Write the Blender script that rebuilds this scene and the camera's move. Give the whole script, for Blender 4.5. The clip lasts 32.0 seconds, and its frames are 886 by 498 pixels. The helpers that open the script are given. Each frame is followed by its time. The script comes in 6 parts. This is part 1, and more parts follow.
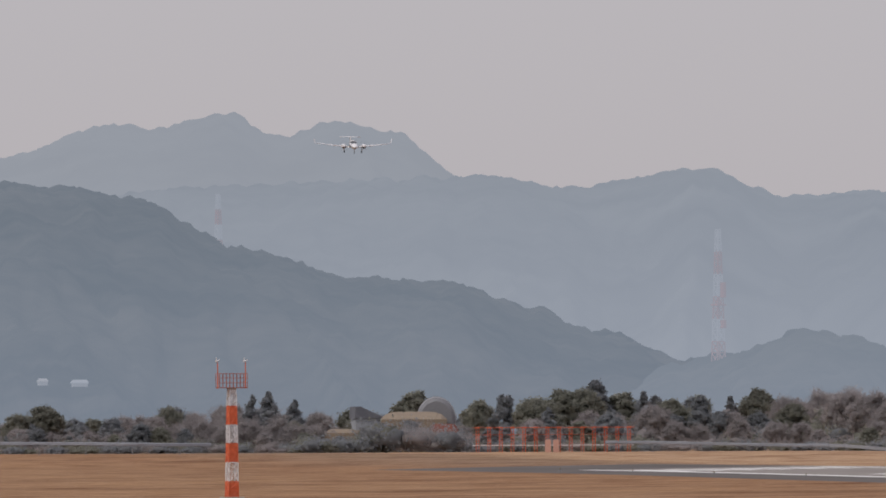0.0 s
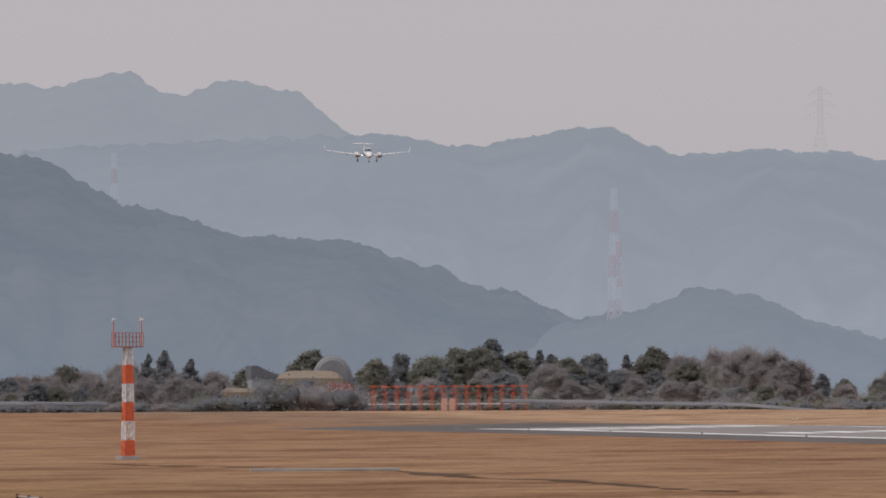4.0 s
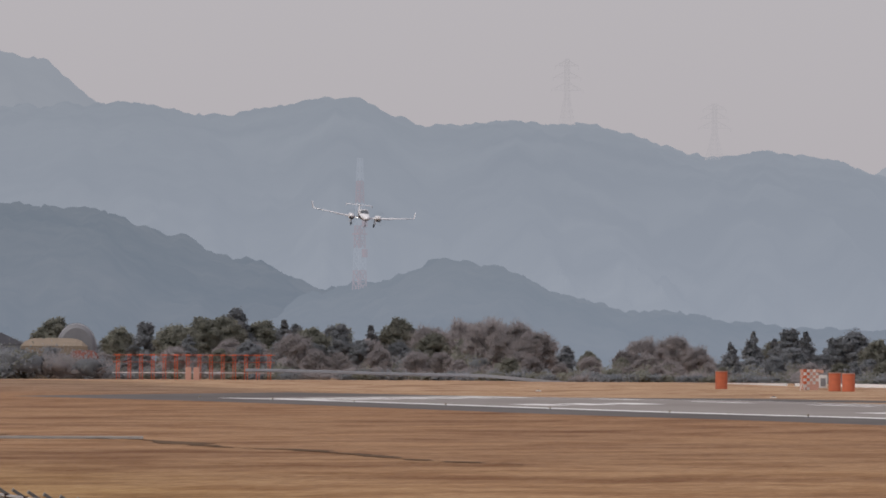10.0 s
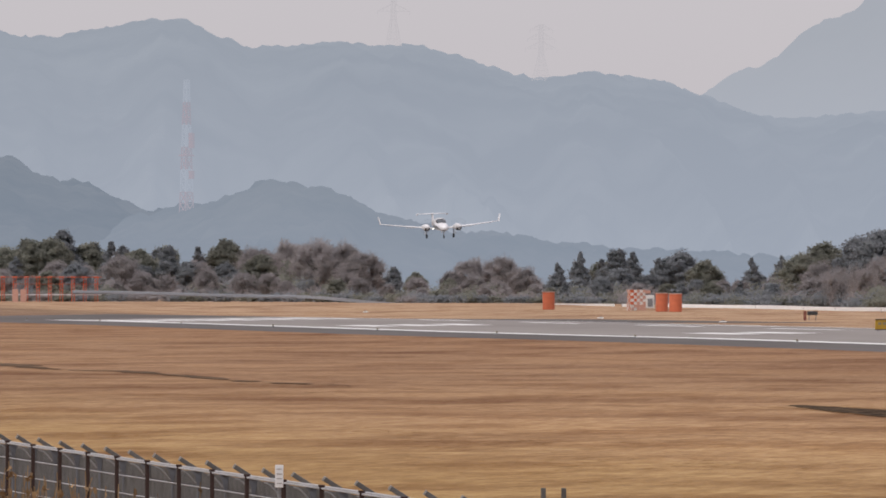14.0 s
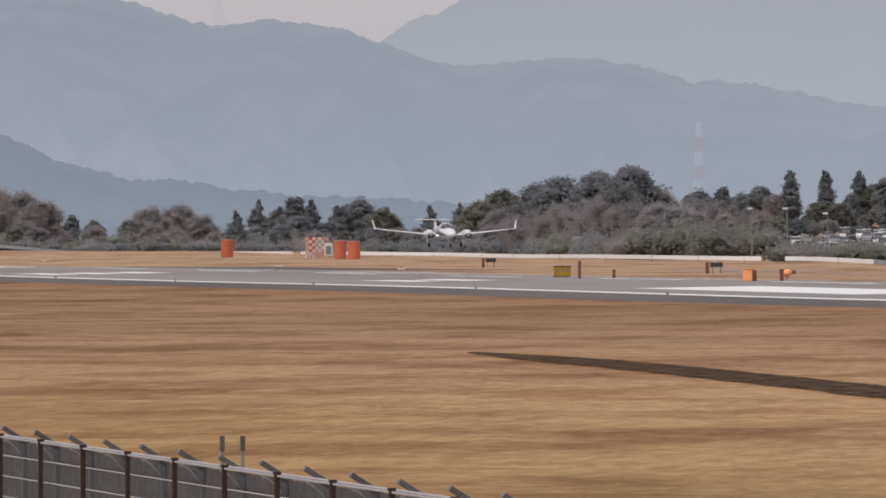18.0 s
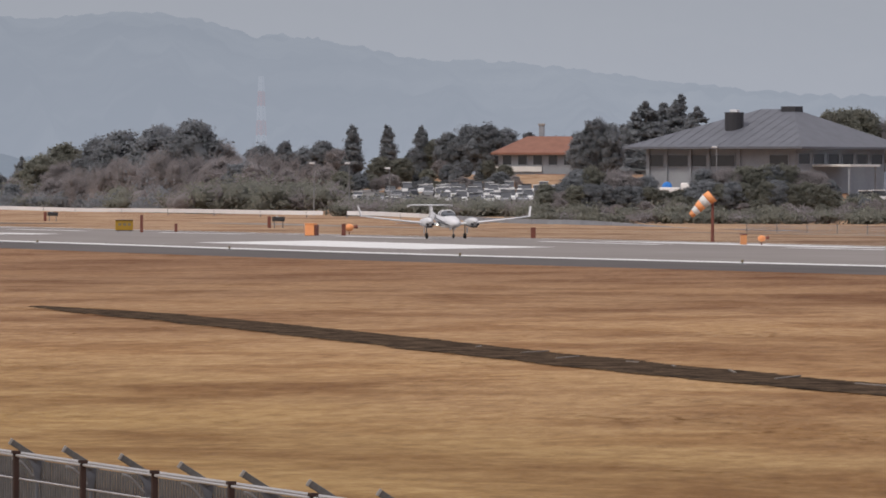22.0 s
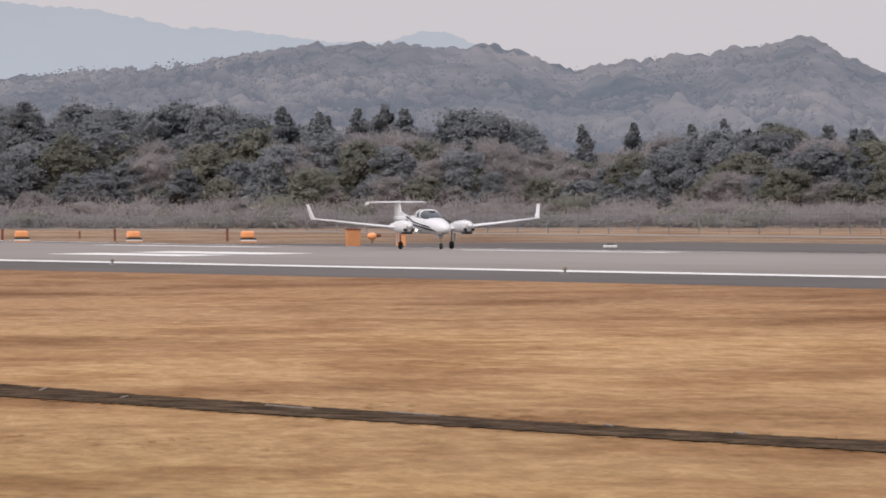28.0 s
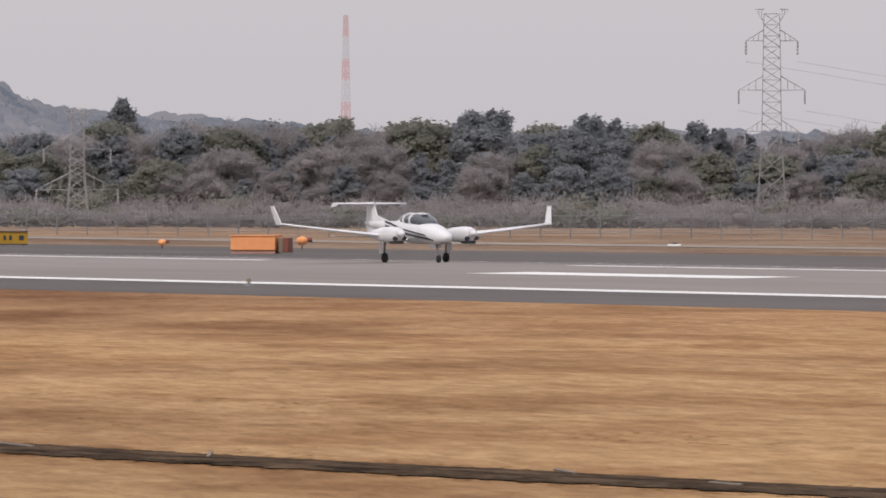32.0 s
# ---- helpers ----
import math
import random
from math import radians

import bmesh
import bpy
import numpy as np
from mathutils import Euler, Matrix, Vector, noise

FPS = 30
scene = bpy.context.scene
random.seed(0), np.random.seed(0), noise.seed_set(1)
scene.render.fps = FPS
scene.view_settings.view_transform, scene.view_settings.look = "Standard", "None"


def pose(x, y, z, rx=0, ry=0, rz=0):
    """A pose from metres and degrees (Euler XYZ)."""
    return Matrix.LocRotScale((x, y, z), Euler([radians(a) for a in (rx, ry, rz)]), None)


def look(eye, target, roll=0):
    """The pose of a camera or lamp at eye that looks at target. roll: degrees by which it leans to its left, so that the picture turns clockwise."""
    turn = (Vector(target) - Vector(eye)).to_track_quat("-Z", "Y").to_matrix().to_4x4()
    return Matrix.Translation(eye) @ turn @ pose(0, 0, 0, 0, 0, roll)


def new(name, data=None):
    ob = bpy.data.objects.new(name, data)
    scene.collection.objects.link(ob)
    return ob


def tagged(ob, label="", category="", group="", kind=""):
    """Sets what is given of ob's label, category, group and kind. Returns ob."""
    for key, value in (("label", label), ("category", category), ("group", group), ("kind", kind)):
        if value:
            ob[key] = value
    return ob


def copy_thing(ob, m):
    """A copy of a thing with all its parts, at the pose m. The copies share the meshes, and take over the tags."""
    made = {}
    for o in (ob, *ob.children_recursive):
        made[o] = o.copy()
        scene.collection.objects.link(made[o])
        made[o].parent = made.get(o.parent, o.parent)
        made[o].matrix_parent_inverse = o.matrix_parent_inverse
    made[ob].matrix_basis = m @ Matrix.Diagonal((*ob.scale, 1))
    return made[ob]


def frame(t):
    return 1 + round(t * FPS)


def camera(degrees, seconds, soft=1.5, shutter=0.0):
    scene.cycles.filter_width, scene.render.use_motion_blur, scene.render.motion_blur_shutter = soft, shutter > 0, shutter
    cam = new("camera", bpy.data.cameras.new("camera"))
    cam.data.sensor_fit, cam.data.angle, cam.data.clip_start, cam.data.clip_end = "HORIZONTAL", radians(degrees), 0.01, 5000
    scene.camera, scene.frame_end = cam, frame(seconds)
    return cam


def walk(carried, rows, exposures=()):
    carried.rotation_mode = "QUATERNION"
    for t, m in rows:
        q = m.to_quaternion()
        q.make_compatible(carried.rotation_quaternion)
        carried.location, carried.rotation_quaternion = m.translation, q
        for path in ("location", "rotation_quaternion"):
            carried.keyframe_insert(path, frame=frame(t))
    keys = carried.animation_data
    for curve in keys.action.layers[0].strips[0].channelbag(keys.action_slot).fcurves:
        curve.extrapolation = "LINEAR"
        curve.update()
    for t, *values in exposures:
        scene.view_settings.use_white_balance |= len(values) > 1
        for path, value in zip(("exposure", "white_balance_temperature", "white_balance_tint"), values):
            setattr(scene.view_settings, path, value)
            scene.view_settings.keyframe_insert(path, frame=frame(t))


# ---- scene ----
EYE = (0.0, 0.0, 3.1)


def bearing(b, e=0.0):
    """Unit direction: b degrees clockwise from the runway's far axis, e degrees up."""
    b, e = radians(b), radians(e)
    return Vector((math.sin(b) * math.cos(e), math.cos(b) * math.cos(e), math.sin(e)))


def aim(b, e, lean):
    return look(EYE, Vector(EYE) + bearing(b, e) * 100, -lean)


# seconds, bearing, tilt, lean of the panning camera
PAN = [
    (0, 6.8900, 1.1700, 0.255), (0.5, 7.0972, 1.1750, 0.211), (1, 7.2498, 1.1721, 0.263), (1.5, 7.3655, 1.1437, 0.193), 
    (2, 7.5117, 1.1379, 0.247), (2.5, 7.3842, 1.0564, 0.292), (3, 7.4807, 1.0437, 0.324), (3.5, 7.5361, 1.0342, 0.315), 
    (4, 7.5088, 0.9219, 0.294), (4.5, 7.8804, 0.8659, 0.213), (6.5, 8.0926, 0.9455, -0.144), (7, 8.2085, 1.0005, -0.240), 
    (7.5, 8.3153, 0.9218, -0.258), (8, 8.4402, 0.8879, -0.161), (8.5, 8.5803, 0.8529, -0.145), (9, 8.7449, 0.8642, -0.168), 
    (9.5, 8.8630, 0.8021, -0.186), (10, 9.0270, 0.7416, -0.227), (10.5, 9.1603, 0.7352, -0.246), (11, 9.2497, 0.7203, -0.111), 
    (11.5, 9.4465, 0.6529, -0.081), (12, 9.5937, 0.5725, -0.009), (12.5, 9.6848, 0.5202, -0.114), (13, 9.7650, 0.4460, -0.173), 
    (13.5, 9.8689, 0.3596, -0.139), (14, 10.0600, 0.2737, -0.077), (14.5, 10.3758, 0.2214, -0.121), (16.5, 11.2600, -0.0242, -0.009), 
    (17, 11.2987, -0.0959, 0.026), (17.5, 11.5708, -0.0404, 0.009), (18, 11.9783, -0.0384, 0.081), (18.5, 12.5452, -0.0989, 0.008), 
    (19, 12.8490, -0.1613, 0.067), (19.5, 13.1488, -0.1647, 0.018), (20, 13.3586, -0.2057, -0.038), (20.5, 13.6413, -0.3158, -0.059), 
    (21, 13.8764, -0.3306, -0.052), (21.5, 14.2670, -0.3033, -0.067), (22, 14.5901, -0.3109, -0.102), (22.5, 15.0582, -0.2845, -0.088), 
    (23, 15.4994, -0.3193, 0.017), (23.5, 16.0065, -0.3662, 0.097), (24, 16.3915, -0.3518, 0.111), (24.5, 16.7028, -0.3815, 0.153), 
    (26.5, 18.6330, -0.3491, 0.191), (27, 19.1928, -0.3567, 0.298), (27.5, 19.6450, -0.3709, 0.242), (28, 20.4531, -0.3640, 0.188), 
    (28.5, 20.9479, -0.3667, 0.057), (29, 21.5011, -0.3756, -0.132), (29.5, 22.1044, -0.3834, -0.229), (30, 22.7302, -0.3751, -0.271), 
    (30.5, 23.3524, -0.3332, -0.258), (31, 24.3811, -0.2891, -0.145), (31.5, 25.1587, -0.2987, -0.087), (32, 25.9010, -0.3749, -0.052),
]
cam = camera(5.2806, 32.0, soft=1.75)
walk(cam, [(t, aim(b, e, r)) for t, b, e, r in PAN], exposures=[(0, 0.02), (10, -0.01), (12.3, 0.0), (13, 0.24), (14, 0.28), (16.5, 0.2), (19, 0.14), (22, 0.10), (24, 0.22), (27, 0.43), (30, 0.41), (32, 0.35)])

# ---- light ----
SUN_BEARING, SUN_HEIGHT = 240.0, 49.0
world = bpy.data.worlds.new("sky")
scene.world = world
world.use_nodes = True
wn = world.node_tree.nodes
sky = wn.new("ShaderNodeTexSky")
sky.sky_type, sky.sun_disc = "NISHITA", False
sky.sun_elevation, sky.sun_rotation = radians(SUN_HEIGHT), radians(SUN_BEARING)
sky.air_density, sky.dust_density, sky.ozone_density, sky.altitude = 1.0, 2.0, 1.0, 100.0
haze = wn.new("ShaderNodeMix")          # a thick even winter haze over the clear sky
haze.data_type = "RGBA"
haze.inputs[0].default_value = 0.86
haze.inputs[7].default_value = (4.82, 4.51, 4.82, 1)
world.node_tree.links.new(sky.outputs[0], haze.inputs[6])
tc, up, gain, dome = wn.new("ShaderNodeTexCoord"), wn.new("ShaderNodeSeparateXYZ"), wn.new("ShaderNodeMapRange"), wn.new("ShaderNodeVectorMath")
world.node_tree.links.new(tc.outputs["Generated"], up.inputs[0])          # a hazy sky brightens evenly towards the zenith
gain.inputs["To Min"].default_value, gain.inputs["To Max"].default_value = 1.0, 1.8
world.node_tree.links.new(up.outputs[2], gain.inputs[0])
dome.operation = "SCALE"
world.node_tree.links.new(haze.outputs[2], dome.inputs[0])
world.node_tree.links.new(gain.outputs[0], dome.inputs["Scale"])
world.node_tree.links.new(dome.outputs[0], wn["Background"].inputs[0])
wn["Background"].inputs[1].default_value = 0.10
sun = new("sun", bpy.data.lights.new("sun", "SUN"))
sun.data.energy, sun.data.angle, sun.data.color = 1.35, radians(6), (1.0, 0.93, 0.84)
sun.matrix_world = look(bearing(SUN_BEARING, SUN_HEIGHT) * 300, (0, 0, 0))


# ---- materials ----
def mat(name, color, color2=None, rough=0.8, scale=5.0, detail=4.0, metal=0.0, bump=0.0, coords="Object", stretch=(1, 1, 1), island=0.0, obrand=0.0, spec=0.3):
    """Principled surface: two colours mixed by noise at two scales, optional relief and variation from piece to piece."""
    m = bpy.data.materials.new(name)
    m.use_nodes = True
    nt = m.node_tree
    n, l = nt.nodes, nt.links
    p = n["Principled BSDF"]
    p.inputs["Roughness"].default_value, p.inputs["Metallic"].default_value = rough, metal
    p.inputs["Specular IOR Level"].default_value = spec
    color2 = color2 or tuple(c * 0.85 for c in color)
    tc = n.new("ShaderNodeTexCoord")
    mp = n.new("ShaderNodeMapping")
    mp.inputs["Scale"].default_value = stretch
    l.new(tc.outputs[coords], mp.inputs[0])
    a, b = n.new("ShaderNodeTexNoise"), n.new("ShaderNodeTexNoise")
    a.inputs["Scale"].default_value, a.inputs["Detail"].default_value = scale, detail
    b.inputs["Scale"].default_value, b.inputs["Detail"].default_value = scale * 7.3, 3
    l.new(mp.outputs[0], a.inputs["Vector"])
    l.new(mp.outputs[0], b.inputs["Vector"])
    mixf = n.new("ShaderNodeMath")
    mixf.operation = "MULTIPLY_ADD"
    mixf.inputs[1].default_value, mixf.inputs[2].default_value = 0.35, 0.0
    l.new(b.outputs[0], mixf.inputs[0])
    add = n.new("ShaderNodeMath")
    add.operation = "MULTIPLY_ADD"
    add.inputs[1].default_value = 0.65
    l.new(a.outputs[0], add.inputs[0])
    l.new(mixf.outputs[0], add.inputs[2])
    ramp = n.new("ShaderNodeValToRGB")
    ramp.color_ramp.elements[0].position, ramp.color_ramp.elements[1].position = 0.36, 0.64
    ramp.color_ramp.elements[0].color, ramp.color_ramp.elements[1].color = (*color2, 1), (*color, 1)
    l.new(add.outputs[0], ramp.inputs[0])
    out = ramp.outputs[0]
    for amount, kind, sock in ((island, "ShaderNodeNewGeometry", "Random Per Island"), (obrand, "ShaderNodeObjectInfo", "Random")):
        if amount:
            src, hsv, mr = n.new(kind), n.new("ShaderNodeHueSaturation"), n.new("ShaderNodeMapRange")
            mr.inputs["To Min"].default_value, mr.inputs["To Max"].default_value = 1 - amount, 1 + amount
            l.new(src.outputs[sock], mr.inputs[0])
            l.new(mr.outputs[0], hsv.inputs["Value"])
            l.new(out, hsv.inputs["Color"])
            out = hsv.outputs[0]
    l.new(out, p.inputs["Base Color"])
    if bump:
        bp = n.new("ShaderNodeBump")
        bp.inputs["Strength"].default_value, bp.inputs["Distance"].default_value = bump, 0.05
        l.new(b.outputs[0], bp.inputs["Height"])
        l.new(bp.outputs[0], p.inputs["Normal"])
    return m


def foliage(name, color, color2):
    """Thin leaves or twigs: part of the light passes through them."""
    m = mat(name, color, color2, rough=0.85, scale=0.5, island=0.12, obrand=0.14, spec=0.1)
    n, l = m.node_tree.nodes, m.node_tree.links
    tr, mix = n.new("ShaderNodeBsdfTranslucent"), n.new("ShaderNodeMixShader")
    p = n["Principled BSDF"]
    l.new(p.inputs["Base Color"].links[0].from_socket, tr.inputs[0])
    mix.inputs[0].default_value = 0.58
    l.new(p.outputs[0], mix.inputs[1])
    l.new(tr.outputs[0], mix.inputs[2])
    l.new(mix.outputs[0], n["Material Output"].inputs[0])
    return m


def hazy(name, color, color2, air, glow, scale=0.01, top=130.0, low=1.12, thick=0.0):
    """Distant backdrop slope: kilometres of haze painted over woods as emission, thicker in valleys."""
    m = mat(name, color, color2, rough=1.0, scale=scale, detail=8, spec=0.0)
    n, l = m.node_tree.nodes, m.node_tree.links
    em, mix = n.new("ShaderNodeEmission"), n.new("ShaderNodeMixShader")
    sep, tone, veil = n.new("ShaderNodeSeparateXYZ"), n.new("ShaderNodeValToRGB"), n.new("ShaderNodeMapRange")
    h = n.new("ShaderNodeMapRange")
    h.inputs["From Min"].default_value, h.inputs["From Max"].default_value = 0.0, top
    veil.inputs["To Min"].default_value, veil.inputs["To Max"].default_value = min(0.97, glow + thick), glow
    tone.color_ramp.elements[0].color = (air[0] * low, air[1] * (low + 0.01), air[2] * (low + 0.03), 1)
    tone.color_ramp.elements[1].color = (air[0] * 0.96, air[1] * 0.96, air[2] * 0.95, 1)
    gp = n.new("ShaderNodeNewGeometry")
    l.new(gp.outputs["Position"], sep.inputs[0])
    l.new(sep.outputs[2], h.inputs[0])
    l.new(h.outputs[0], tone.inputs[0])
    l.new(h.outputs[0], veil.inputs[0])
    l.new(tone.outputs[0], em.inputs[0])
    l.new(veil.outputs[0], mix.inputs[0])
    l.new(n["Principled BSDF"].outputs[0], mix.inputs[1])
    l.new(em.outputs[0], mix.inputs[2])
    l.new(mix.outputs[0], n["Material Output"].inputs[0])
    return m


# haze colours that the distant materials emit
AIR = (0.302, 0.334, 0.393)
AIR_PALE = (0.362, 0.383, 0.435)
M = dict(
    white=mat("white_paint", (0.72, 0.72, 0.73), (0.66, 0.66, 0.68), rough=0.25, scale=1.5, spec=0.5),
    dark=mat("dark_grey", (0.05, 0.05, 0.055), (0.035, 0.035, 0.04), rough=0.6, scale=6),
    glass=mat("canopy_glass", (0.06, 0.07, 0.08), (0.04, 0.05, 0.06), rough=0.06, scale=2, spec=0.8),
    rubber=mat("rubber", (0.03, 0.03, 0.03), rough=0.85, scale=20),
    steel=mat("galvanised_steel", (0.28, 0.285, 0.295), (0.20, 0.205, 0.215), rough=0.55, metal=0.3, scale=8),
    rust=mat("rust_brown_post", (0.05, 0.028, 0.024), (0.03, 0.018, 0.016), rough=0.8, scale=12),
    orange=mat("orange_paint", (0.93, 0.40, 0.17), (0.86, 0.35, 0.14), rough=0.55, scale=2.5, obrand=0.1),
    red=mat("signal_red_paint", (0.68, 0.15, 0.06), (0.52, 0.11, 0.05), rough=0.6, scale=3),
    yellow=mat("dull_yellow_paint", (0.45, 0.27, 0.03), (0.36, 0.21, 0.025), rough=0.6, scale=2),
    asphalt=mat("runway_asphalt", (0.265, 0.242, 0.226), (0.21, 0.19, 0.176), rough=0.9, scale=0.05, detail=8, stretch=(1, 0.15, 1), coords="Object", spec=0.12),
    shoulder=mat("shoulder_asphalt", (0.13, 0.118, 0.112), (0.095, 0.086, 0.083), rough=0.9, scale=0.08, detail=8, stretch=(1, 0.2, 1), spec=0.08),
    carpark=mat("car_park_asphalt", (0.20, 0.195, 0.19), (0.15, 0.145, 0.14), rough=0.9, scale=0.2, detail=6),
    track=mat("pale_track", (0.30, 0.27, 0.23), (0.22, 0.19, 0.165), rough=0.95, scale=0.1, detail=8, stretch=(1, 0.2, 1)),
    line=mat("runway_paint", (0.78, 0.78, 0.76), (0.62, 0.62, 0.60), rough=0.7, scale=0.6, detail=8),
    # leaf and twig colours lifted and greyed to carry the distance haze
    leaf_dark=foliage("hazed_evergreen_leaves", (0.288, 0.305, 0.322), (0.24, 0.257, 0.275)),
    leaf_olive=foliage("hazed_olive_leaves", (0.272, 0.274, 0.23), (0.225, 0.23, 0.20)),
    twig=foliage("hazed_bare_twigs", (0.39, 0.365, 0.361), (0.34, 0.32, 0.322)),
    bark=mat("bark", (0.20, 0.18, 0.165), (0.14, 0.125, 0.115), rough=0.95, scale=3, bump=0.5),
    wall=mat("pale_render_wall", (0.31, 0.335, 0.365), (0.26, 0.28, 0.31), rough=0.85, scale=0.4, detail=6),
    slate=mat("grey_metal_roof", (0.142, 0.15, 0.172), (0.115, 0.122, 0.14), rough=0.6, scale=0.5, detail=6),
    tile=mat("terracotta_roof", (0.28, 0.14, 0.10), (0.22, 0.11, 0.08), rough=0.8, scale=0.8, detail=6),
    window=mat("dark_window_glass", (0.05, 0.055, 0.06), rough=0.12, scale=1, spec=0.7),
    slabs=mat("weathered_slabs", (0.25, 0.215, 0.18), (0.16, 0.135, 0.115), rough=0.95, scale=2.0, detail=8),
    concrete=mat("grey_concrete", (0.36, 0.35, 0.33), (0.29, 0.28, 0.27), rough=0.9, scale=1.0, detail=8, bump=0.3),
    gear=mat("gear_leg_grey", (0.30, 0.30, 0.31), (0.22, 0.22, 0.23), rough=0.4, metal=0.3, scale=6),
    pink=mat("faded_pink_paint", (0.55, 0.33, 0.26), (0.50, 0.28, 0.22), rough=0.7, scale=2),
    straw=mat("straw_grass", (0.25, 0.20, 0.145), (0.20, 0.16, 0.12), rough=0.95, scale=0.4, detail=8),
    redwall=mat("rust_red_paint", (0.22, 0.08, 0.06), (0.17, 0.065, 0.05), rough=0.75, scale=2),
    tan=mat("pale_orange_paint", (0.62, 0.28, 0.12), (0.55, 0.24, 0.10), rough=0.65, scale=2),
    rail=mat("blue_grey_rail", (0.31, 0.335, 0.375), (0.25, 0.27, 0.305), rough=0.5, metal=0.2, scale=0.5, obrand=0.1),
    railw=mat("white_rail", (0.86, 0.86, 0.86), (0.78, 0.78, 0.78), rough=0.3, scale=0.5),
    dull=mat("dull_grey_brown", (0.24, 0.20, 0.13), (0.20, 0.16, 0.10), rough=0.7, scale=4),
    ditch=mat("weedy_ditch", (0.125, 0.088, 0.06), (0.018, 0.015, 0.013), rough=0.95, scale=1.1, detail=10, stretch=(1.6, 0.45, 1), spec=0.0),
    mesh=mat("grey_mesh", (0.135, 0.135, 0.137), (0.085, 0.085, 0.087), rough=0.7, scale=6),
    weed=mat("dry_weeds", (0.28, 0.19, 0.10), (0.18, 0.11, 0.06), rough=0.95, scale=3, island=0.4),
    carwhite=mat("white_car_paint", (0.88, 0.88, 0.88), (0.84, 0.84, 0.84), rough=0.15, scale=1, spec=0.8),
    carsilver=mat("silver_car_paint", (0.45, 0.46, 0.47), rough=0.2, metal=0.5, scale=1),
    cardark=mat("dark_car_paint", (0.05, 0.055, 0.065), rough=0.15, scale=1, spec=0.6),
    tarp=mat("blue_tarpaulin", (0.04, 0.22, 0.62), (0.03, 0.17, 0.5), rough=0.6, scale=3),
    pylon=mat("pale_pylon_steel", (0.36, 0.365, 0.38), (0.30, 0.305, 0.32), rough=0.6, metal=0.2, scale=1),
    # far masts, shed walls and pylons: haze glow mixed into their paint
    mastr=hazy("hazed_red_paint", (0.45, 0.12, 0.08), (0.40, 0.11, 0.08), AIR, 0.74),
    skymastr=hazy("hazed_red_mast_paint", (0.45, 0.12, 0.08), (0.40, 0.11, 0.08), (0.40, 0.30, 0.31), 0.84),
    skymastw=hazy("hazed_white_mast_paint", (0.75, 0.74, 0.72), (0.70, 0.69, 0.67), (0.36, 0.335, 0.355), 0.86),
    mastw=hazy("hazed_white_paint", (0.44, 0.42, 0.41), (0.40, 0.38, 0.37), AIR, 0.88),
    farwall=hazy("hazed_wall", (0.40, 0.40, 0.40), (0.35, 0.35, 0.35), AIR, 0.7),
    pylonfar=hazy("hazed_steel", (0.25, 0.25, 0.26), (0.22, 0.22, 0.23), (0.425, 0.405, 0.43), 0.975),
    # ridges and hill crowns: haze put in as glow, stronger when farther off
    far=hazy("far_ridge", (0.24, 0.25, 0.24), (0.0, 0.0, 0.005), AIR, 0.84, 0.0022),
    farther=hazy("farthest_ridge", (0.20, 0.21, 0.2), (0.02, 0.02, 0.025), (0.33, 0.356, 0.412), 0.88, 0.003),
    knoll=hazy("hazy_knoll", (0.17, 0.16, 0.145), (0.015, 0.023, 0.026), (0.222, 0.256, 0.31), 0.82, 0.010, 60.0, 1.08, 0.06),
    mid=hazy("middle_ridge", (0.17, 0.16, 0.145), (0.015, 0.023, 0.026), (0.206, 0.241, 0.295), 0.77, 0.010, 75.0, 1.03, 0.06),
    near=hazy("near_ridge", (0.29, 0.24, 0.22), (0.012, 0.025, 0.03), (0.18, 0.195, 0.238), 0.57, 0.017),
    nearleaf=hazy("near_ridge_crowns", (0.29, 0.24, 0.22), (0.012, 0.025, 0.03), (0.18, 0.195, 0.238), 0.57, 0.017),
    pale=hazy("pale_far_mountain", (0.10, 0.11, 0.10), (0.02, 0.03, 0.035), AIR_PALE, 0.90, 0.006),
)

M["fencesteel"] = mat("weathered_fence_steel", (0.14, 0.135, 0.132), (0.085, 0.082, 0.082), rough=0.6, metal=0.2, scale=9, obrand=0.15)
M["rustred"] = mat("dull_red_paint", (0.36, 0.14, 0.11), (0.28, 0.11, 0.09), rough=0.7, scale=3)
M["brightwire"] = mat("bright_galvanised_wire", (0.46, 0.46, 0.47), (0.36, 0.36, 0.37), rough=0.5, metal=0.2, scale=5)
M["bare_earth"] = mat("bare_brown_earth", (0.17, 0.115, 0.078), (0.09, 0.066, 0.05), rough=0.95, scale=0.8, detail=8, spec=0.0)
M["drum"] = mat("faded_red_orange_paint", (0.56, 0.155, 0.075), (0.46, 0.125, 0.065), rough=0.6, scale=1.5, obrand=0.1)
M["carglass"] = mat("car_window_glass", (0.07, 0.075, 0.085), (0.05, 0.055, 0.06), rough=0.05, scale=1, spec=0.9)
M["film"] = mat("grey_plastic_film", (0.20, 0.205, 0.22), (0.165, 0.17, 0.185), rough=0.5, scale=0.3)
M["lamp"] = mat("landing_lamp", (0.9, 0.9, 0.85), rough=0.2)
M["lamp"].node_tree.nodes["Principled BSDF"].inputs["Emission Color"].default_value = (1, 0.96, 0.85, 1)
M["lamp"].node_tree.nodes["Principled BSDF"].inputs["Emission Strength"].default_value = 3.0
M["prop"] = mat("propeller_blur", (0.2, 0.2, 0.2), rough=0.6)
M["prop"].node_tree.nodes["Principled BSDF"].inputs["Alpha"].default_value = 0.02


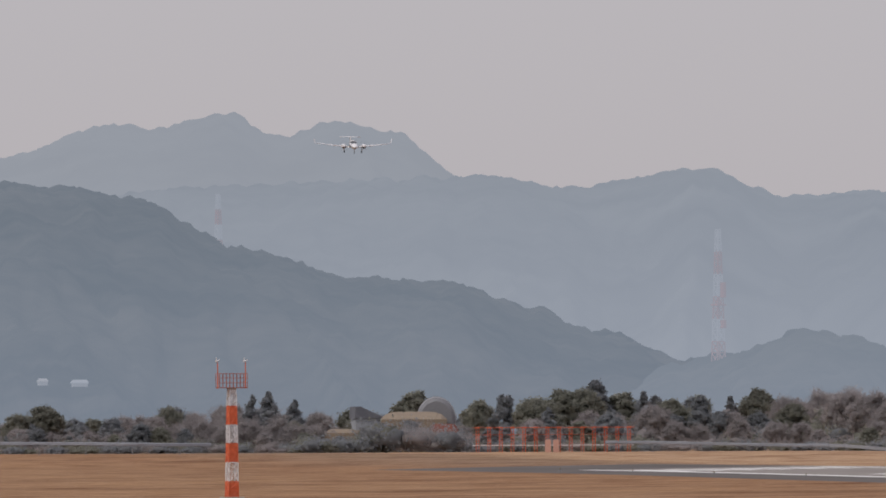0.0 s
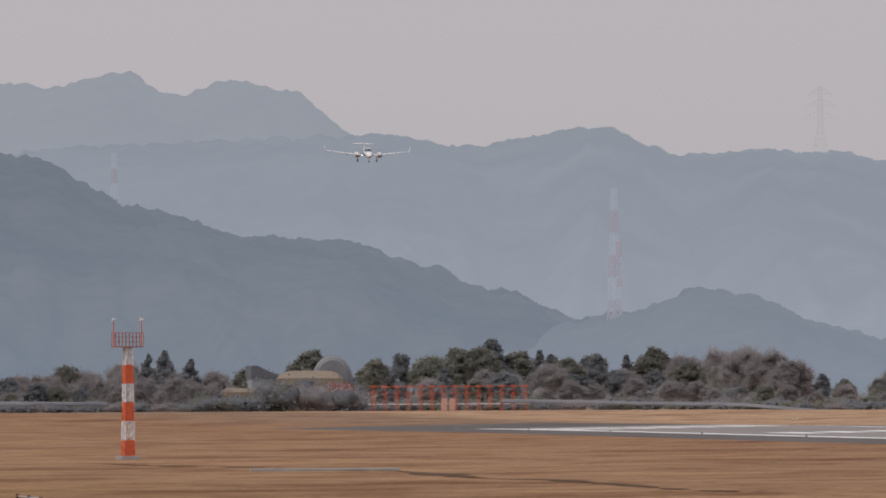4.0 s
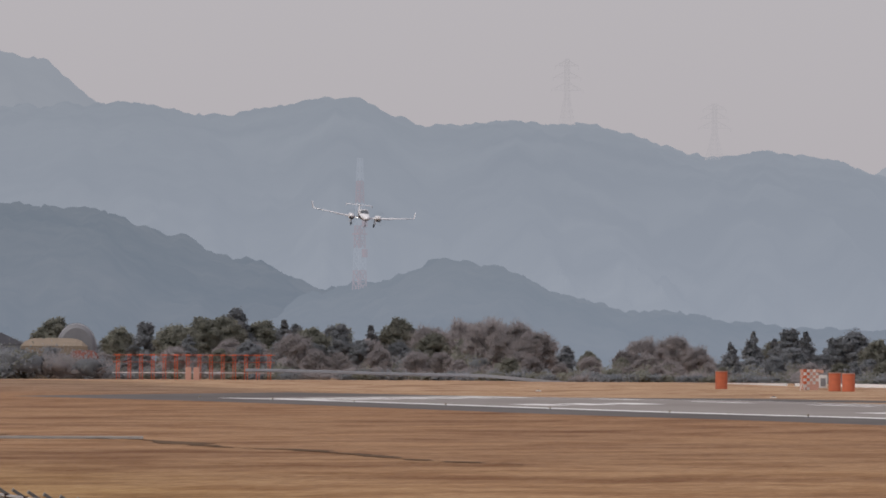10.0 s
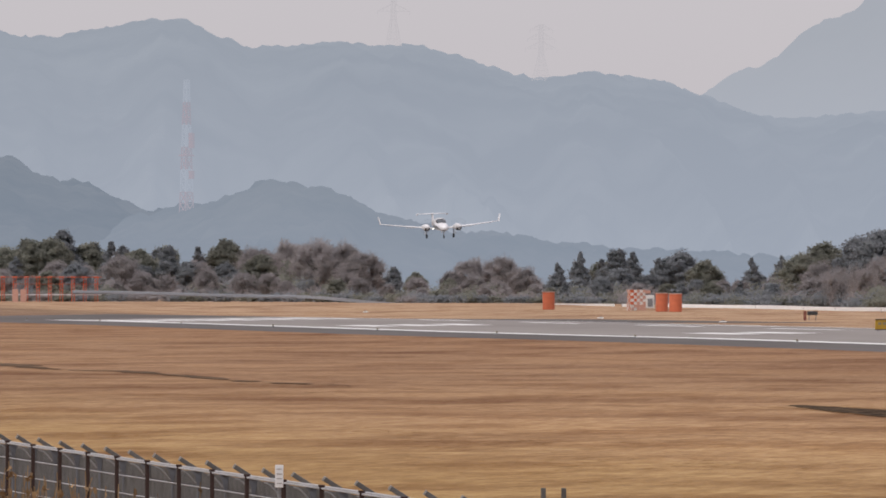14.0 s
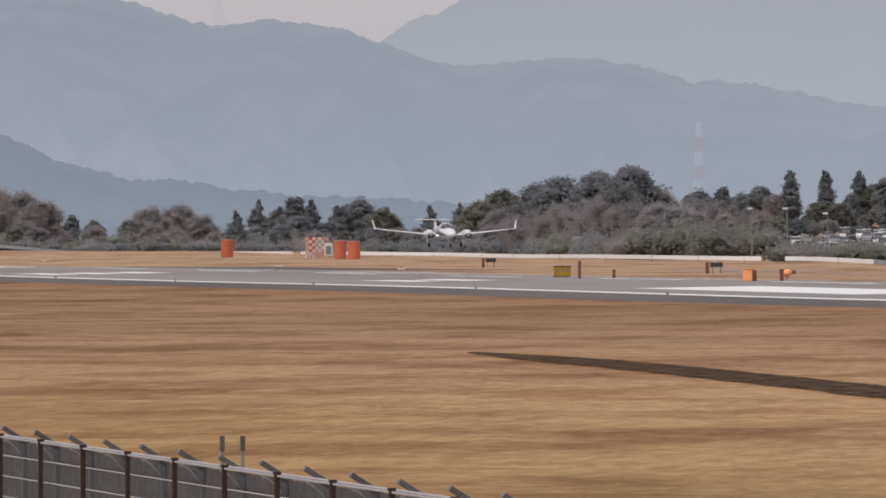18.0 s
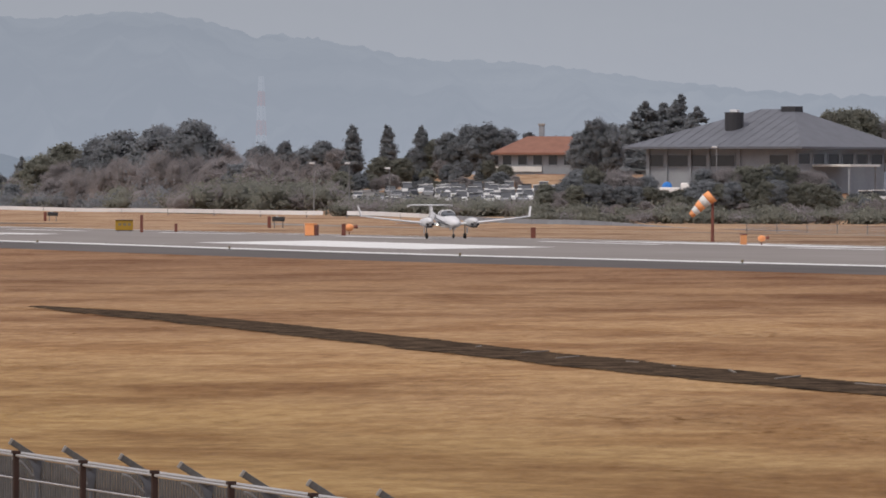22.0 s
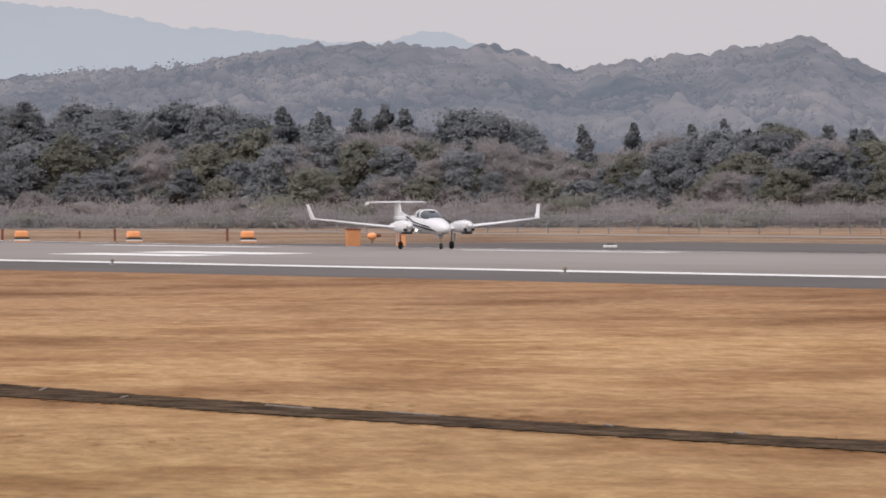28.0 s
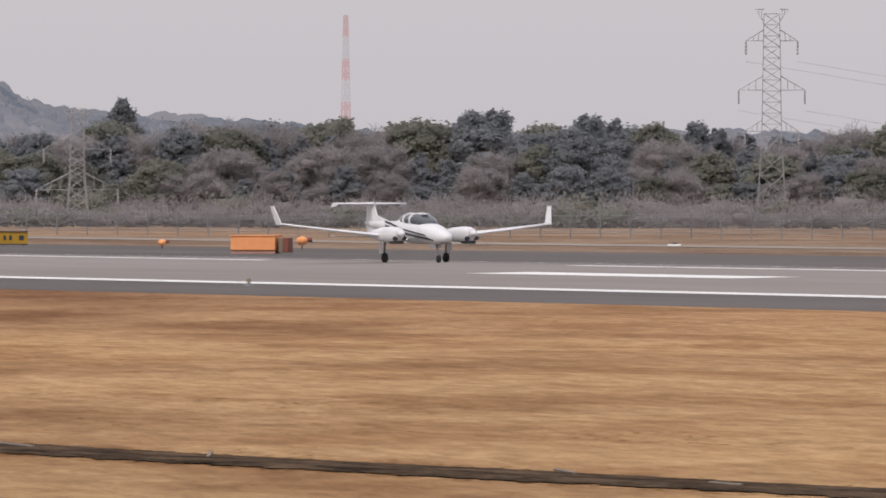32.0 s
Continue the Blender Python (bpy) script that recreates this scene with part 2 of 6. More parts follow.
# ---- mesh helpers ----
def part(name, bm, material, parent=None, label="", smooth=False):
    me = bpy.data.meshes.new(name)
    bmesh.ops.recalc_face_normals(bm, faces=bm.faces)
    bm.to_mesh(me)
    bm.free()
    me.materials.append(material)
    if smooth:
        me.shade_smooth()
    ob = new(name, me)
    if parent is not None:
        ob.parent = parent
    if label:
        ob["label"] = label
    return ob


def box(bm, c, s, m=None, bevel=0.0):
    g = bmesh.ops.create_cube(bm, size=1.0)["verts"]
    for v in g:
        v.co = Vector((v.co.x * s[0], v.co.y * s[1], v.co.z * s[2])) + Vector(c)
    if bevel:
        es = list({e for v in g for e in v.link_edges})
        g = bmesh.ops.bevel(bm, geom=es, offset=bevel, segments=2, affect="EDGES", profile=0.5)["verts"]
        g = list({v for v in g})
    if m is not None:
        bmesh.ops.transform(bm, matrix=m, verts=g)
    return g


def rod(bm, a, b, r1, r2=None, seg=8):
    a, b = Vector(a), Vector(b)
    r2 = r1 if r2 is None else r2
    q = (b - a).to_track_quat("Z", "Y").to_matrix()
    rings = []
    for p, r in ((a, r1), (b, r2)):
        rings.append([bm.verts.new(p + q @ Vector((r * math.cos(2 * math.pi * k / seg), r * math.sin(2 * math.pi * k / seg), 0))) for k in range(seg)])
    for k in range(seg):
        bm.faces.new((rings[0][k], rings[0][(k + 1) % seg], rings[1][(k + 1) % seg], rings[1][k]))
    bm.faces.new(rings[0][::-1])
    bm.faces.new(rings[1])


def loft(bm, rings, caps=True):
    rs = [[bm.verts.new(p) for p in r] for r in rings]
    n = len(rs[0])
    for a, b in zip(rs, rs[1:]):
        for k in range(n):
            bm.faces.new((a[k], a[(k + 1) % n], b[(k + 1) % n], b[k]))
    if caps:
        bm.faces.new(rs[0][::-1])
        bm.faces.new(rs[-1])


def thing(name, m, label, category, group="", kind=""):
    ob = new(name)
    ob.matrix_world = m
    return tagged(ob, label, category, group, kind)


def smooth(x, a, b):
    t = min(1.0, max(0.0, (x - a) / (b - a)))
    return t * t * (3 - 2 * t)


def knots(x, pts):
    if x <= pts[0][0]:
        return pts[0][1]
    for (xa, ya), (xb, yb) in zip(pts, pts[1:]):
        if x <= xb:
            return ya + (yb - ya) * smooth(x, xa, xb)
    return pts[-1][1]


# ---- ground ----
MID, HALF, EDGE = 177.3, 27.3, 36.5      # centreline, half width, outer edge of the shoulder
RUN_A, RUN_B = -900.0, 1112.0            # runway's near and far end


def rise(y):
    """Long profile of the runway."""
    return knots(y, [(560, 0.0), (760, 0.28), (1090, 0.66), (1400, 0.7)])


def ground_z(x, y):
    d = abs(x - MID)
    fall = 0.02 if x < MID else 0.02 * smooth(y, 560, 700)      # the far side is level beside the wide paved strip
    z = rise(y) - 0.15 - 0.0147 * min(d, HALF) - fall * max(0.0, min(d, EDGE) - HALF)
    if x < MID - EDGE:
        z += -0.2 * smooth(MID - EDGE - x, 0, 35)
        z = z - (z + 0.25) * smooth(45 - x, 0, 30) * smooth(180 - y, 0, 60)
        r = math.hypot(x, y)
        z += (1.55 - z) * (1 - smooth(r, 6, 30))
    elif x > MID + EDGE:
        z += -0.03 * smooth(x - MID - EDGE, 0, 15)
        hi = knots(y, [(1050, -0.75), (1350, 0.3), (1550, 0.6), (1900, 0.7), (2100, 1.8)])
        z += (hi - z) * smooth(x, 240, 300)
    r, b = math.hypot(x, y), math.degrees(math.atan2(x, y))
    if y > 1250 and x < 330:
        z += (knots(y, [(1250, z), (1700, 1.6), (2300, 1.8)]) - z) * smooth(y, 1250, 1700)
    if x > 345 or y > 1850:
        terrace = knots(r, [(1385, z), (1412, 2.1), (1500, 3.7), (1545, 4.5), (1600, 6.9)])
        z += (terrace - z) * smooth(b, 13.2, 14.2) * (1 - smooth(b, 17.3, 18.0)) * smooth(x, 345, 370)
    return z


def ground_hit(b, e, near=30.0, far=3000.0):
    """Where the sight line of that bearing and tilt meets the ground."""
    w = bearing(b, e)
    d = near
    while d < far:
        p = Vector(EYE) + w * d
        g = ground_z(p.x, p.y)
        if p.z <= g:
            return Vector((p.x, p.y, g))
        d += max(0.3, d * 0.001)
    return Vector((p.x, p.y, ground_z(p.x, p.y)))


def build_ground():
    xs = sorted(set([-4900, -3000, -1500, -800, -400, -200, -100, -60] + list(range(-40, 141, 6)) + [MID - EDGE, MID - HALF - 2, MID - HALF, MID - 15, MID, MID + 15, MID + HALF, MID + EDGE]
                    + list(range(222, 400, 8)) + list(range(400, 720, 20)) + [900, 1200, 1800, 2600, 3600, 4900]))
    ys = sorted(set([-4900, -3000, -1500, -800, -400, -200] + list(range(-100, 480, 8)) + list(range(480, 1400, 20)) + list(range(1400, 2400, 40)) + [2600, 3000, 3600, 4300, 4900]))
    verts = [(x, y, ground_z(x, y) - (0.06 if abs(x - MID) < EDGE - 1 and RUN_A < y < RUN_B + 133 else 0)) for y in ys for x in xs]
    w = len(xs)
    faces = [(j * w + i, j * w + i + 1, (j + 1) * w + i + 1, (j + 1) * w + i) for j in range(len(ys) - 1) for i in range(w - 1)]
    me = bpy.data.meshes.new("ground")
    me.from_pydata(verts, [], faces)
    me.shade_smooth()
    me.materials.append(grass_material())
    tagged(new("ground", me), "dry straw-brown winter grass airfield reaching the wooded hills", "ground", kind="structure")


def grass_material(name="dry_grass", tufts=0.0):
    m = bpy.data.materials.new(name)
    m.use_nodes = True
    n, l = m.node_tree.nodes, m.node_tree.links
    p = n["Principled BSDF"]
    p.inputs["Roughness"].default_value, p.inputs["Specular IOR Level"].default_value = 0.95, 0.1
    tc = n.new("ShaderNodeTexCoord")

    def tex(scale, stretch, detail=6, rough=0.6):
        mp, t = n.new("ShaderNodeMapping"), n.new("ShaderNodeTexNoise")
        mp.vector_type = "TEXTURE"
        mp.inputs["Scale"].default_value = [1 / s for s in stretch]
        mp.inputs["Rotation"].default_value = (0, 0, radians(-18))      # turned to the mean viewing bearing; the stretch stands in for tuft relief
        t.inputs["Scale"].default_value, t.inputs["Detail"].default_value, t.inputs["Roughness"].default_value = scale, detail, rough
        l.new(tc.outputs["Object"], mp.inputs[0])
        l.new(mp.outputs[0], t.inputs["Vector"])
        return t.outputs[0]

    def ramp(src, stops):
        r = n.new("ShaderNodeValToRGB")
        e = r.color_ramp.elements
        e[0].position, e[0].color = stops[0][0], (*stops[0][1], 1)
        e[1].position, e[1].color = stops[-1][0], (*stops[-1][1], 1)
        for pos, c in stops[1:-1]:
            e.new(pos).color = (*c, 1)
        l.new(src, r.inputs[0])
        return r.outputs[0]

    def mix(f, a, b, kind="MIX"):
        x = n.new("ShaderNodeMix")
        x.data_type, x.blend_type = "RGBA", kind
        if isinstance(f, float):
            x.inputs[0].default_value = f
        else:
            l.new(f, x.inputs[0])
        l.new(a, x.inputs[6])
        l.new(b, x.inputs[7])
        return x.outputs[2]

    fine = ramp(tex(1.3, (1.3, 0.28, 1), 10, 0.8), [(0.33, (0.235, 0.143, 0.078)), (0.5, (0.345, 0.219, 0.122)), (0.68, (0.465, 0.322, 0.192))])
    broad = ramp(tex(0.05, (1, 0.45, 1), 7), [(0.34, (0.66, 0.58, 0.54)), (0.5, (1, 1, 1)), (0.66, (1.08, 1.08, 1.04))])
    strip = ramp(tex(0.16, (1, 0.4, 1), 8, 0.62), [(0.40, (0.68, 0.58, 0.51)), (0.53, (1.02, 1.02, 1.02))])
    c = mix(1.0, fine, broad, "MULTIPLY")
    c = mix(0.8, c, strip, "MULTIPLY")
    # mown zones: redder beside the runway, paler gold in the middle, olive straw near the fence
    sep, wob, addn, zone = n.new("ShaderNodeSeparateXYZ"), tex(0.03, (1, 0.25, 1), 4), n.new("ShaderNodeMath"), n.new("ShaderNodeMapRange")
    l.new(tc.outputs["Object"], sep.inputs[0])
    addn.operation = "MULTIPLY_ADD"
    addn.inputs[1].default_value = 40.0
    l.new(wob, addn.inputs[0])
    l.new(sep.outputs[0], addn.inputs[2])
    zone.inputs["From Min"].default_value, zone.inputs["From Max"].default_value = 40.0, 240.0
    l.new(addn.outputs[0], zone.inputs[0])
    tint = ramp(zone.outputs[0], [(0.0, (0.96, 0.935, 0.77)), (0.08, (0.96, 0.93, 0.80)), (0.14, (0.97, 0.925, 0.88)), (0.2, (1.05, 1.0, 0.97)), (0.4, (1.03, 0.98, 0.95)), (0.54, (0.96, 0.88, 0.84)), (0.62, (0.97, 0.885, 0.85)), (0.78, (0.88, 0.93, 1.06)), (0.95, (0.9, 0.95, 1.05))])
    c = mix(1.0, c, tint, "MULTIPLY")
    # grass tint along the runway: brighter and yellower near, darker and greyer beyond
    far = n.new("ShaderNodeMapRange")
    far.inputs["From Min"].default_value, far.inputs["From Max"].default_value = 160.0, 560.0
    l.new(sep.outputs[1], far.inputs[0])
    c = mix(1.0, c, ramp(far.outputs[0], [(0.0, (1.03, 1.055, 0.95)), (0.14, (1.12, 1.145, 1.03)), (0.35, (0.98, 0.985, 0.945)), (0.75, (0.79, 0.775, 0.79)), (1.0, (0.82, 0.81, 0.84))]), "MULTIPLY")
    # beyond the runway: greyish sward in the near part, golden straw towards the far end
    side, along = n.new("ShaderNodeMapRange"), n.new("ShaderNodeMapRange")
    side.inputs["From Min"].default_value, side.inputs["From Max"].default_value = MID + 20, MID + EDGE
    along.inputs["From Min"].default_value, along.inputs["From Max"].default_value = 350.0, 1150.0
    l.new(sep.outputs[0], side.inputs[0])
    l.new(sep.outputs[1], along.inputs[0])
    c = mix(1.0, c, mix(side.outputs[0], ramp(along.outputs[0], [(0.0, (1, 1, 1)), (1.0, (1, 1, 1))]), ramp(along.outputs[0], [(0.0, (0.86, 0.97, 1.14)), (0.35, (0.98, 1.04, 1.12)), (0.7, (1.42, 1.45, 1.44)), (1.0, (1.5, 1.51, 1.47))])), "MULTIPLY")
    if tufts:                                                              # tufts differ in how bleached they are
        src, hsv, mr = n.new("ShaderNodeNewGeometry"), n.new("ShaderNodeHueSaturation"), n.new("ShaderNodeMapRange")
        mr.inputs["To Min"].default_value, mr.inputs["To Max"].default_value = 1 - tufts, 1 + tufts
        l.new(src.outputs["Random Per Island"], mr.inputs[0])
        l.new(mr.outputs[0], hsv.inputs["Value"])
        l.new(c, hsv.inputs["Color"])
        c = hsv.outputs[0]
    l.new(c, p.inputs["Base Color"])
    bp = n.new("ShaderNodeBump")
    bp.inputs["Strength"].default_value, bp.inputs["Distance"].default_value = 0.8, 0.15
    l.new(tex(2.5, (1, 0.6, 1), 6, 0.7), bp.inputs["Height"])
    l.new(bp.outputs[0], p.inputs["Normal"])
    if tufts:                                                              # thin blades let half of the light through
        tr, blend = n.new("ShaderNodeBsdfTranslucent"), n.new("ShaderNodeMixShader")
        l.new(c, tr.inputs[0])
        blend.inputs[0].default_value = 0.4
        l.new(p.outputs[0], blend.inputs[1])
        l.new(tr.outputs[0], blend.inputs[2])
        l.new(blend.outputs[0], n["Material Output"].inputs[0])
    return m


def ditch_course(y):
    """Where the drain runs through the grass."""
    return 93.627 - 0.54321469 * y + 2.52183e-3 * y * y - 3.2256e-6 * y ** 3


def build_grass_tufts():
    """Uneven tufts of dry grass over the near airfield, denser and taller in patches and beside the drain."""
    g = np.random.default_rng(12)
    spots = []
    for count, r0, r1, size in ((60000, 92, 180, 0.75), (70000, 170, 300, 1.0), (50000, 290, 460, 1.35)):
        r = np.sqrt(g.uniform(r0 * r0, r1 * r1, count))
        b = np.radians(g.uniform(4.6, 28.8, count))
        for x, y, q, s in zip(r * np.sin(b), r * np.cos(b), g.random(count), g.uniform(0.6, 1.4, count)):
            away = abs(x - ditch_course(y)) if y < 345 and math.atan2(x, y) > 0.208 else 9.0
            patch = noise.noise(Vector((x * 0.22, y * 0.06, 1.0))) + 0.6 * noise.noise(Vector((x * 0.9, y * 0.25, 4.0)))
            if x < MID - EDGE - 0.6 and away > 1.35 and q < 0.5 + 0.8 * patch:
                spots.append((x, y, ground_z(x, y), s * size * (1 + 0.5 * max(0.0, patch)), (1.0 + 0.5 * max(0.0, patch)) * s))
    for y in np.arange(96.0, 342.0, 0.05):                                  # rank weeds along both lips of the drain
        for side in (-1, 1):
            if g.random() < 0.8:
                x = ditch_course(y) + side * g.uniform(1.0, 1.75)
                if math.atan2(x, y) > 0.208:
                    spots.append((x, y, ground_z(x, y), g.uniform(0.5, 1.3), g.uniform(0.9, 2.2)))
    p = np.array(spots)
    n = len(p)
    turn, lean = g.normal(radians(-15), 0.65, n), g.uniform(0.5, 1.6, n)      # tufts lean away from the camera so no dark backs show
    wide, tall = 0.12 * p[:, 3], 0.017 * p[:, 4]
    u = np.stack([np.cos(turn), np.sin(turn), 0 * turn], 1) * wide[:, None]
    w = np.stack([-np.sin(turn) * lean, np.cos(turn) * lean, 1 + 0 * turn], 1) * tall[:, None]
    o = p[:, :3] - np.array((0, 0, 0.02))
    k = [g.uniform(0.5, 1.0, n)[:, None] for _ in range(3)]
    verts = np.stack([o - u, o + u, o + u * 0.7 + w * k[0], o + w * k[1] * 1.3, o - u * 0.7 + w * k[2]], 1).reshape(-1, 3)
    me = bpy.data.meshes.new("grass_tufts")
    me.from_pydata(verts.tolist(), [], [(5 * i, 5 * i + 1, 5 * i + 2, 5 * i + 3, 5 * i + 4) for i in range(n)])
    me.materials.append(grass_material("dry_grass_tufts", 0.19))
    me.shade_smooth()
    me.normals_split_custom_set_from_vertices([(0, 0, 1)] * len(verts))      # normals set straight up, so the tufts are lit like the sward
    tagged(new("grass_tufts", me), "dry straw-coloured grass tufts and weeds over the airfield", "grass", kind="stuff")


def slab(name, x0, x1, y0, y1, lift, material, step=20.0):
    """A sheet that follows the paved profile, lift above it."""
    bm = bmesh.new()
    xs = [x0 + (x1 - x0) * k / max(1, math.ceil((x1 - x0) / 15)) for k in range(max(1, math.ceil((x1 - x0) / 15)) + 1)]
    if x0 < MID < x1 and MID not in xs:
        xs = sorted(xs + [MID])
    n = max(1, math.ceil((y1 - y0) / step))
    rows = [[bm.verts.new((x, y0 + (y1 - y0) * j / n, ground_z(x, y0 + (y1 - y0) * j / n) + lift)) for x in xs] for j in range(n + 1)]
    for a, b in zip(rows, rows[1:]):
        for k in range(len(xs) - 1):
            bm.faces.new((a[k], a[k + 1], b[k + 1], b[k]))
    return part(name, bm, material)


def build_runway():
    tagged(slab("road", MID - HALF, MID + HALF, RUN_A, RUN_B, 0.0, M["asphalt"]), "grey grooved asphalt runway with white markings", "runway", kind="structure")
    for x0, x1, y0, y1 in ((MID - EDGE, MID - HALF, RUN_A, RUN_B), (MID + HALF, MID + EDGE, RUN_A, 600), (MID + HALF, MID + HALF + 1.5, 600, 1050), (MID + HALF, MID + EDGE, 1050, RUN_B)):
        tagged(slab("pavement", x0, x1, y0, y1, 0.004, M["shoulder"]), "dark asphalt runway shoulder", "shoulder", kind="structure")
    tagged(slab("pavement", MID + 20, MID + HALF - 1.9, RUN_A, 640, 0.008, M["shoulder"]), "darker asphalt along the runway's far edge", "runway edge", kind="structure")
    tagged(slab("pavement", MID - EDGE, MID + EDGE, RUN_B, RUN_B + 133, 0.004, M["shoulder"]), "dark asphalt overrun past the runway end", "overrun", kind="structure")
    tagged(slab("pavement", MID + EDGE, MID + 62, 1085, RUN_B + 133, 0.03, M["shoulder"]), "dark asphalt turning pad beside the runway end", "turning pad", kind="structure")
    tagged(slab("pavement", MID + EDGE, MID + 64, RUN_A, 600, 0.004, M["shoulder"]), "dark asphalt strip along the runway's far side", "paved strip", kind="structure")
    tagged(slab("pavement", MID + 96, MID + 108, 200, 1180, 0.03, M["track"]), "pale worn service road beyond the runway", "service road", kind="structure")
    marks = [(-HALF + 0.1, -HALF + 1.9, RUN_A, RUN_B), (HALF - 1.9, HALF - 0.1, RUN_A, RUN_B)]
    marks += [(-0.8, 0.8, y, y + 30) for y in range(-158, 990, 60)]
    for side in (-1, 1):
        pairs = [(9.5, 19.0, 615, 680)]                                                   # aiming point
        for y, n in ((316, 1), (470, 2), (770, 2), (920, 3)):                            # touchdown zone
            pairs += [(9.0 + 4.5 * k, 12.0 + 4.5 * k, y, y + 22.5) for k in range(n)]
        pairs += [(1.8 + 3.6 * k, 3.6 + 3.6 * k, 1040, 1085) for k in range(7)]           # threshold bars
        marks += [(side * a if side > 0 else -b, side * b if side > 0 else -a, y0, y1) for a, b, y0, y1 in pairs]
    for x0, x1, y0, y1 in marks:
        tagged(slab("trim", MID + x0, MID + x1, y0, y1, 0.012, M["line"]), "white painted runway marking, slightly worn", "marking", kind="structure")


# ---- hills ----
def build_ridge(name, sky_line, dist, depth, foot, material, b0, b1, rough, label):
    """A range of hills: crest heights from a few summits and saddles, spurs and tree tops from noise."""
    nb, nd = int((b1 - b0) / (0.03 if b1 - b0 < 60 else 0.3)), 56
    verts = []
    for j in range(nd + 1):
        u = j / nd
        for i in range(nb + 1):
            b = b0 + (b1 - b0) * i / nb
            crest = EYE[2] + dist * math.tan(radians(knots(b, sky_line)))
            k = u / 0.8
            prof = smooth(k, 0, 1) ** 0.8 if k < 1 else 1 - 0.5 * (k - 1) ** 2
            d = dist + depth * (u - 0.8)
            spur = -abs(noise.fractal(Vector((b * dist * 0.00022 + u * 0.8, u * 1.6, dist * 0.01)), 1.0, 2.0, 5)) * rough * 1.6 * max(0.0, 1 - k) * smooth(k, 0, 0.3)
            top = noise.fractal(Vector((b * dist * 0.0022, u * 22, 3.0)), 0.7, 2.0, 4) * 2.2
            z = foot + (crest - foot) * prof + spur + top
            w = bearing(b)
            verts.append((w.x * d, w.y * d, z))
    w = nb + 1
    faces = [(j * w + i, j * w + i + 1, (j + 1) * w + i + 1, (j + 1) * w + i) for j in range(nd) for i in range(nb)]
    me = bpy.data.meshes.new(name)
    me.from_pydata(verts, [], faces)
    me.shade_smooth()
    me.materials.append(material)
    tagged(new(name, me), label, "hills", kind="structure")


def build_hills():
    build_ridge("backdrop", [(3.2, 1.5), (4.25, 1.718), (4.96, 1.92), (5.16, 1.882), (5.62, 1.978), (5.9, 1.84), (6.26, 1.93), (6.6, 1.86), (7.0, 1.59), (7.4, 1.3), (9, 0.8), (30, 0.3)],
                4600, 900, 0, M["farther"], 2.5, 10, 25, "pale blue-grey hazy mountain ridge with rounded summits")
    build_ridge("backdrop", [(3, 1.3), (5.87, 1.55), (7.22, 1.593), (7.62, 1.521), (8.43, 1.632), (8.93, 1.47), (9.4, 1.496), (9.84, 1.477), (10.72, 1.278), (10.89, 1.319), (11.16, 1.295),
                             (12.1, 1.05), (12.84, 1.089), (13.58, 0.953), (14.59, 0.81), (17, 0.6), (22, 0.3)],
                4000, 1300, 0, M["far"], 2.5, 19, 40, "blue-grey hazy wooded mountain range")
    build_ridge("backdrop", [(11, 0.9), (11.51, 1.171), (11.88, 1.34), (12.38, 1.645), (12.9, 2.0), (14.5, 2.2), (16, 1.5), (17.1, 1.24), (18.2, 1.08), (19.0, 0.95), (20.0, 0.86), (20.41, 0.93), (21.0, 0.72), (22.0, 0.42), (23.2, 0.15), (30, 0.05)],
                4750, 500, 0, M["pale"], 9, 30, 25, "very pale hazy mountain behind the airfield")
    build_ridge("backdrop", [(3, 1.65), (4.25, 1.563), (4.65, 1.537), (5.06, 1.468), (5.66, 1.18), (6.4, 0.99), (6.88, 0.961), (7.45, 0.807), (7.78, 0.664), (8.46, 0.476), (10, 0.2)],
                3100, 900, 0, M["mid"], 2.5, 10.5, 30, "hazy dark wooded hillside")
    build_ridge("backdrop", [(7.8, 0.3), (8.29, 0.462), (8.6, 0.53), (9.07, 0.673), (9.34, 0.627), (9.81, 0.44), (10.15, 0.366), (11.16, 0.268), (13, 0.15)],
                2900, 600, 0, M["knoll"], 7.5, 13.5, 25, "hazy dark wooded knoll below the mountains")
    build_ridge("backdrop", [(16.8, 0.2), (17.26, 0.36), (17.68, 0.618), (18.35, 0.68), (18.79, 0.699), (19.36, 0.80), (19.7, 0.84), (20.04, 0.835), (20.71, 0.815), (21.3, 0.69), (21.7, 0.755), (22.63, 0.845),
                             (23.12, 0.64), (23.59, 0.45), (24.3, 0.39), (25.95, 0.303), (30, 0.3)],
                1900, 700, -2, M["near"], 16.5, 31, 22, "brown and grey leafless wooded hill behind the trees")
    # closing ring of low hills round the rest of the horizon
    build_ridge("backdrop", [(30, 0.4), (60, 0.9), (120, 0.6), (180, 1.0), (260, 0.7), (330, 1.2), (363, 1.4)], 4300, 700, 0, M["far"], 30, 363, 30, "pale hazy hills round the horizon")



# ---- the aircraft ----
def oval(y, zc, w, h, zb=0.0, n=20, sq=2.4):
    """One cross-section of a body: superellipse in the x-z plane at y."""
    pts = []
    for k in range(n):
        a = 2 * math.pi * k / n
        c, s = math.cos(a), math.sin(a)
        pts.append((math.copysign(abs(c) ** (2 / sq), c) * w / 2, y, zc + math.copysign(abs(s) ** (2 / sq), s) * h / 2))
    return pts


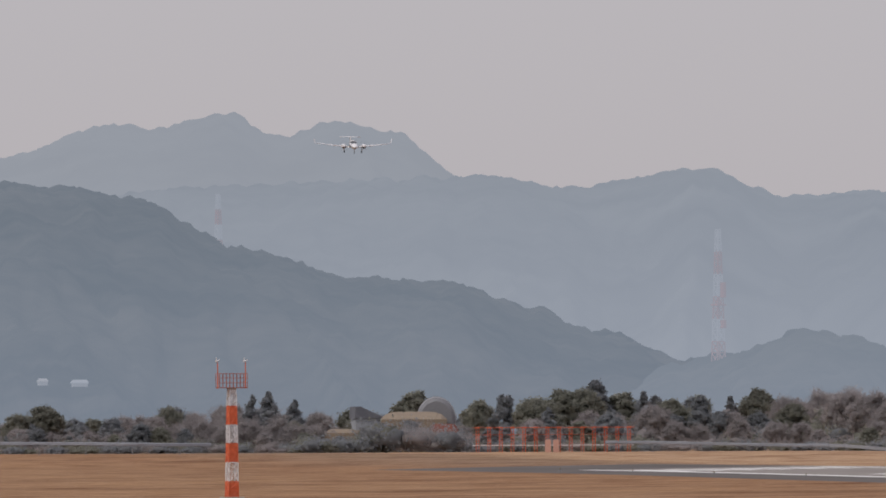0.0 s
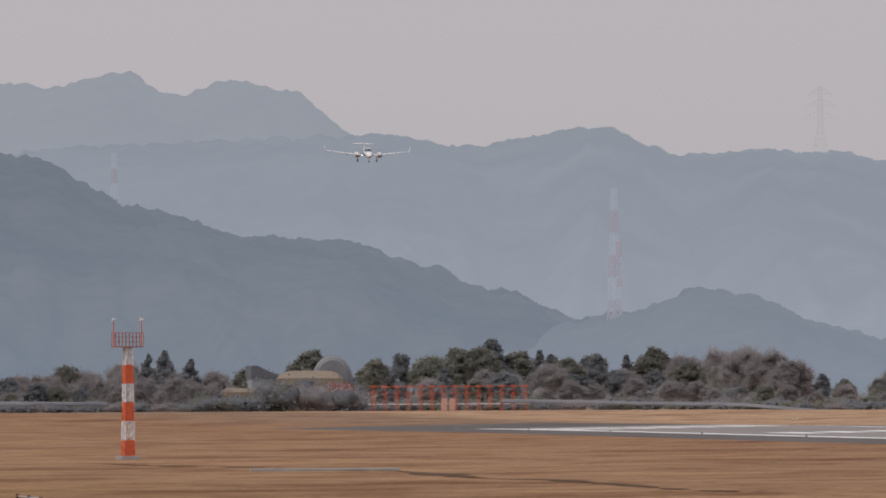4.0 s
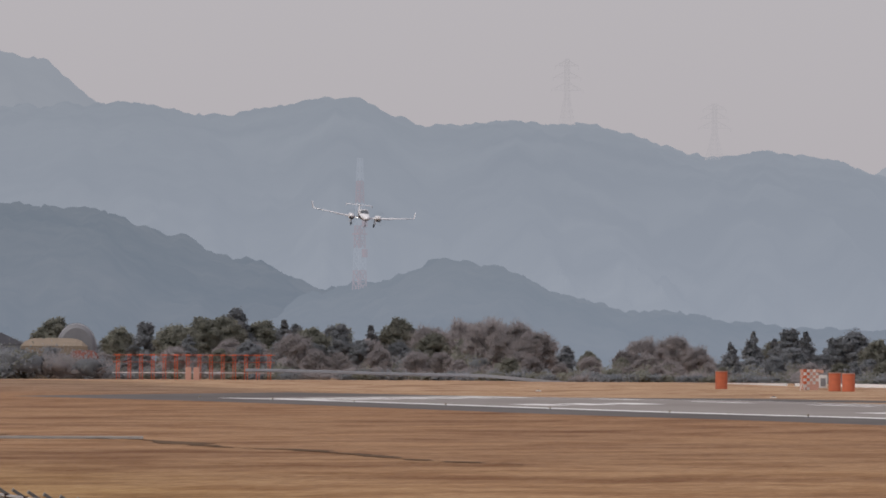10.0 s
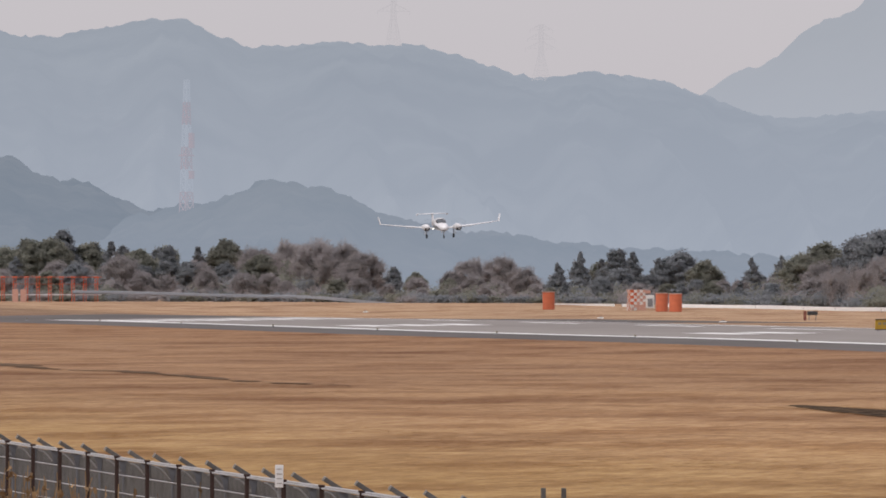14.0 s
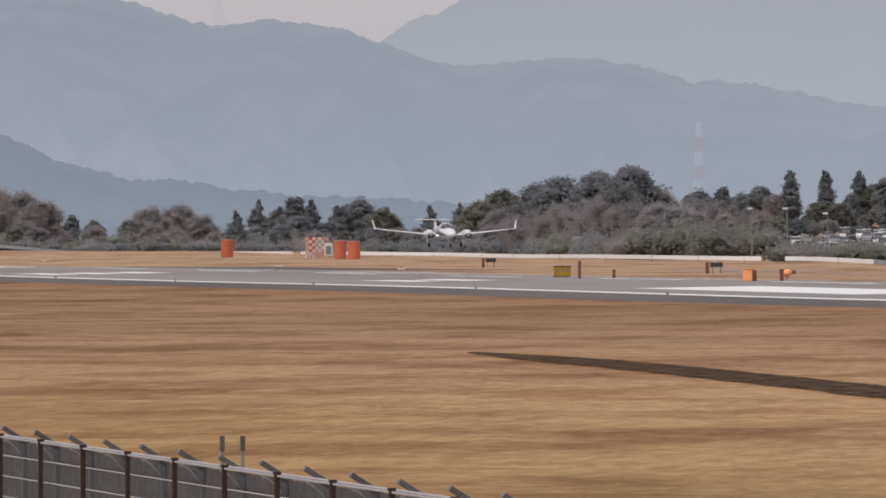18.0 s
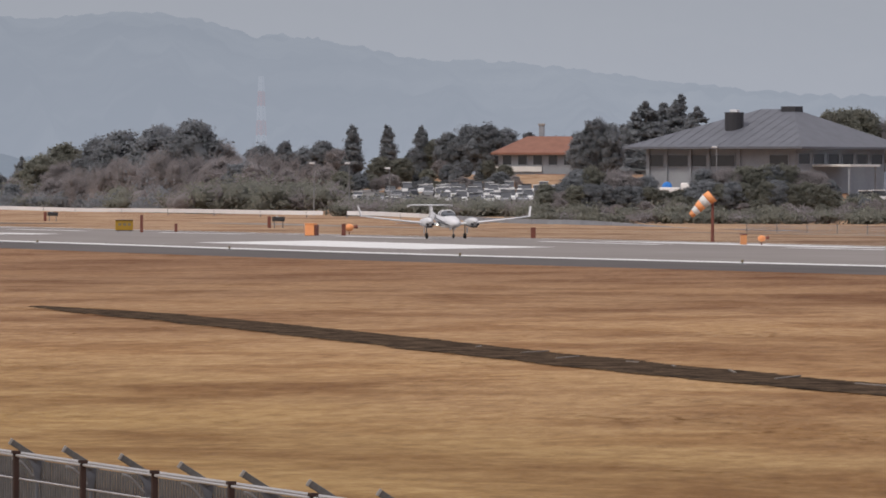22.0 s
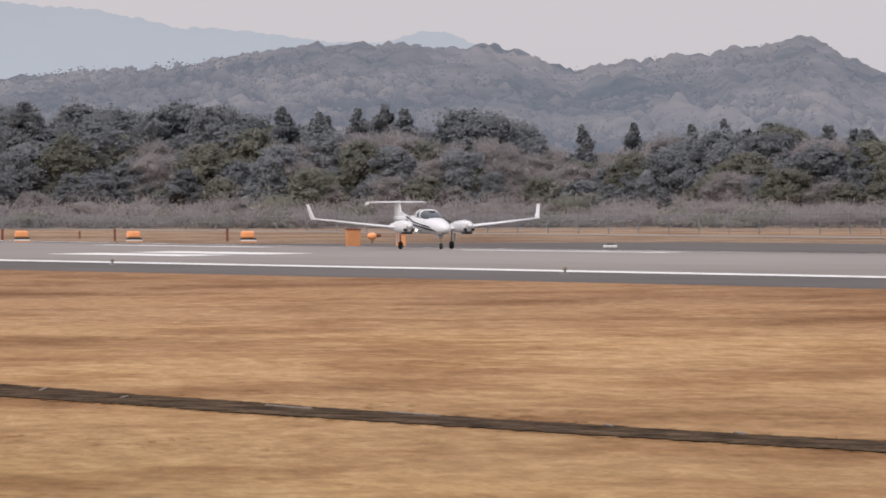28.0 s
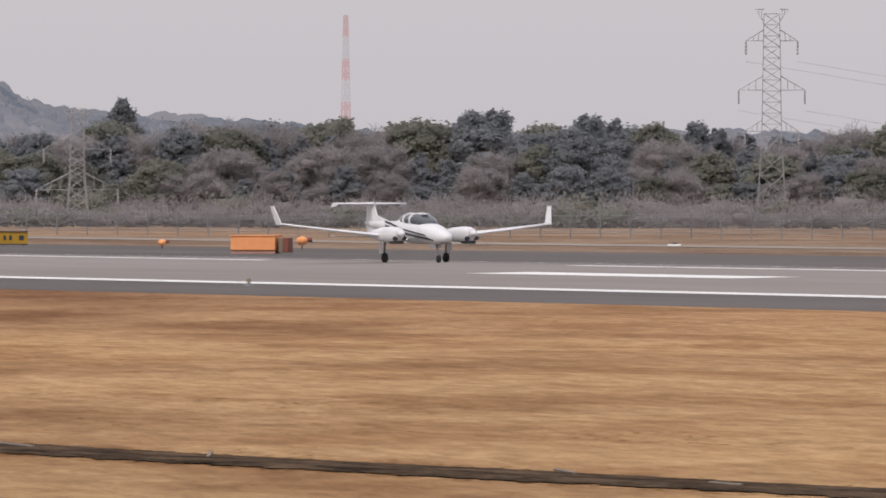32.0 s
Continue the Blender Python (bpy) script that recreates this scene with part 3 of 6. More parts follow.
def foil(x, y, z, chord, thick, n=8):
    """An aerofoil section across the span at x: leading edge at y, trailing edge at y + chord."""
    up, lo = [], []
    for k in range(n + 1):
        u = (1 - math.cos(math.pi * k / n)) / 2
        t = 5 * thick * (0.2969 * math.sqrt(u) - 0.126 * u - 0.3516 * u * u + 0.2843 * u ** 3 - 0.1015 * u ** 4)
        up.append((x, y + u * chord, z + t * chord + 0.02 * chord * math.sin(math.pi * u)))
        lo.append((x, y + u * chord, z - t * chord * 0.7))
    return up + lo[-2:0:-1]


def build_aircraft():
    plane = thing("aircraft", Matrix(), "white twin-engine light aircraft with winglets and T-tail, gear down", "aircraft")
    bm = bmesh.new()
    loft(bm, [oval(-3.2, 1.06, 0.14, 0.10), oval(-3.05, 1.07, 0.48, 0.36), oval(-2.6, 1.11, 0.86, 0.62), oval(-2.0, 1.18, 1.08, 0.82), oval(-1.4, 1.25, 1.18, 0.90), oval(-0.7, 1.30, 1.24, 0.98),
              oval(0.3, 1.33, 1.22, 1.02), oval(1.1, 1.38, 0.95, 0.92), oval(1.9, 1.46, 0.56, 0.62), oval(3.0, 1.55, 0.34, 0.40), oval(4.3, 1.62, 0.22, 0.28), oval(5.0, 1.66, 0.10, 0.14)])
    part("fuselage", bm, M["white"], plane, smooth=True)
    bm = bmesh.new()
    loft(bm, [oval(-1.62, 1.58, 0.40, 0.10), oval(-1.3, 1.66, 0.86, 0.34), oval(-0.9, 1.74, 1.02, 0.56), oval(-0.4, 1.80, 1.06, 0.62), oval(0.15, 1.81, 1.0, 0.58), oval(0.7, 1.76, 0.80, 0.46), oval(1.3, 1.66, 0.42, 0.24)])
    can = part("canopy", bm, M["glass"], plane, "dark tinted cockpit canopy", smooth=True)
    for y, w, h, zc in ((-0.42, 1.10, 0.66, 1.80), (0.28, 1.02, 0.60, 1.80)):
        bm = bmesh.new()
        loft(bm, [oval(y - 0.07, zc, w, h), oval(y + 0.07, zc, w * 0.99, h)])
        part("canopy_frame", bm, M["white"], can, smooth=True)
    bm = bmesh.new()
    loft(bm, [oval(-1.0, 2.055, 0.30, 0.05), oval(0.4, 2.085, 0.55, 0.06), oval(1.0, 2.0, 0.40, 0.06), oval(1.7, 1.74, 0.2, 0.1)])
    part("canopy_roof", bm, M["white"], can, smooth=True)
    for sgn in (-1, 1):
        bm = bmesh.new()
        secs = [(0.5, -0.75, 1.02, 1.75, 0.13), (1.7, -0.62, 1.12, 1.45, 0.125), (4.2, -0.42, 1.38, 1.12, 0.11), (6.35, -0.22, 1.63, 0.78, 0.10)]
        loft(bm, [foil(sgn * x, y, z, c, t) for x, y, z, c, t in secs])
        wing = part("wing", bm, M["white"], plane, smooth=True)
        bm = bmesh.new()
        loft(bm, [[(sgn * (6.33 + 0.20 * u), -0.12 + 0.42 * u + c * (0.52 - 0.26 * u), 1.60 + 0.80 * u + s * 0.0) for c, s in ((0, 0), (0.5, 0), (1, 0))]
                  + [(sgn * (6.40 + 0.20 * u), -0.12 + 0.42 * u + c * (0.52 - 0.26 * u), 1.60 + 0.80 * u) for c in (1, 0.5, 0)] for u in (0, 0.35, 0.7, 1)])
        part("winglet", bm, M["white"], wing)
        bm = bmesh.new()
        box(bm, (sgn * 5.0, 0.50, 1.455), (2.0, 0.02, 0.012), pose(0, 0, 0))
        part("aileron_gap", bm, M["dark"], wing)
        bm = bmesh.new()
        box(bm, (sgn * 2.7, 0.80, 1.13), (1.7, 0.34, 0.035), None, 0.01)
        part("flap", bm, M["white"], wing)
        bm = bmesh.new()
        loft(bm, [[(sgn * 1.7 + px * 1.0, py, pz) for px, py, pz in oval(y, zc, w, h)] for y, zc, w, h in
                  ((-1.98, 1.22, 0.36, 0.34), (-1.9, 1.20, 0.54, 0.54), (-1.6, 1.19, 0.66, 0.68), (-1.0, 1.19, 0.70, 0.70), (-0.3, 1.19, 0.64, 0.62), (0.5, 1.18, 0.48, 0.40), (1.15, 1.14, 0.18, 0.14))])
        nac = part("engine_nacelle", bm, M["white"], plane, smooth=True)
        for dx in (-0.2, 0.2):
            bm = bmesh.new()
            loft(bm, [[(sgn * 1.7 + dx + 0.12 * math.cos(a), -1.97 + 0.08 * k, 1.04 + 0.09 * math.sin(a)) for a in [2 * math.pi * q / 10 for q in range(10)]] for k in (0, 1)])
            part("air_intake", bm, M["dark"], nac)
        bm = bmesh.new()
        box(bm, (sgn * 1.7, -1.62, 0.88), (0.46, 0.62, 0.15), None, 0.06)
        part("radiator_scoop", bm, M["dark"], nac, "dark radiator inlet under the engine")
        bm = bmesh.new()
        loft(bm, [[(sgn * 1.7 + r * math.cos(a), y, 1.24 + r * math.sin(a)) for a in [2 * math.pi * q / 14 for q in range(14)]] for y, r in ((-2.32, 0.02), (-2.26, 0.08), (-2.14, 0.14), (-1.99, 0.17))])
        part("spinner", bm, M["white"], nac, smooth=True)
        bm = bmesh.new()
        loft(bm, [[(sgn * 1.7 + r * math.cos(a), -2.1 + dy, 1.24 + r * math.sin(a)) for a in [2 * math.pi * q / 40 for q in range(40)]] for r, dy in ((0.18, -0.004), (0.93, -0.004), (0.93, 0.004), (0.18, 0.004))], caps=False)
        part("propeller", bm, M["prop"], nac, "spinning propeller blurred to a faint disc")
        bm = bmesh.new()
        rod(bm, (sgn * 1.45, 0.02, 0.98), (sgn * 1.45, 0.10, 0.30), 0.05, 0.04, 10)
        rod(bm, (sgn * 1.45, 0.10, 0.42), (sgn * 1.45, -0.12, 0.22), 0.03, 0.03, 8)
        leg = part("main_gear_leg", bm, M["gear"], plane)
        bm = bmesh.new()
        loft(bm, [[(sgn * 1.45 + x, 0.05 + r * math.cos(a), 0.21 + r * math.sin(a)) for a in [2 * math.pi * q / 20 for q in range(20)]] for x, r in ((-0.085, 0.13), (-0.075, 0.19), (-0.03, 0.21), (0.03, 0.21), (0.075, 0.19), (0.085, 0.13))])
        wh = part("wheel", bm, M["rubber"], leg, "black rubber tyre", smooth=True)
        bm = bmesh.new()
        box(bm, (sgn * 1.62, 0.05, 0.62), (0.025, 0.34, 0.46), None, 0.01)
        part("gear_door", bm, M["white"], leg)
    bm = bmesh.new()
    rod(bm, (0, -2.05, 0.90), (0, -2.2, 0.24), 0.04, 0.035, 10)
    rod(bm, (0, -1.75, 0.88), (0, -2.12, 0.55), 0.02, 0.02, 6)
    leg = part("nose_gear_leg", bm, M["gear"], plane)
    bm = bmesh.new()
    loft(bm, [[(x, -2.22 + r * math.cos(a), 0.17 + r * math.sin(a)) for a in [2 * math.pi * q / 18 for q in range(18)]] for x, r in ((-0.06, 0.10), (-0.05, 0.15), (0.0, 0.17), (0.05, 0.15), (0.06, 0.10))])
    part("wheel", bm, M["rubber"], leg, "black rubber nose tyre", smooth=True)
    for sgn in (-1, 1):
        bm = bmesh.new()
        box(bm, (sgn * 0.16, -1.95, 0.72), (0.02, 0.5, 0.2), None, 0.008)
        part("nose_gear_door", bm, M["white"], leg)
    # fin, tailplane
    bm = bmesh.new()
    loft(bm, [[(sx * t, y + c * ch, z) for sx, c in ((-1, 0.35), (-0.3, 0.0), (0.3, 0.0), (1, 0.35), (0.2, 1.0), (-0.2, 1.0))] for y, z, ch, t in ((3.3, 1.52, 1.65, 0.09), (3.8, 1.95, 1.08, 0.075), (4.12, 2.47, 0.74, 0.06))])
    part("fin", bm, M["white"], plane)
    bm = bmesh.new()
    loft(bm, [[(0.03 * sx, y, z) for sx, y, z in ((-1, 2.2, 1.66), (1, 2.2, 1.66), (1, 3.9, 2.0), (-1, 3.9, 2.0))], [(0.06 * sx, y, z) for sx, y, z in ((-1, 2.3, 1.6), (1, 2.3, 1.6), (1, 3.9, 1.7), (-1, 3.9, 1.7))]])
    part("dorsal_fin", bm, M["white"], plane)
    bm = bmesh.new()
    loft(bm, [foil(x, 4.05 + abs(x) * 0.13, 2.49, 0.92 - abs(x) * 0.12, 0.10) for x in (-1.62, -0.8, 0, 0.8, 1.62)])
    tp = part("tailplane", bm, M["white"], plane, smooth=True)
    for sgn in (-1, 1):
        bm = bmesh.new()
        loft(bm, [[(sgn * (1.6 + dx), y, z) for y, z in ((4.24, 2.50), (4.9, 2.50), (5.0, 2.34), (4.55, 2.36))] for dx in (0, 0.06)])
        part("tailplane_tip", bm, M["white"], tp)
    bm = bmesh.new()
    rod(bm, (0, 4.0, 2.5), (0, 4.75, 2.53), 0.07, 0.03, 8)
    part("tail_fairing", bm, M["white"], tp)
    bm = bmesh.new()
    loft(bm, [[(sx * 0.02, y, z) for sx, y, z in ((-1, 3.6, 1.5), (1, 3.6, 1.5), (1, 4.9, 1.55), (-1, 4.9, 1.55))], [(sx * 0.02, y, z) for sx, y, z in ((-1, 4.2, 1.2), (1, 4.2, 1.2), (1, 4.9, 1.25), (-1, 4.9, 1.25))]])
    part("ventral_fin", bm, M["white"], plane)
    # blue-black stripe along the side, landing light, antenna, nose intake
    for sgn in (-1, 1):
        for k, (za, zb, h) in enumerate(((1.06, 1.70, 0.07), (0.93, 1.50, 0.10))):
            bm = bmesh.new()
            ys = [-2.55, -2.0, -1.4, -0.7, 0.3, 1.1, 1.9, 2.6]
            ws = [0.80, 1.05, 1.18, 1.24, 1.22, 0.95, 0.56, 0.42]
            rings = [[(sgn * (w / 2 + d), y, za + (zb - za) * (y + 2.55) / 5.15 + dz) for d, dz in ((-0.05, 0), (0.012, 0), (0.012, h), (-0.05, h))] for y, w in zip(ys, ws)]
            loft(bm, rings)
            part("stripe", bm, M["dark"], plane, "dark side stripe")
    bm = bmesh.new()
    rod(bm, (-0.85, -0.78, 1.02), (-0.85, -0.70, 1.02), 0.05, 0.05, 12)
    part("landing_light", bm, M["lamp"], plane, "bright landing light in the wing")
    bm = bmesh.new()
    rod(bm, (0, 0.75, 2.0), (0.0, 0.95, 2.3), 0.012, 0.006, 6)
    part("antenna", bm, M["dark"], plane)
    bm = bmesh.new()
    box(bm, (0, -2.75, 0.86), (0.34, 0.3, 0.05), None, 0.02)
    part("nose_intake", bm, M["dark"], plane)
    return plane


# seconds, distance along the runway, height over the runway line, bank, nose-up
FLIGHT = [(0, 1598.2, 52.1, 0.5, -4.5), (1, 1557.0, 48.15, -1.5, -4.5), (2, 1515.5, 45.8, 0.5, -4.5), (3, 1476.5, 42.7, 2.5, -4.8), (4, 1437.5, 39.6, 1.0, -5), (6.5, 1334.6, 32.6, 0, -5), (8, 1269, 27.9, -2.4, -5), (9, 1226.5, 24.5, -0.5, -4.5),
          (9.5, 1206, 22.9, 3, -4), (10, 1184.7, 21.4, 6, -3.5), (11, 1140.5, 18.2, 3.6, -3), (12, 1094.5, 15.0, 3.6, -2.5), (12.5, 1071.3, 13.4, 0, -2.2), (13, 1048.5, 11.8, -4.4, -2), (14, 1005, 9.15, -2.0, -1.5), (14.5, 983.9, 8.0, 0.5, -1.2),
          (16.5, 901.5, 4.3, 1.0, 0), (17, 881, 3.75, 0.6, 0.3), (18, 838, 2.7, 0, 0.6), (19, 797, 1.77, 0, 0.9), (20, 758.3, 0.95, 1.1, 1.1), (21, 720, 0.3, 2.0, 1.0)]
ROLLOUT = [(21.5, 701.5, 0.6, 0.8), (22, 683, 0, 0.5), (22.5, 664.2, 0, 0), (23, 645.3, 0, 0), (23.5, 626.4, 0, 0), (24, 607.9, 0, 0), (24.5, 589.8, 0, 0), (26.5, 524.3, 0, 0), (27, 508.7, 0, 0), (27.5, 494, 0, 0),
           (28, 479.8, 0, 0), (28.5, 465.4, 0, 0), (29, 451, 0, 0), (29.5, 436.8, 0, 0), (30, 423, 0, 0), (30.5, 410.0, 0, 0), (31, 396.4, 0, 0), (31.5, 382.8, 0, 0), (32, 369.2, 0, 0)]
TRACK = 178.0


def motions():
    rows = [(t, pose(TRACK, y, z, -up, bank, 0)) for t, y, z, bank, up in FLIGHT]
    rows += [(t, pose(TRACK, y, ground_z(TRACK, y) + 0.005, -up, bank, 0)) for t, y, bank, up in ROLLOUT]
    walk(aircraft, rows)


# ---- trees ----
def leaf(lists, c, r, rnd):
    """One small leaf clump: a bent quad of random turn."""
    verts, faces = lists
    q = Euler((rnd.uniform(0, 6.3), rnd.uniform(0, 6.3), rnd.uniform(0, 6.3))).to_matrix()
    i = len(verts)
    for x, y, z in ((-1, -0.7, 0.2), (1, -0.6, -0.15), (0.8, 0.8, 0.2), (-0.9, 0.6, -0.2)):
        verts.append(Vector(c) + q @ Vector((x, y, z)) * r)
    faces.append((i, i + 1, i + 2, i + 3))


def ball(n):
    bm = bmesh.new()
    bmesh.ops.create_icosphere(bm, subdivisions=n, radius=1.0)
    bm.verts.index_update()
    out = np.array([v.co[:] for v in bm.verts]), [tuple(v.index for v in f.verts) for f in bm.faces]
    bm.free()
    return out


BALLS = {n: ball(n) for n in (1, 2, 3)}


def swell(d, seed, lump):
    """Uneven radius of a crown in the directions d: a few broad bulges and smaller knobs."""
    g = np.random.default_rng(int(seed * 1000) + 7)
    k = np.ones(len(d))
    for n, f, a in ((4, 2.4, 0.42), (5, 6.0, 0.26), (6, 13.0, 0.17)):
        for w, p in zip(g.normal(0, 1, (n, 3)), g.uniform(0, 6.3, n)):
            k += lump * a * np.sin(d @ (w / np.linalg.norm(w)) * f + p) * 0.6
    return k


def core(lists, c, rx, rz, seed, lump, k0=0.84, fine=2):
    """The dense inner mass of a crown: an uneven knobbly body under the outer leaves."""
    i, d = len(lists[0]), BALLS[fine][0]
    k = k0 * swell(d, seed, lump)
    lists[0].extend((np.array(c) + d * np.array((rx, rx, rz)) * k[:, None]).tolist())
    lists[1].extend([tuple(i + q for q in f) for f in BALLS[fine][1]])


def around(rnd, n, c, rx, rz, lump, seed, lo, hi):
    """n spots in the outer layer of a lumpy ball, with the way outwards."""
    g = np.random.default_rng(rnd.randrange(1 << 30))
    d = g.normal(0, 1, (n, 3))
    d /= np.linalg.norm(d, axis=1)[:, None]
    k = swell(d, seed, lump) * g.uniform(lo, hi, n)
    return g, d, np.array(c) + d * np.array((rx, rx, rz)) * k[:, None]


def crown_shell(lists, c, rx, rz, n, size, rnd, lump=0.45, k0=0.76, lo=0.74, hi=1.1, fine=2):
    """Leaf clumps lying like shingles round the dense body of a lumpy ball."""
    seed = rnd.uniform(0, 100)
    if k0:
        core(lists, c, rx, rz, seed, lump, k0, fine)
    g, d, p = around(rnd, n, c, rx, rz, lump, seed, lo, hi)
    w = d + g.normal(0, 0.55, (n, 3)) + np.array((0, 0, 0.2))
    w /= np.linalg.norm(w, axis=1)[:, None]
    u = np.cross(w, g.normal(0, 1, (n, 3)))
    u /= np.linalg.norm(u, axis=1)[:, None]
    v, r = np.cross(w, u), (size * g.uniform(0.55, 1.3, n))[:, None]
    i = len(lists[0])
    corners = [p + (u * x + v * y + w * z) * r for x, y, z in ((-1, -0.7, 0.2), (1, -0.6, -0.15), (0.8, 0.8, 0.2), (-0.9, 0.6, -0.2))]
    lists[0].extend(np.stack(corners, 1).reshape(-1, 3).tolist())
    lists[1].extend([(i + 4 * q, i + 4 * q + 1, i + 4 * q + 2, i + 4 * q + 3) for q in range(n)])


def twig_shell(lists, c, rx, rz, n, length, width, rnd, lump=0.5, k0=0.7):
    """Fine twigs feathering outwards and up from the inner brushwood of a leafless crown."""
    seed = rnd.uniform(0, 100)
    core(lists, c, rx, rz, seed, lump, k0)
    g, d, p = around(rnd, n, c, rx, rz, lump, seed, 0.4, 0.95)
    w = d + g.normal(0, 0.6, (n, 3)) + np.array((0, 0, 0.5))
    w /= np.linalg.norm(w, axis=1)[:, None]
    u = np.cross(w, g.normal(0, 1, (n, 3)))
    u /= np.linalg.norm(u, axis=1)[:, None]
    ln = (length * g.uniform(0.4, 1.2, n))[:, None]
    i = len(lists[0])
    lists[0].extend(np.stack([p - u * width, p + u * width, p + w * ln], 1).reshape(-1, 3).tolist())
    lists[1].extend([(i + 3 * q, i + 3 * q + 1, i + 3 * q + 2) for q in range(n)])


def mesh_of(name, lists, material):
    me = bpy.data.meshes.new(name)
    me.from_pydata([tuple(v) for v in lists[0]], [], lists[1])
    me.materials.append(material)
    me.shade_smooth()
    return me


def tree_proto(kind, seed):
    """A tree ten metres high: tapered trunk with limbs, and a crown of leaf clumps."""
    rnd = random.Random(seed)
    lists = ([], [])
    bm = bmesh.new()
    lean = rnd.uniform(-0.3, 0.3)
    if kind == "cypress":
        rod(bm, (0, 0, -1), (0, 0, 8.5), 0.22, 0.05, 7)
        for k in range(22):
            h = 0.1 + 0.85 * k / 21
            r = 1.5 * (min(1, 0.55 + h * 2.2) * (1 - h) ** 0.55 + 0.1)
            a = k * 2.4
            crown_shell(lists, (0.4 * r * math.cos(a), 0.4 * r * math.sin(a), 10 * h), r * rnd.uniform(0.6, 0.8), 0.8, 230, 0.13, rnd, 0.6)
    elif kind == "cedar":
        rod(bm, (0, 0, -1), (lean, 0, 9.4), 0.28, 0.04, 7)
        for k in range(18):
            h = 0.12 + 0.85 * k / 17
            r = 2.5 * (1 - h) ** 0.75 + 0.16
            for j in range(4 if h < 0.7 else 2):
                a = rnd.uniform(0, 6.28)
                p = Vector((lean * h + 0.58 * r * math.cos(a), 0.58 * r * math.sin(a), 10 * h - 0.14 * r))
                rod(bm, (lean * h, 0, 10 * h), p, 0.05, 0.02, 4)
                crown_shell(lists, p, r * rnd.uniform(0.42, 0.62), 0.34 + 0.13 * r, 130, 0.135, rnd, 0.7, 0.7)
    elif kind == "pine":
        rod(bm, (0, 0, -1), (lean, 0.1, 6.0), 0.26, 0.14, 7)
        rod(bm, (lean, 0.1, 6.0), (lean * 2.2, 0, 9.3), 0.14, 0.04, 6)
        for k in range(17):
            h = 3.9 + 0.33 * k
            a, r = k * 2.4 + rnd.uniform(-0.5, 0.5), (2.7 - 0.13 * k) * rnd.uniform(0.6, 1.1)
            p = Vector((lean * 1.6 + r * 0.66 * math.cos(a), r * 0.66 * math.sin(a), h + 0.5))
            rod(bm, (lean * 1.5, 0, h - 0.4), p, 0.07, 0.03, 5)
            crown_shell(lists, p, (1.3 - 0.04 * k) * rnd.uniform(0.7, 1.1), rnd.uniform(0.5, 0.8), 300, 0.125, rnd, 0.7, 0.7)
        crown_shell(lists, (lean * 2, 0, 9.4), 0.7, 0.6, 240, 0.12, rnd, 0.7, 0.7)
    elif kind in ("round", "oak"):
        rod(bm, (0, 0, -1), (lean, 0, 4.0), 0.34, 0.22, 7)
        core(lists, (lean, 0, 5.6), 2.2, 3.2, seed, 0.6, 0.85, 3)
        for k in range(30):
            a, h = k * 2.4 + rnd.uniform(-0.3, 0.3), 2.0 + 7.2 * (k + 0.5) / 30
            r = 2.45 * math.sin(math.pi * min(0.94, (h - 0.4) / 9.6)) * rnd.uniform(0.7, 1.1)
            p = Vector((lean + r * math.cos(a), r * math.sin(a), h))
            if k % 3 == 0:
                rod(bm, (lean, 0, min(h - 1.2, 4.5)), p, 0.12, 0.04, 5)
            q = rnd.uniform(0.6, 1.3)
            crown_shell(lists, p, q, q * rnd.uniform(0.75, 1.0), int(420 * q), 0.135, rnd, 0.8, 0.72)
        crown_shell(lists, (lean, 0, 9.0), 1.0, 0.9, 360, 0.13, rnd, 0.8, 0.72)
    else:  # bare: limbs and fine twigs
        rod(bm, (0, 0, -1), (lean, 0, 4.2), 0.24, 0.15, 7)
        for k in range(26):
            a, h = k * 2.4 + rnd.uniform(-0.4, 0.4), 2.2 + 6.6 * (k + 0.5) / 26
            r = 2.3 * math.sin(math.pi * min(0.92, (h - 0.5) / 9.4)) * rnd.uniform(0.7, 1.15)
            p = Vector((lean + r * math.cos(a), r * math.sin(a), h))
            rod(bm, (lean * 0.7, 0, h * 0.6), p, 0.08, 0.02, 4)
            q = rnd.uniform(0.7, 1.25)
            twig_shell(lists, p, q, q * 1.1, int(750 * q), 0.62, 0.03, rnd, 0.8, 0.5)
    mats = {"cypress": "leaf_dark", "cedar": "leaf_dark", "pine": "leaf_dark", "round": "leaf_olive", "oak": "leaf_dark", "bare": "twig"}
    labels = {"cypress": "dark narrow cypress tree in the car park row", "cedar": "dark green pointed cedar tree in the far wood", "pine": "dark green pine tree with layered crown", "round": "olive green broad-crowned evergreen tree", "oak": "dark green broad-crowned evergreen oak",
              "bare": "grey-brown leafless tree with fine twigs"}
    top = max(v[2] for v in lists[0])
    lists = ([(v[0], v[1], v[2] * 10.0 / top) for v in lists[0]], lists[1])
    t = thing(kind + "_tree", pose(0, -60, -40), labels[kind], "tree", "trees round the airfield")
    part("trunk", bm, M["bark"], t)
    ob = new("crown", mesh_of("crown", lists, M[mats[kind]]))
    ob.parent = t
    return t


def sight(b, d, e=None):
    """A spot on the ground d metres off on that bearing; with e, also the height of the sight line over it."""
    w = bearing(b)
    x, y = w.x * d, w.y * d
    g = ground_z(x, y)
    return (x, y, g) if e is None else (x, y, g, EYE[2] + d * math.tan(radians(e)) - g)


FIRST = {}


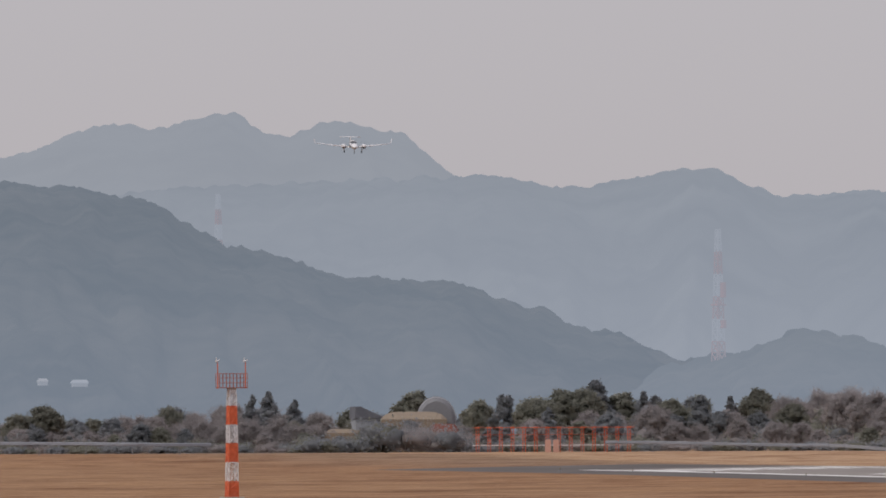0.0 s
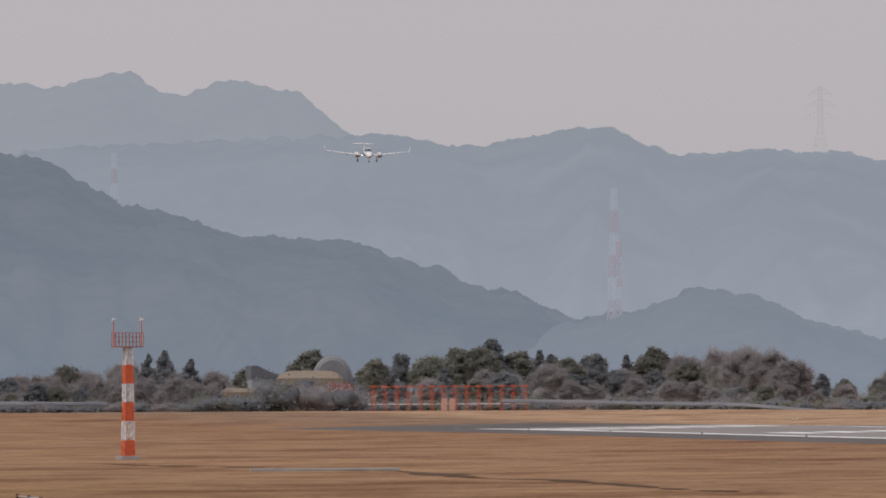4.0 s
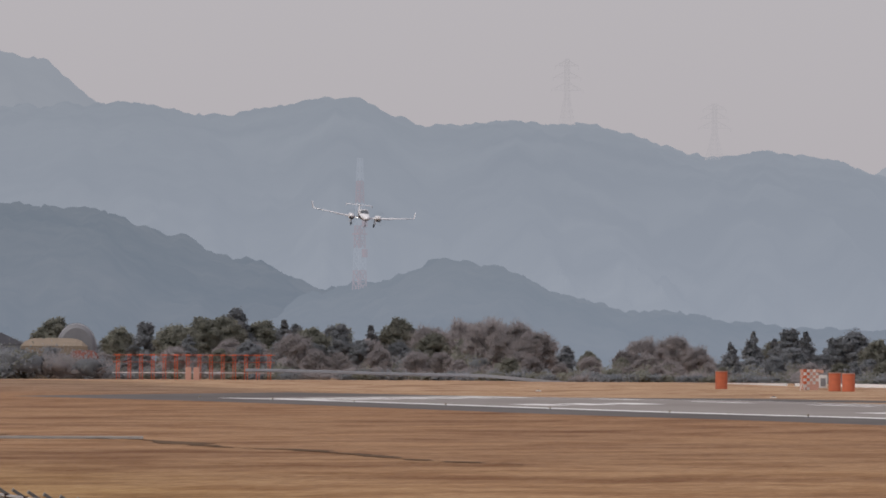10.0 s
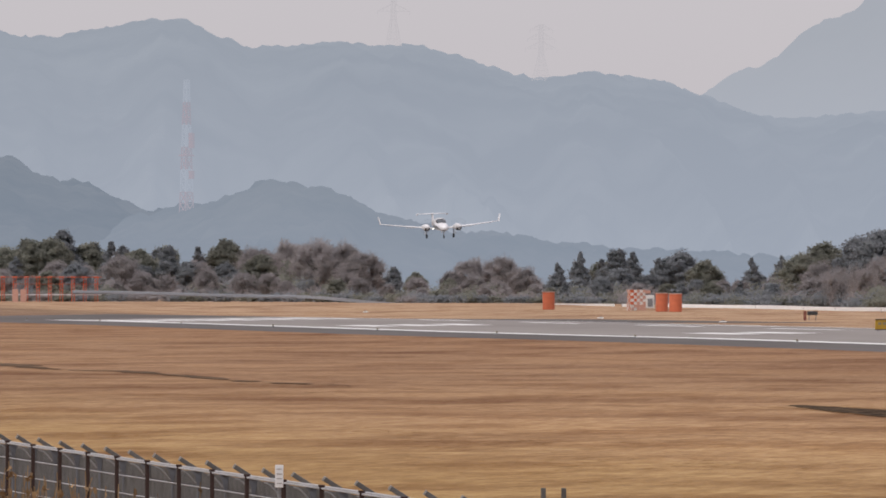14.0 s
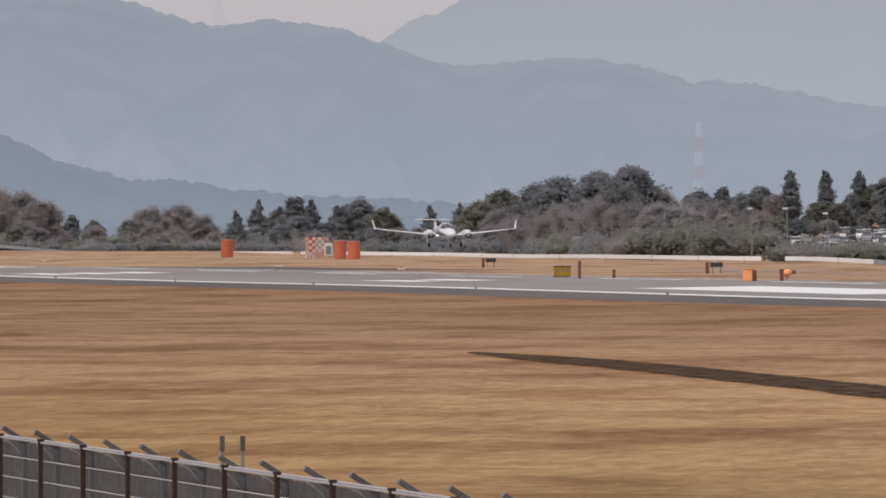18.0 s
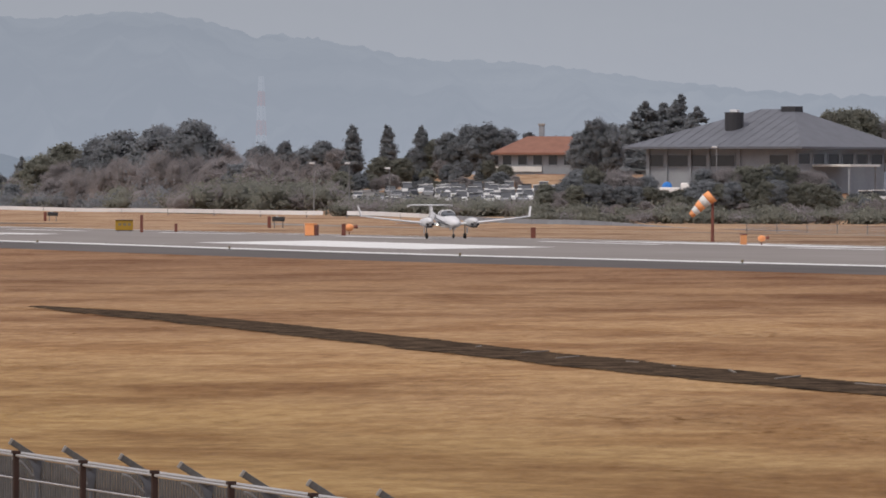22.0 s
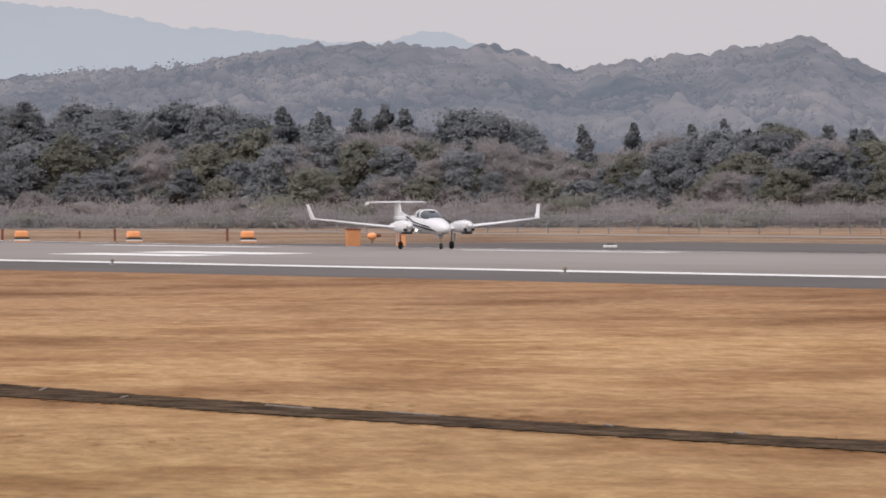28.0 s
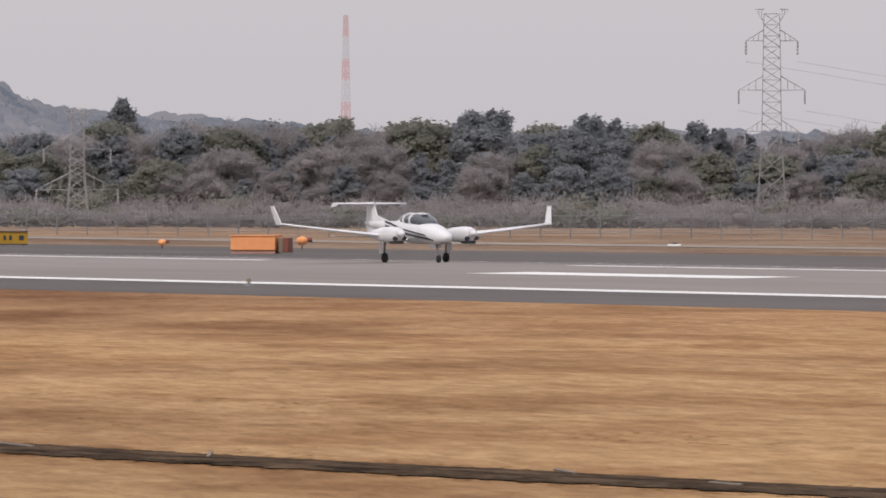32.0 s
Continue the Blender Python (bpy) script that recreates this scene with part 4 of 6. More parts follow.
def plant(kind, b, e, d, rnd, wide=1.0):
    x, y, g, h = sight(b, d, e)
    s = h / 10.0
    spin = rnd.uniform(0, 360)
    w = s * wide * (1.2 if kind == "cypress" else 1.0) * rnd.uniform(0.9, 1.15)
    m = pose(x, y, g, 0, 0, spin) @ Matrix.Diagonal((w, w, s, 1))
    key = (kind, rnd.randint(0, 2))
    if key not in FIRST:
        FIRST[key] = tree_proto(key[0], hash_seed(key))
        FIRST[key].matrix_world = m
    else:
        copy_thing(FIRST[key], m @ Matrix.Diagonal((*[1 / q for q in FIRST[key].scale], 1)))


def hash_seed(key):
    return sum(ord(c) for c in key[0]) * 7 + key[1] * 131


WEST = [(4.35, 0.20, "round"), (4.5, 0.25, "round"), (5.0, 0.2, "bare"), (5.25, 0.24, "round"), (5.4, 0.22, "bare"), (5.75, 0.3, "cedar"), (5.85, 0.32, "cedar"), (6.0, 0.27, "cedar"), (6.15, 0.22, "bare"), (6.35, 0.22, "round"),
        (6.6, 0.24, "pine"), (6.72, 0.325, "round"), (6.86, 0.27, "pine"), (7.1, 0.27, "round"), (7.25, 0.30, "pine"), (7.45, 0.29, "round"), (7.6, 0.33, "round"), (7.72, 0.34, "round"), (7.81, 0.385, "pine"), (7.95, 0.31, "round"),
        (8.08, 0.31, "cedar"), (8.25, 0.27, "round"), (8.4, 0.29, "pine"), (8.6, 0.28, "cedar")]
MIDDLE = [(8.77, 0.33, "round"), (8.95, 0.29, "bare"), (9.15, 0.32, "bare"), (9.3, 0.33, "bare"), (9.45, 0.32, "bare"), (9.58, 0.26, "bare"), (9.78, 0.16, "pine"), (9.9, 0.13, "round"), (10.1, 0.15, "bare"), (10.22, 0.22, "bare"),
          (10.4, 0.24, "bare"), (10.55, 0.17, "bare"), (10.75, 0.18, "cedar"), (10.87, 0.24, "cedar"), (11.0, 0.2, "cedar"), (11.1, 0.26, "pine"), (11.2, 0.24, "cedar"), (11.36, 0.21, "pine"), (11.48, 0.26, "oak"), (11.62, 0.2, "round"),
          (11.9, 0.21, "cedar"), (12.08, 0.22, "cedar"), (12.2, 0.24, "round"), (12.34, 0.30, "round")]
CENTRE = [(12.55, 0.34, "oak"), (12.68, 0.37, "oak"), (12.9, 0.40, "oak"), (13.1, 0.43, "oak"), (13.25, 0.33, "bare"), (13.5, 0.32, "oak"), (13.65, 0.33, "pine"), (13.76, 0.30, "oak"), (13.87, 0.33, "oak"), (13.95, 0.3, "bare"), (14.05, 0.425, "cypress"), (14.26, 0.425, "cypress"),
          (14.46, 0.42, "cypress"), (14.62, 0.38, "oak"), (14.85, 0.44, "oak"), (15.74, 0.5, "cedar"), (14.75, 0.43, "oak"), (14.95, 0.41, "oak"), (15.1, 0.38, "pine"), (15.28, 0.36, "oak"), (15.66, 0.43, "cypress"), (15.8, 0.56, "cedar"), (15.9, 0.55, "cedar"),
          (15.99, 0.60, "cedar"), (16.1, 0.53, "cedar")]
EAST = [(17.72, 0.44, "oak"), (17.84, 0.51, "oak"), (18.0, 0.52, "pine"), (18.3, 0.54, "oak"), (18.55, 0.50, "oak"), (18.86, 0.545, "oak"), (19.1, 0.50, "oak"), (19.25, 0.48, "oak"), (19.5, 0.48, "cedar"),
        (19.7, 0.45, "cedar"), (19.95, 0.47, "cedar"), (20.1, 0.49, "cedar"), (20.22, 0.47, "cedar"), (20.35, 0.33, "bare"), (20.58, 0.47, "oak"), (20.75, 0.46, "oak"), (20.9, 0.40, "oak"), (21.12, 0.28, "bare"), (21.3, 0.37, "cedar"), (21.6, 0.38, "cedar")]
RIGHT = [(21.78, 0.36, "bare"), (21.95, 0.37, "cedar"), (22.15, 0.40, "cedar"), (22.35, 0.36, "pine"), (22.52, 0.38, "round"), (22.7, 0.33, "bare"), (22.92, 0.34, "cedar"), (23.15, 0.30, "cedar"), (23.5, 0.32, "pine"), (23.72, 0.30, "bare"),
         (23.9, 0.40, "round"), (24.2, 0.34, "bare"), (24.45, 0.40, "bare"), (24.7, 0.42, "bare"), (24.95, 0.39, "bare"), (25.2, 0.40, "round"), (25.45, 0.38, "bare"), (25.7, 0.41, "round"), (26.05, 0.45, "pine"), (26.22, 0.46, "pine"), (26.5, 0.36, "round")]
EDGE_R = [(26.77, 0.43, "pine"), (26.92, 0.40, "cypress"), (27.17, 0.38, "round"), (27.4, 0.39, "pine"), (27.6, 0.32, "bare"), (27.85, 0.30, "bare"), (28.1, 0.33, "bare"), (28.35, 0.40, "bare"), (28.6, 0.38, "round"), (28.9, 0.36, "bare"), (29.3, 0.36, "round")]


def wood_distance(b):
    return knots(b, [(9, 2080), (10, 1900), (12.2, 1880), (13.0, 1700), (15.2, 1690), (16.3, 1660), (17.2, 1500), (17.7, 1150), (21, 1130), (23, 1100), (29, 1080)])


def skyline(b):
    return knots(b, [(4.2, 0.2), (5.7, 0.29), (6.2, 0.2), (6.7, 0.28), (7.0, 0.22), (7.8, 0.34), (8.8, 0.3), (9.4, 0.31), (9.75, 0.13), (10.3, 0.2), (10.6, 0.14), (11.1, 0.24), (11.7, 0.16), (12.9, 0.37), (13.3, 0.3), (13.9, 0.25),
                     (14.7, 0.38), (15.5, 0.42), (16, 0.5), (16.4, 0.3), (17.1, 0.44), (18.6, 0.5), (20.2, 0.44), (20.4, 0.32), (20.7, 0.43), (21.1, 0.26), (22.2, 0.41), (23.3, 0.37), (24.6, 0.42), (26.1, 0.45), (27.2, 0.39), (27.9, 0.35), (29.5, 0.38)])


def build_trees():
    rnd = random.Random(5)
    for b, e, kind in WEST + MIDDLE + CENTRE + EAST + RIGHT + EDGE_R:
        plant(kind, b, e * (1.09 if 8.8 < b < 13.4 else 1.03), wood_distance(b) * rnd.uniform(0.985, 1.015), rnd, 1.5 if 15.7 < b < 16.2 else 1.2)
    # ranks of the wood, the back ones high, the front ones low, in patches of leafless and evergreen trees
    b = 4.15
    while b < 29.5:
        right = b > 17.45
        ranks = [(1.03, 0.8, 0.98), (0.985, 0.62, 0.92), (0.95, 0.36, 0.7), (0.915, 0.0, 0.35)] if right else [(1.03, 0.75, 0.98), (0.985, 0.5, 0.85), (0.95, 0.28, 0.6)]
        for d, lo, hi in ranks:
            bb = b + rnd.uniform(-0.07, 0.07)
            if 13.2 < bb < 17.68 - 0.15 * (1 - max(0.0, hi)):
                continue
            d *= wood_distance(bb)
            if 6.0 < bb < 7.05 and d < 1960:
                continue
            bare = (0.3 if right else 0.42) + 0.75 * noise.noise(Vector((bb * 1.7, d * 0.011, 3.0))) + 0.25 * (1 - smooth(bb, 10.0, 10.8)) * smooth(bb, 8.6, 9.0)
            if 12.2 < bb < 13.3 and d < wood_distance(bb):
                bare = 0.9
            kind = "bare" if rnd.random() < bare else rnd.choice(["oak", "oak", "oak", "round", "round", "cedar", "pine"])
            plant(kind, bb, skyline(bb) * rnd.uniform(lo, hi), d, rnd, (1.35 if right else 1.2) + 0.25 * (1 - hi))
        b += 0.18
    b = 14.3
    while b < 17.35:
        plant(rnd.choice(["oak", "oak", "round", "cedar"]), b + rnd.uniform(-0.03, 0.03), skyline(b) * rnd.uniform(0.72, 0.98), rnd.uniform(1690, 1740), rnd, 1.2)
        b += 0.085
    plant("pine", 23.96, 0.54, 1500, rnd, 0.9)                                # lone tall pine on the skyline
    for b, e in ((16.9, 0.535), (16.98, 0.545), (17.1, 0.55), (17.22, 0.5), (17.33, 0.45)):
        plant("round" if b < 17.2 else "bare", b, e, 1600, rnd, 0.9)
    for b, e in ((15.41, 0.40), (15.49, 0.485), (15.58, 0.45), (15.44, 0.3)):
        plant("oak", b, e, 1580, rnd, 0.95)
    for b, e in ((17.44, 0.24), (17.5, 0.30), (17.57, 0.36), (17.62, 0.40), (17.47, 0.12), (17.56, 0.18)):
        plant("round" if e > 0.2 else "bare", b, e, 1390, rnd, 1.0)
    b = 13.95
    while b < 15.02:
        plant(rnd.choice(["round", "bare", "oak"]), b + rnd.uniform(-0.02, 0.02), rnd.uniform(0.09, 0.16), rnd.uniform(1508, 1522), rnd, 1.5)
        b += 0.05
    # trees on the terrace round the car park and before the hall
    b = 13.25
    while b < 15.0:
        plant("bare" if b < 13.95 and rnd.random() < 0.75 else rnd.choice(["oak", "round", "bare", "cedar"]), b + rnd.uniform(-0.03, 0.03), rnd.uniform(0.15, 0.25) if b > 13.9 else rnd.uniform(0.06, 0.26), rnd.uniform(1540, 1580), rnd, 1.35)
        b += 0.065
    b = 15.22
    while b < 17.4:
        top = knots(b, [(15.22, 0.10), (15.5, 0.2), (15.82, 0.16), (15.9, 0.055), (16.06, 0.055), (16.12, 0.215), (16.6, 0.215), (16.83, 0.2), (16.9, 0.12), (17.0, 0.035), (17.32, 0.03), (17.4, 0.16)])
        for d, k in ((1394, 1.0), (1381, 0.55)):
            plant(rnd.choice(["round", "round", "oak", "bare"]), b + rnd.uniform(-0.03, 0.03), top * k * rnd.uniform(0.86, 1.05) - 0.03 * (1 - k), d, rnd, 1.25)
        plant(rnd.choice(["bare", "round", "bare"]), b + rnd.uniform(-0.03, 0.03), rnd.uniform(-0.09, 0.0), 1366, rnd, 1.5)
        b += 0.085


def build_brushwood():
    """Low continuous leafless wood behind the wind mast, and below the evergreens beside the car park."""
    rnd = random.Random(17)
    lists = ([], [])
    for b0, b1, dist, tops in ((4.15, 6.2, 0.955, [(4.15, 0.07), (4.9, 0.09), (5.1, 0.15), (5.9, 0.17), (6.2, 0.09)]), (12.35, 13.95, 0.935, [(12.35, 0.16), (12.8, 0.23), (13.3, 0.26), (13.95, 0.2)])):
        b = b0
        while b < b1:
            x, y, g, h = sight(b + rnd.uniform(-0.02, 0.02), wood_distance(b) * dist + rnd.uniform(-12, 12), knots(b, tops) * rnd.uniform(0.7, 1.08))
            for k in range(6):
                u = (k + 0.7) / 6.2
                q = h * rnd.uniform(0.2, 0.27)
                twig_shell(lists, (x + rnd.uniform(-0.2, 0.2) * h, y + rnd.uniform(-0.2, 0.2) * h, g + u * h - q * 0.4), q, q * 1.1, 620, 0.085 * h, 0.035, rnd, 0.8, 0.36)
            b += 0.05
    tagged(new("brushwood", mesh_of("brushwood", lists, M["twig"])), "grey-brown leafless brushwood below the evergreen trees", "wood", kind="stuff")


def build_undergrowth():
    """Scrub and low leafless wood along the forest edge."""
    rnd = random.Random(11)
    sets = {"leaf_dark": ([], []), "leaf_olive": ([], []), "twig": ([], [])}
    b = 3.6
    while b < 29.6:
        base = wood_distance(b)
        for k in range(4):
            bb = b + rnd.uniform(-0.05, 0.05)
            d = base * ((0.81 + 0.045 * k) if bb > 17.4 else (0.885 + 0.028 * k) if bb > 12.5 else (0.93 + 0.015 * k))
            if bb > 17.4:
                top = -0.17 + 0.045 * k + rnd.uniform(-0.05, 0.06)
            else:
                top = -0.02 + (skyline(bb) + 0.02) * (0.1 + 0.1 * k) * rnd.uniform(0.5, 1.2)
            if 6.05 < bb < 7.0:
                top = min(top, 0.15 * rnd.uniform(0.8, 1.1)) if k > 1 else min(top, 0.07)
            if 6.05 < bb < 7.05:
                d, top = 1932 + 9 * k, (0.05 if bb < 6.5 else (0.15 if bb < 6.8 else 0.095)) * rnd.uniform(0.75, 1.05)
            if 13.0 < bb < 13.95:
                d, top = 1470 + 8 * k, rnd.uniform(0.03, 0.12)
            elif 13.0 < bb < 17.45:
                d, top = 1372 + 6 * k, 0.012 * k * rnd.uniform(0.3, 1.0) - 0.03
                if bb > 15.0 and k < 2:
                    d, top = 1235 + 70 * k, -0.10 + 0.04 * k + rnd.uniform(-0.03, 0.03)
            x, y, g, h = sight(bb, d, top)
            h = max(h, 1.2)
            green = noise.noise(Vector((bb * 2.0, k * 0.4, 8.0))) + rnd.uniform(-0.3, 0.3)
            key = "twig" if green < (0.02 if k > 1 else -0.25) else ("leaf_dark" if rnd.random() < 0.6 else "leaf_olive")
            if 13.0 < bb < 17.45:
                key = rnd.choice(["leaf_olive", "leaf_olive", "twig"])
            elif bb > 17.4:
                key = "twig" if rnd.random() < 0.9 else "leaf_olive"
            if key == "twig":
                twig_shell(sets[key], (x, y, g + h * 0.42), h * 0.5 + 1.5, h * 0.52, 520, 0.16 * h ** 0.5 + 0.35, 0.05, rnd, 0.8, 0.45)
            else:
                crown_shell(sets[key], (x, y, g + h * 0.42), h * 0.5 + 1.5, h * 0.55, 460, 0.05 * h ** 0.6 + 0.09, rnd, 0.9, 0.58, 0.55, 1.08)
        b += 0.085
    words = {"leaf_dark": "dark green scrub along the forest edge", "leaf_olive": "olive green shrubs along the forest edge", "twig": "grey-brown leafless brushwood along the forest edge"}
    for key, lists in sets.items():
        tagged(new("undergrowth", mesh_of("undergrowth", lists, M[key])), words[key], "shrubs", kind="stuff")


# ---- airfield installations ----
def lattice(bm, base, top, w0, w1, n, r, brace=0.7):
    """Four tapering legs with cross bracing between heights base and top."""
    for k in range(n):
        u0, u1 = k / n, (k + 1) / n
        z0, z1 = base + (top - base) * u0, base + (top - base) * u1
        a0, a1 = w0 + (w1 - w0) * u0, w0 + (w1 - w0) * u1
        c0 = [(sx * a0 / 2, sy * a0 / 2, z0) for sx, sy in ((-1, -1), (1, -1), (1, 1), (-1, 1))]
        c1 = [(sx * a1 / 2, sy * a1 / 2, z1) for sx, sy in ((-1, -1), (1, -1), (1, 1), (-1, 1))]
        for i in range(4):
            j = (i + 1) % 4
            rod(bm, c0[i], c1[i], r, r, 5)
            rod(bm, c0[i], c1[j], r * brace, r * brace, 4)
            rod(bm, c0[j], c1[i], r * brace, r * brace, 4)
            rod(bm, c1[i], c1[j], r * brace, r * brace, 4)


def facing(p, turn=0.0):
    """A pose at p whose -y side faces the camera's place."""
    return pose(p[0], p[1], p[2], 0, 0, -math.degrees(math.atan2(p[0], p[1])) + turn)


def build_wind_mast():
    p = ground_hit(5.626, -0.324)
    t = thing("wind_mast", facing(p, 20), "red and white lattice wind mast with two anemometer arms", "mast")
    bm = bmesh.new()
    box(bm, (0, 0, 0.1), (1.4, 1.4, 0.3), None, 0.03)
    part("footing", bm, M["concrete"], t)
    tops = [0.1, 1.35, 2.7, 4.05, 5.35, 6.7, 7.55, 8.0]
    for k, (a, b) in enumerate(zip(tops, tops[1:])):
        bm = bmesh.new()
        wa, wb = (0.74 - 0.04 * k, 0.70 - 0.04 * k) if k < 6 else (0.46, 0.46)
        lattice(bm, a, b, wa, wb, 2, 0.045)
        if k % 2 == 0 and k < 6:
            q = wb / 2 - 0.01
            for sx, sy, wx, wy in ((0, -q, 1.8 * q, 0.03), (0, q, 1.8 * q, 0.03), (-q, 0, 0.03, 1.8 * q), (q, 0, 0.03, 1.8 * q)):
                box(bm, (sx, sy, (a + b) / 2), (wx, wy, b - a - 0.1))
        part("mast_section", bm, M["red"] if k in (0, 2, 4) else M["white"], t, "red panelled section" if k in (0, 2, 4) else "white lattice section")
    bm = bmesh.new()
    box(bm, (0, 0, 8.0), (2.1, 0.8, 0.06))
    for sy in (-0.42, 0.42):
        for k in range(9):
            rod(bm, (-1.05 + 0.2625 * k, sy, 8.0), (-1.05 + 0.2625 * k, sy, 9.0), 0.02, 0.02, 4)
        for z in (8.35, 8.7, 9.0):
            rod(bm, (-1.05, sy, z), (1.05, sy, z), 0.02, 0.02, 4)
    part("platform_rail", bm, M["rustred"], t, "dull red railed platform")
    for sx in (-1.05, 1.05):
        bm = bmesh.new()
        rod(bm, (sx, 0, 7.95), (sx, 0, 9.8), 0.045, 0.035, 7)
        arm = part("arm", bm, M["red"], t)
        bm = bmesh.new()
        rod(bm, (sx - 0.14, 0, 9.85), (sx + 0.16, 0, 10.0), 0.07, 0.03, 7)
        box(bm, (sx - 0.1, 0, 10.0), (0.03, 0.06, 0.3))
        part("anemometer", bm, M["white"], arm, "white propeller anemometer")


def build_localizer():
    d = 1850.0
    w = bearing(7.5425)
    z0, px = EYE[2] - d * math.tan(radians(0.012)), d / 17000.0
    t = thing("localizer_array", facing((w.x * d, w.y * d, z0)), "red localizer antenna array on a row of posts", "antenna array")
    half, top, g = 134 * px, 35 * px, ground_z(w.x * d, w.y * d) - z0
    for z, r, m in ((0.3, 0.10, "white"), (top - 0.1, 0.05, "red"), (top * 0.62, 0.035, "red")):
        bm = bmesh.new()
        rod(bm, (-half - 1.0, 0.3, z), (half + 1.0, 0.3, z), r, r, 6)
        part("cross_beam", bm, M[m], t)
    n = 14
    for k in range(n):
        x = -half + 2 * half * k / (n - 1)
        bm = bmesh.new()
        for dx in (-0.26, 0.26):
            rod(bm, (x + dx, 0, g - 0.3), (x + dx, 0, top - 0.2), 0.06, 0.06, 6)
        for z in (0.4, 1.0, 1.6, 2.2, 2.8):
            rod(bm, (x - 0.26, 0, z), (x + 0.26, 0, z + 0.4), 0.04, 0.04, 4)
        post = part("antenna_post", bm, M["red"], t)
        bm = bmesh.new()
        box(bm, (x, -0.3, top - 0.1), (0.9, 1.6, 0.24), None, 0.04)
        part("antenna_head", bm, M["red"], post)
    for x in (-1.0, 0.55):
        bm = bmesh.new()
        box(bm, (x, -2, g / 2 + 0.45), (1.15, 1.0, 0.9 - g + 0.9), None, 0.05)
        part("cabinet", bm, M["pink"], t, "faded pale pink cabinet")


def build_bank():
    """Mown earth bank, low red wall and a plastic greenhouse behind the runway end."""
    for name, b, e0, e1, w, m, word in (("earth_bank", 6.71, 0.155, 0.202, 0.40, "straw", "straw-coloured mown earth bank behind the runway end"),
                                        ("retaining_wall", 6.89, 0.08, 0.128, 0.18, "redwall", "dull red low wall beside the earth bank"),
                                        ("earth_bank", 6.31, 0.075, 0.10, 0.26, "straw", "small straw-coloured terrace on the slope")):
        d = 1985.0 if m == "straw" else 1968.0
        w = d * math.tan(radians(w))
        x, y, g = sight(b, d)
        z0, z1 = EYE[2] + d * math.tan(radians(e0)) - g, EYE[2] + d * math.tan(radians(e1)) - g
        bm = bmesh.new()
        rings = []
        for k in range(13):
            u = -1 + k / 6
            hh = z0 + (z1 - z0) * (1 - 0.95 * abs(u) ** 6)
            back = 30 if m == "straw" else 1
            rings.append([(u * w / 2, -1.0, -0.5), (u * w / 2, -1.0, z0), (u * w / 2, back * 0.4 - 0.5, hh), (u * w / 2, back, hh), (u * w / 2, back + 1, -0.5)])
        loft(bm, rings)
        ob = part(name, bm, M[m])
        ob.matrix_world = facing((x, y, g))
        tagged(ob, word, "bank" if m == "straw" else "wall")
    d = 2010.0
    x, y, g = sight(6.845, d)
    z0, z1, half = EYE[2] + d * math.tan(radians(0.15)) - g, EYE[2] + d * math.tan(radians(0.29)) - g, d * math.tan(radians(0.118))
    t = thing("greenhouse", facing((x, y, g)), "grey plastic dome greenhouse behind the earth bank", "greenhouse")
    bm = bmesh.new()
    loft(bm, [[(half * math.cos(math.pi * j / 16) * k, dy, z0 + (z1 - z0) * math.sin(math.pi * j / 16) * k) for j in range(17)] + [(-half * k, dy, 0), (half * k, dy, 0)] for dy, k in ((-3, 0.8), (-2.4, 0.95), (0, 1), (6, 1))])
    part("film_cover", bm, M["film"], t, smooth=False)
    for dy in (-2.4, 1, 4):
        bm = bmesh.new()
        loft(bm, [[(half * math.cos(math.pi * j / 16) * k, dy + s, z0 + (z1 - z0) * math.sin(math.pi * j / 16) * k) for k, s in ((1.0, -0.05), (1.01, -0.05), (1.01, 0.05), (1.0, 0.05))] for j in range(17)])
        part("hoop", bm, M["steel"], t)
    x, y, g = sight(6.43, 1995)
    t = thing("shed", facing((x, y, g), 15), "small pale grey shed with a sloping roof among the trees", "shed")
    za, zb = EYE[2] + 1995 * math.tan(radians(0.16)) - g, EYE[2] + 1995 * math.tan(radians(0.232)) - g
    bm = bmesh.new()
    box(bm, (0, 0, za / 2), (5.6, 4, za), None)
    part("wall", bm, M["wall"], t)
    bm = bmesh.new()
    loft(bm, [[(-3.1, dy, za), (-3.0, dy, zb), (-1.8, dy, zb), (3.2, dy, za + 0.2), (3.2, dy, za)] for dy in (-2.3, 2.3)])
    part("roof", bm, M["slate"], t, "grey sloping roof")


def drum(bm, c, r, z0, z1, seg=18):
    prof = [(r * 0.96, z0), (r, z0 + 0.05), (r, z1 - 0.08), (r * 1.04, z1 - 0.06), (r * 1.04, z1), (r * 0.9, z1 + 0.03)]
    loft(bm, [[(c[0] + q * math.cos(2 * math.pi * k / seg), c[1] + q * math.sin(2 * math.pi * k / seg), z) for k in range(seg)] for q, z in prof])


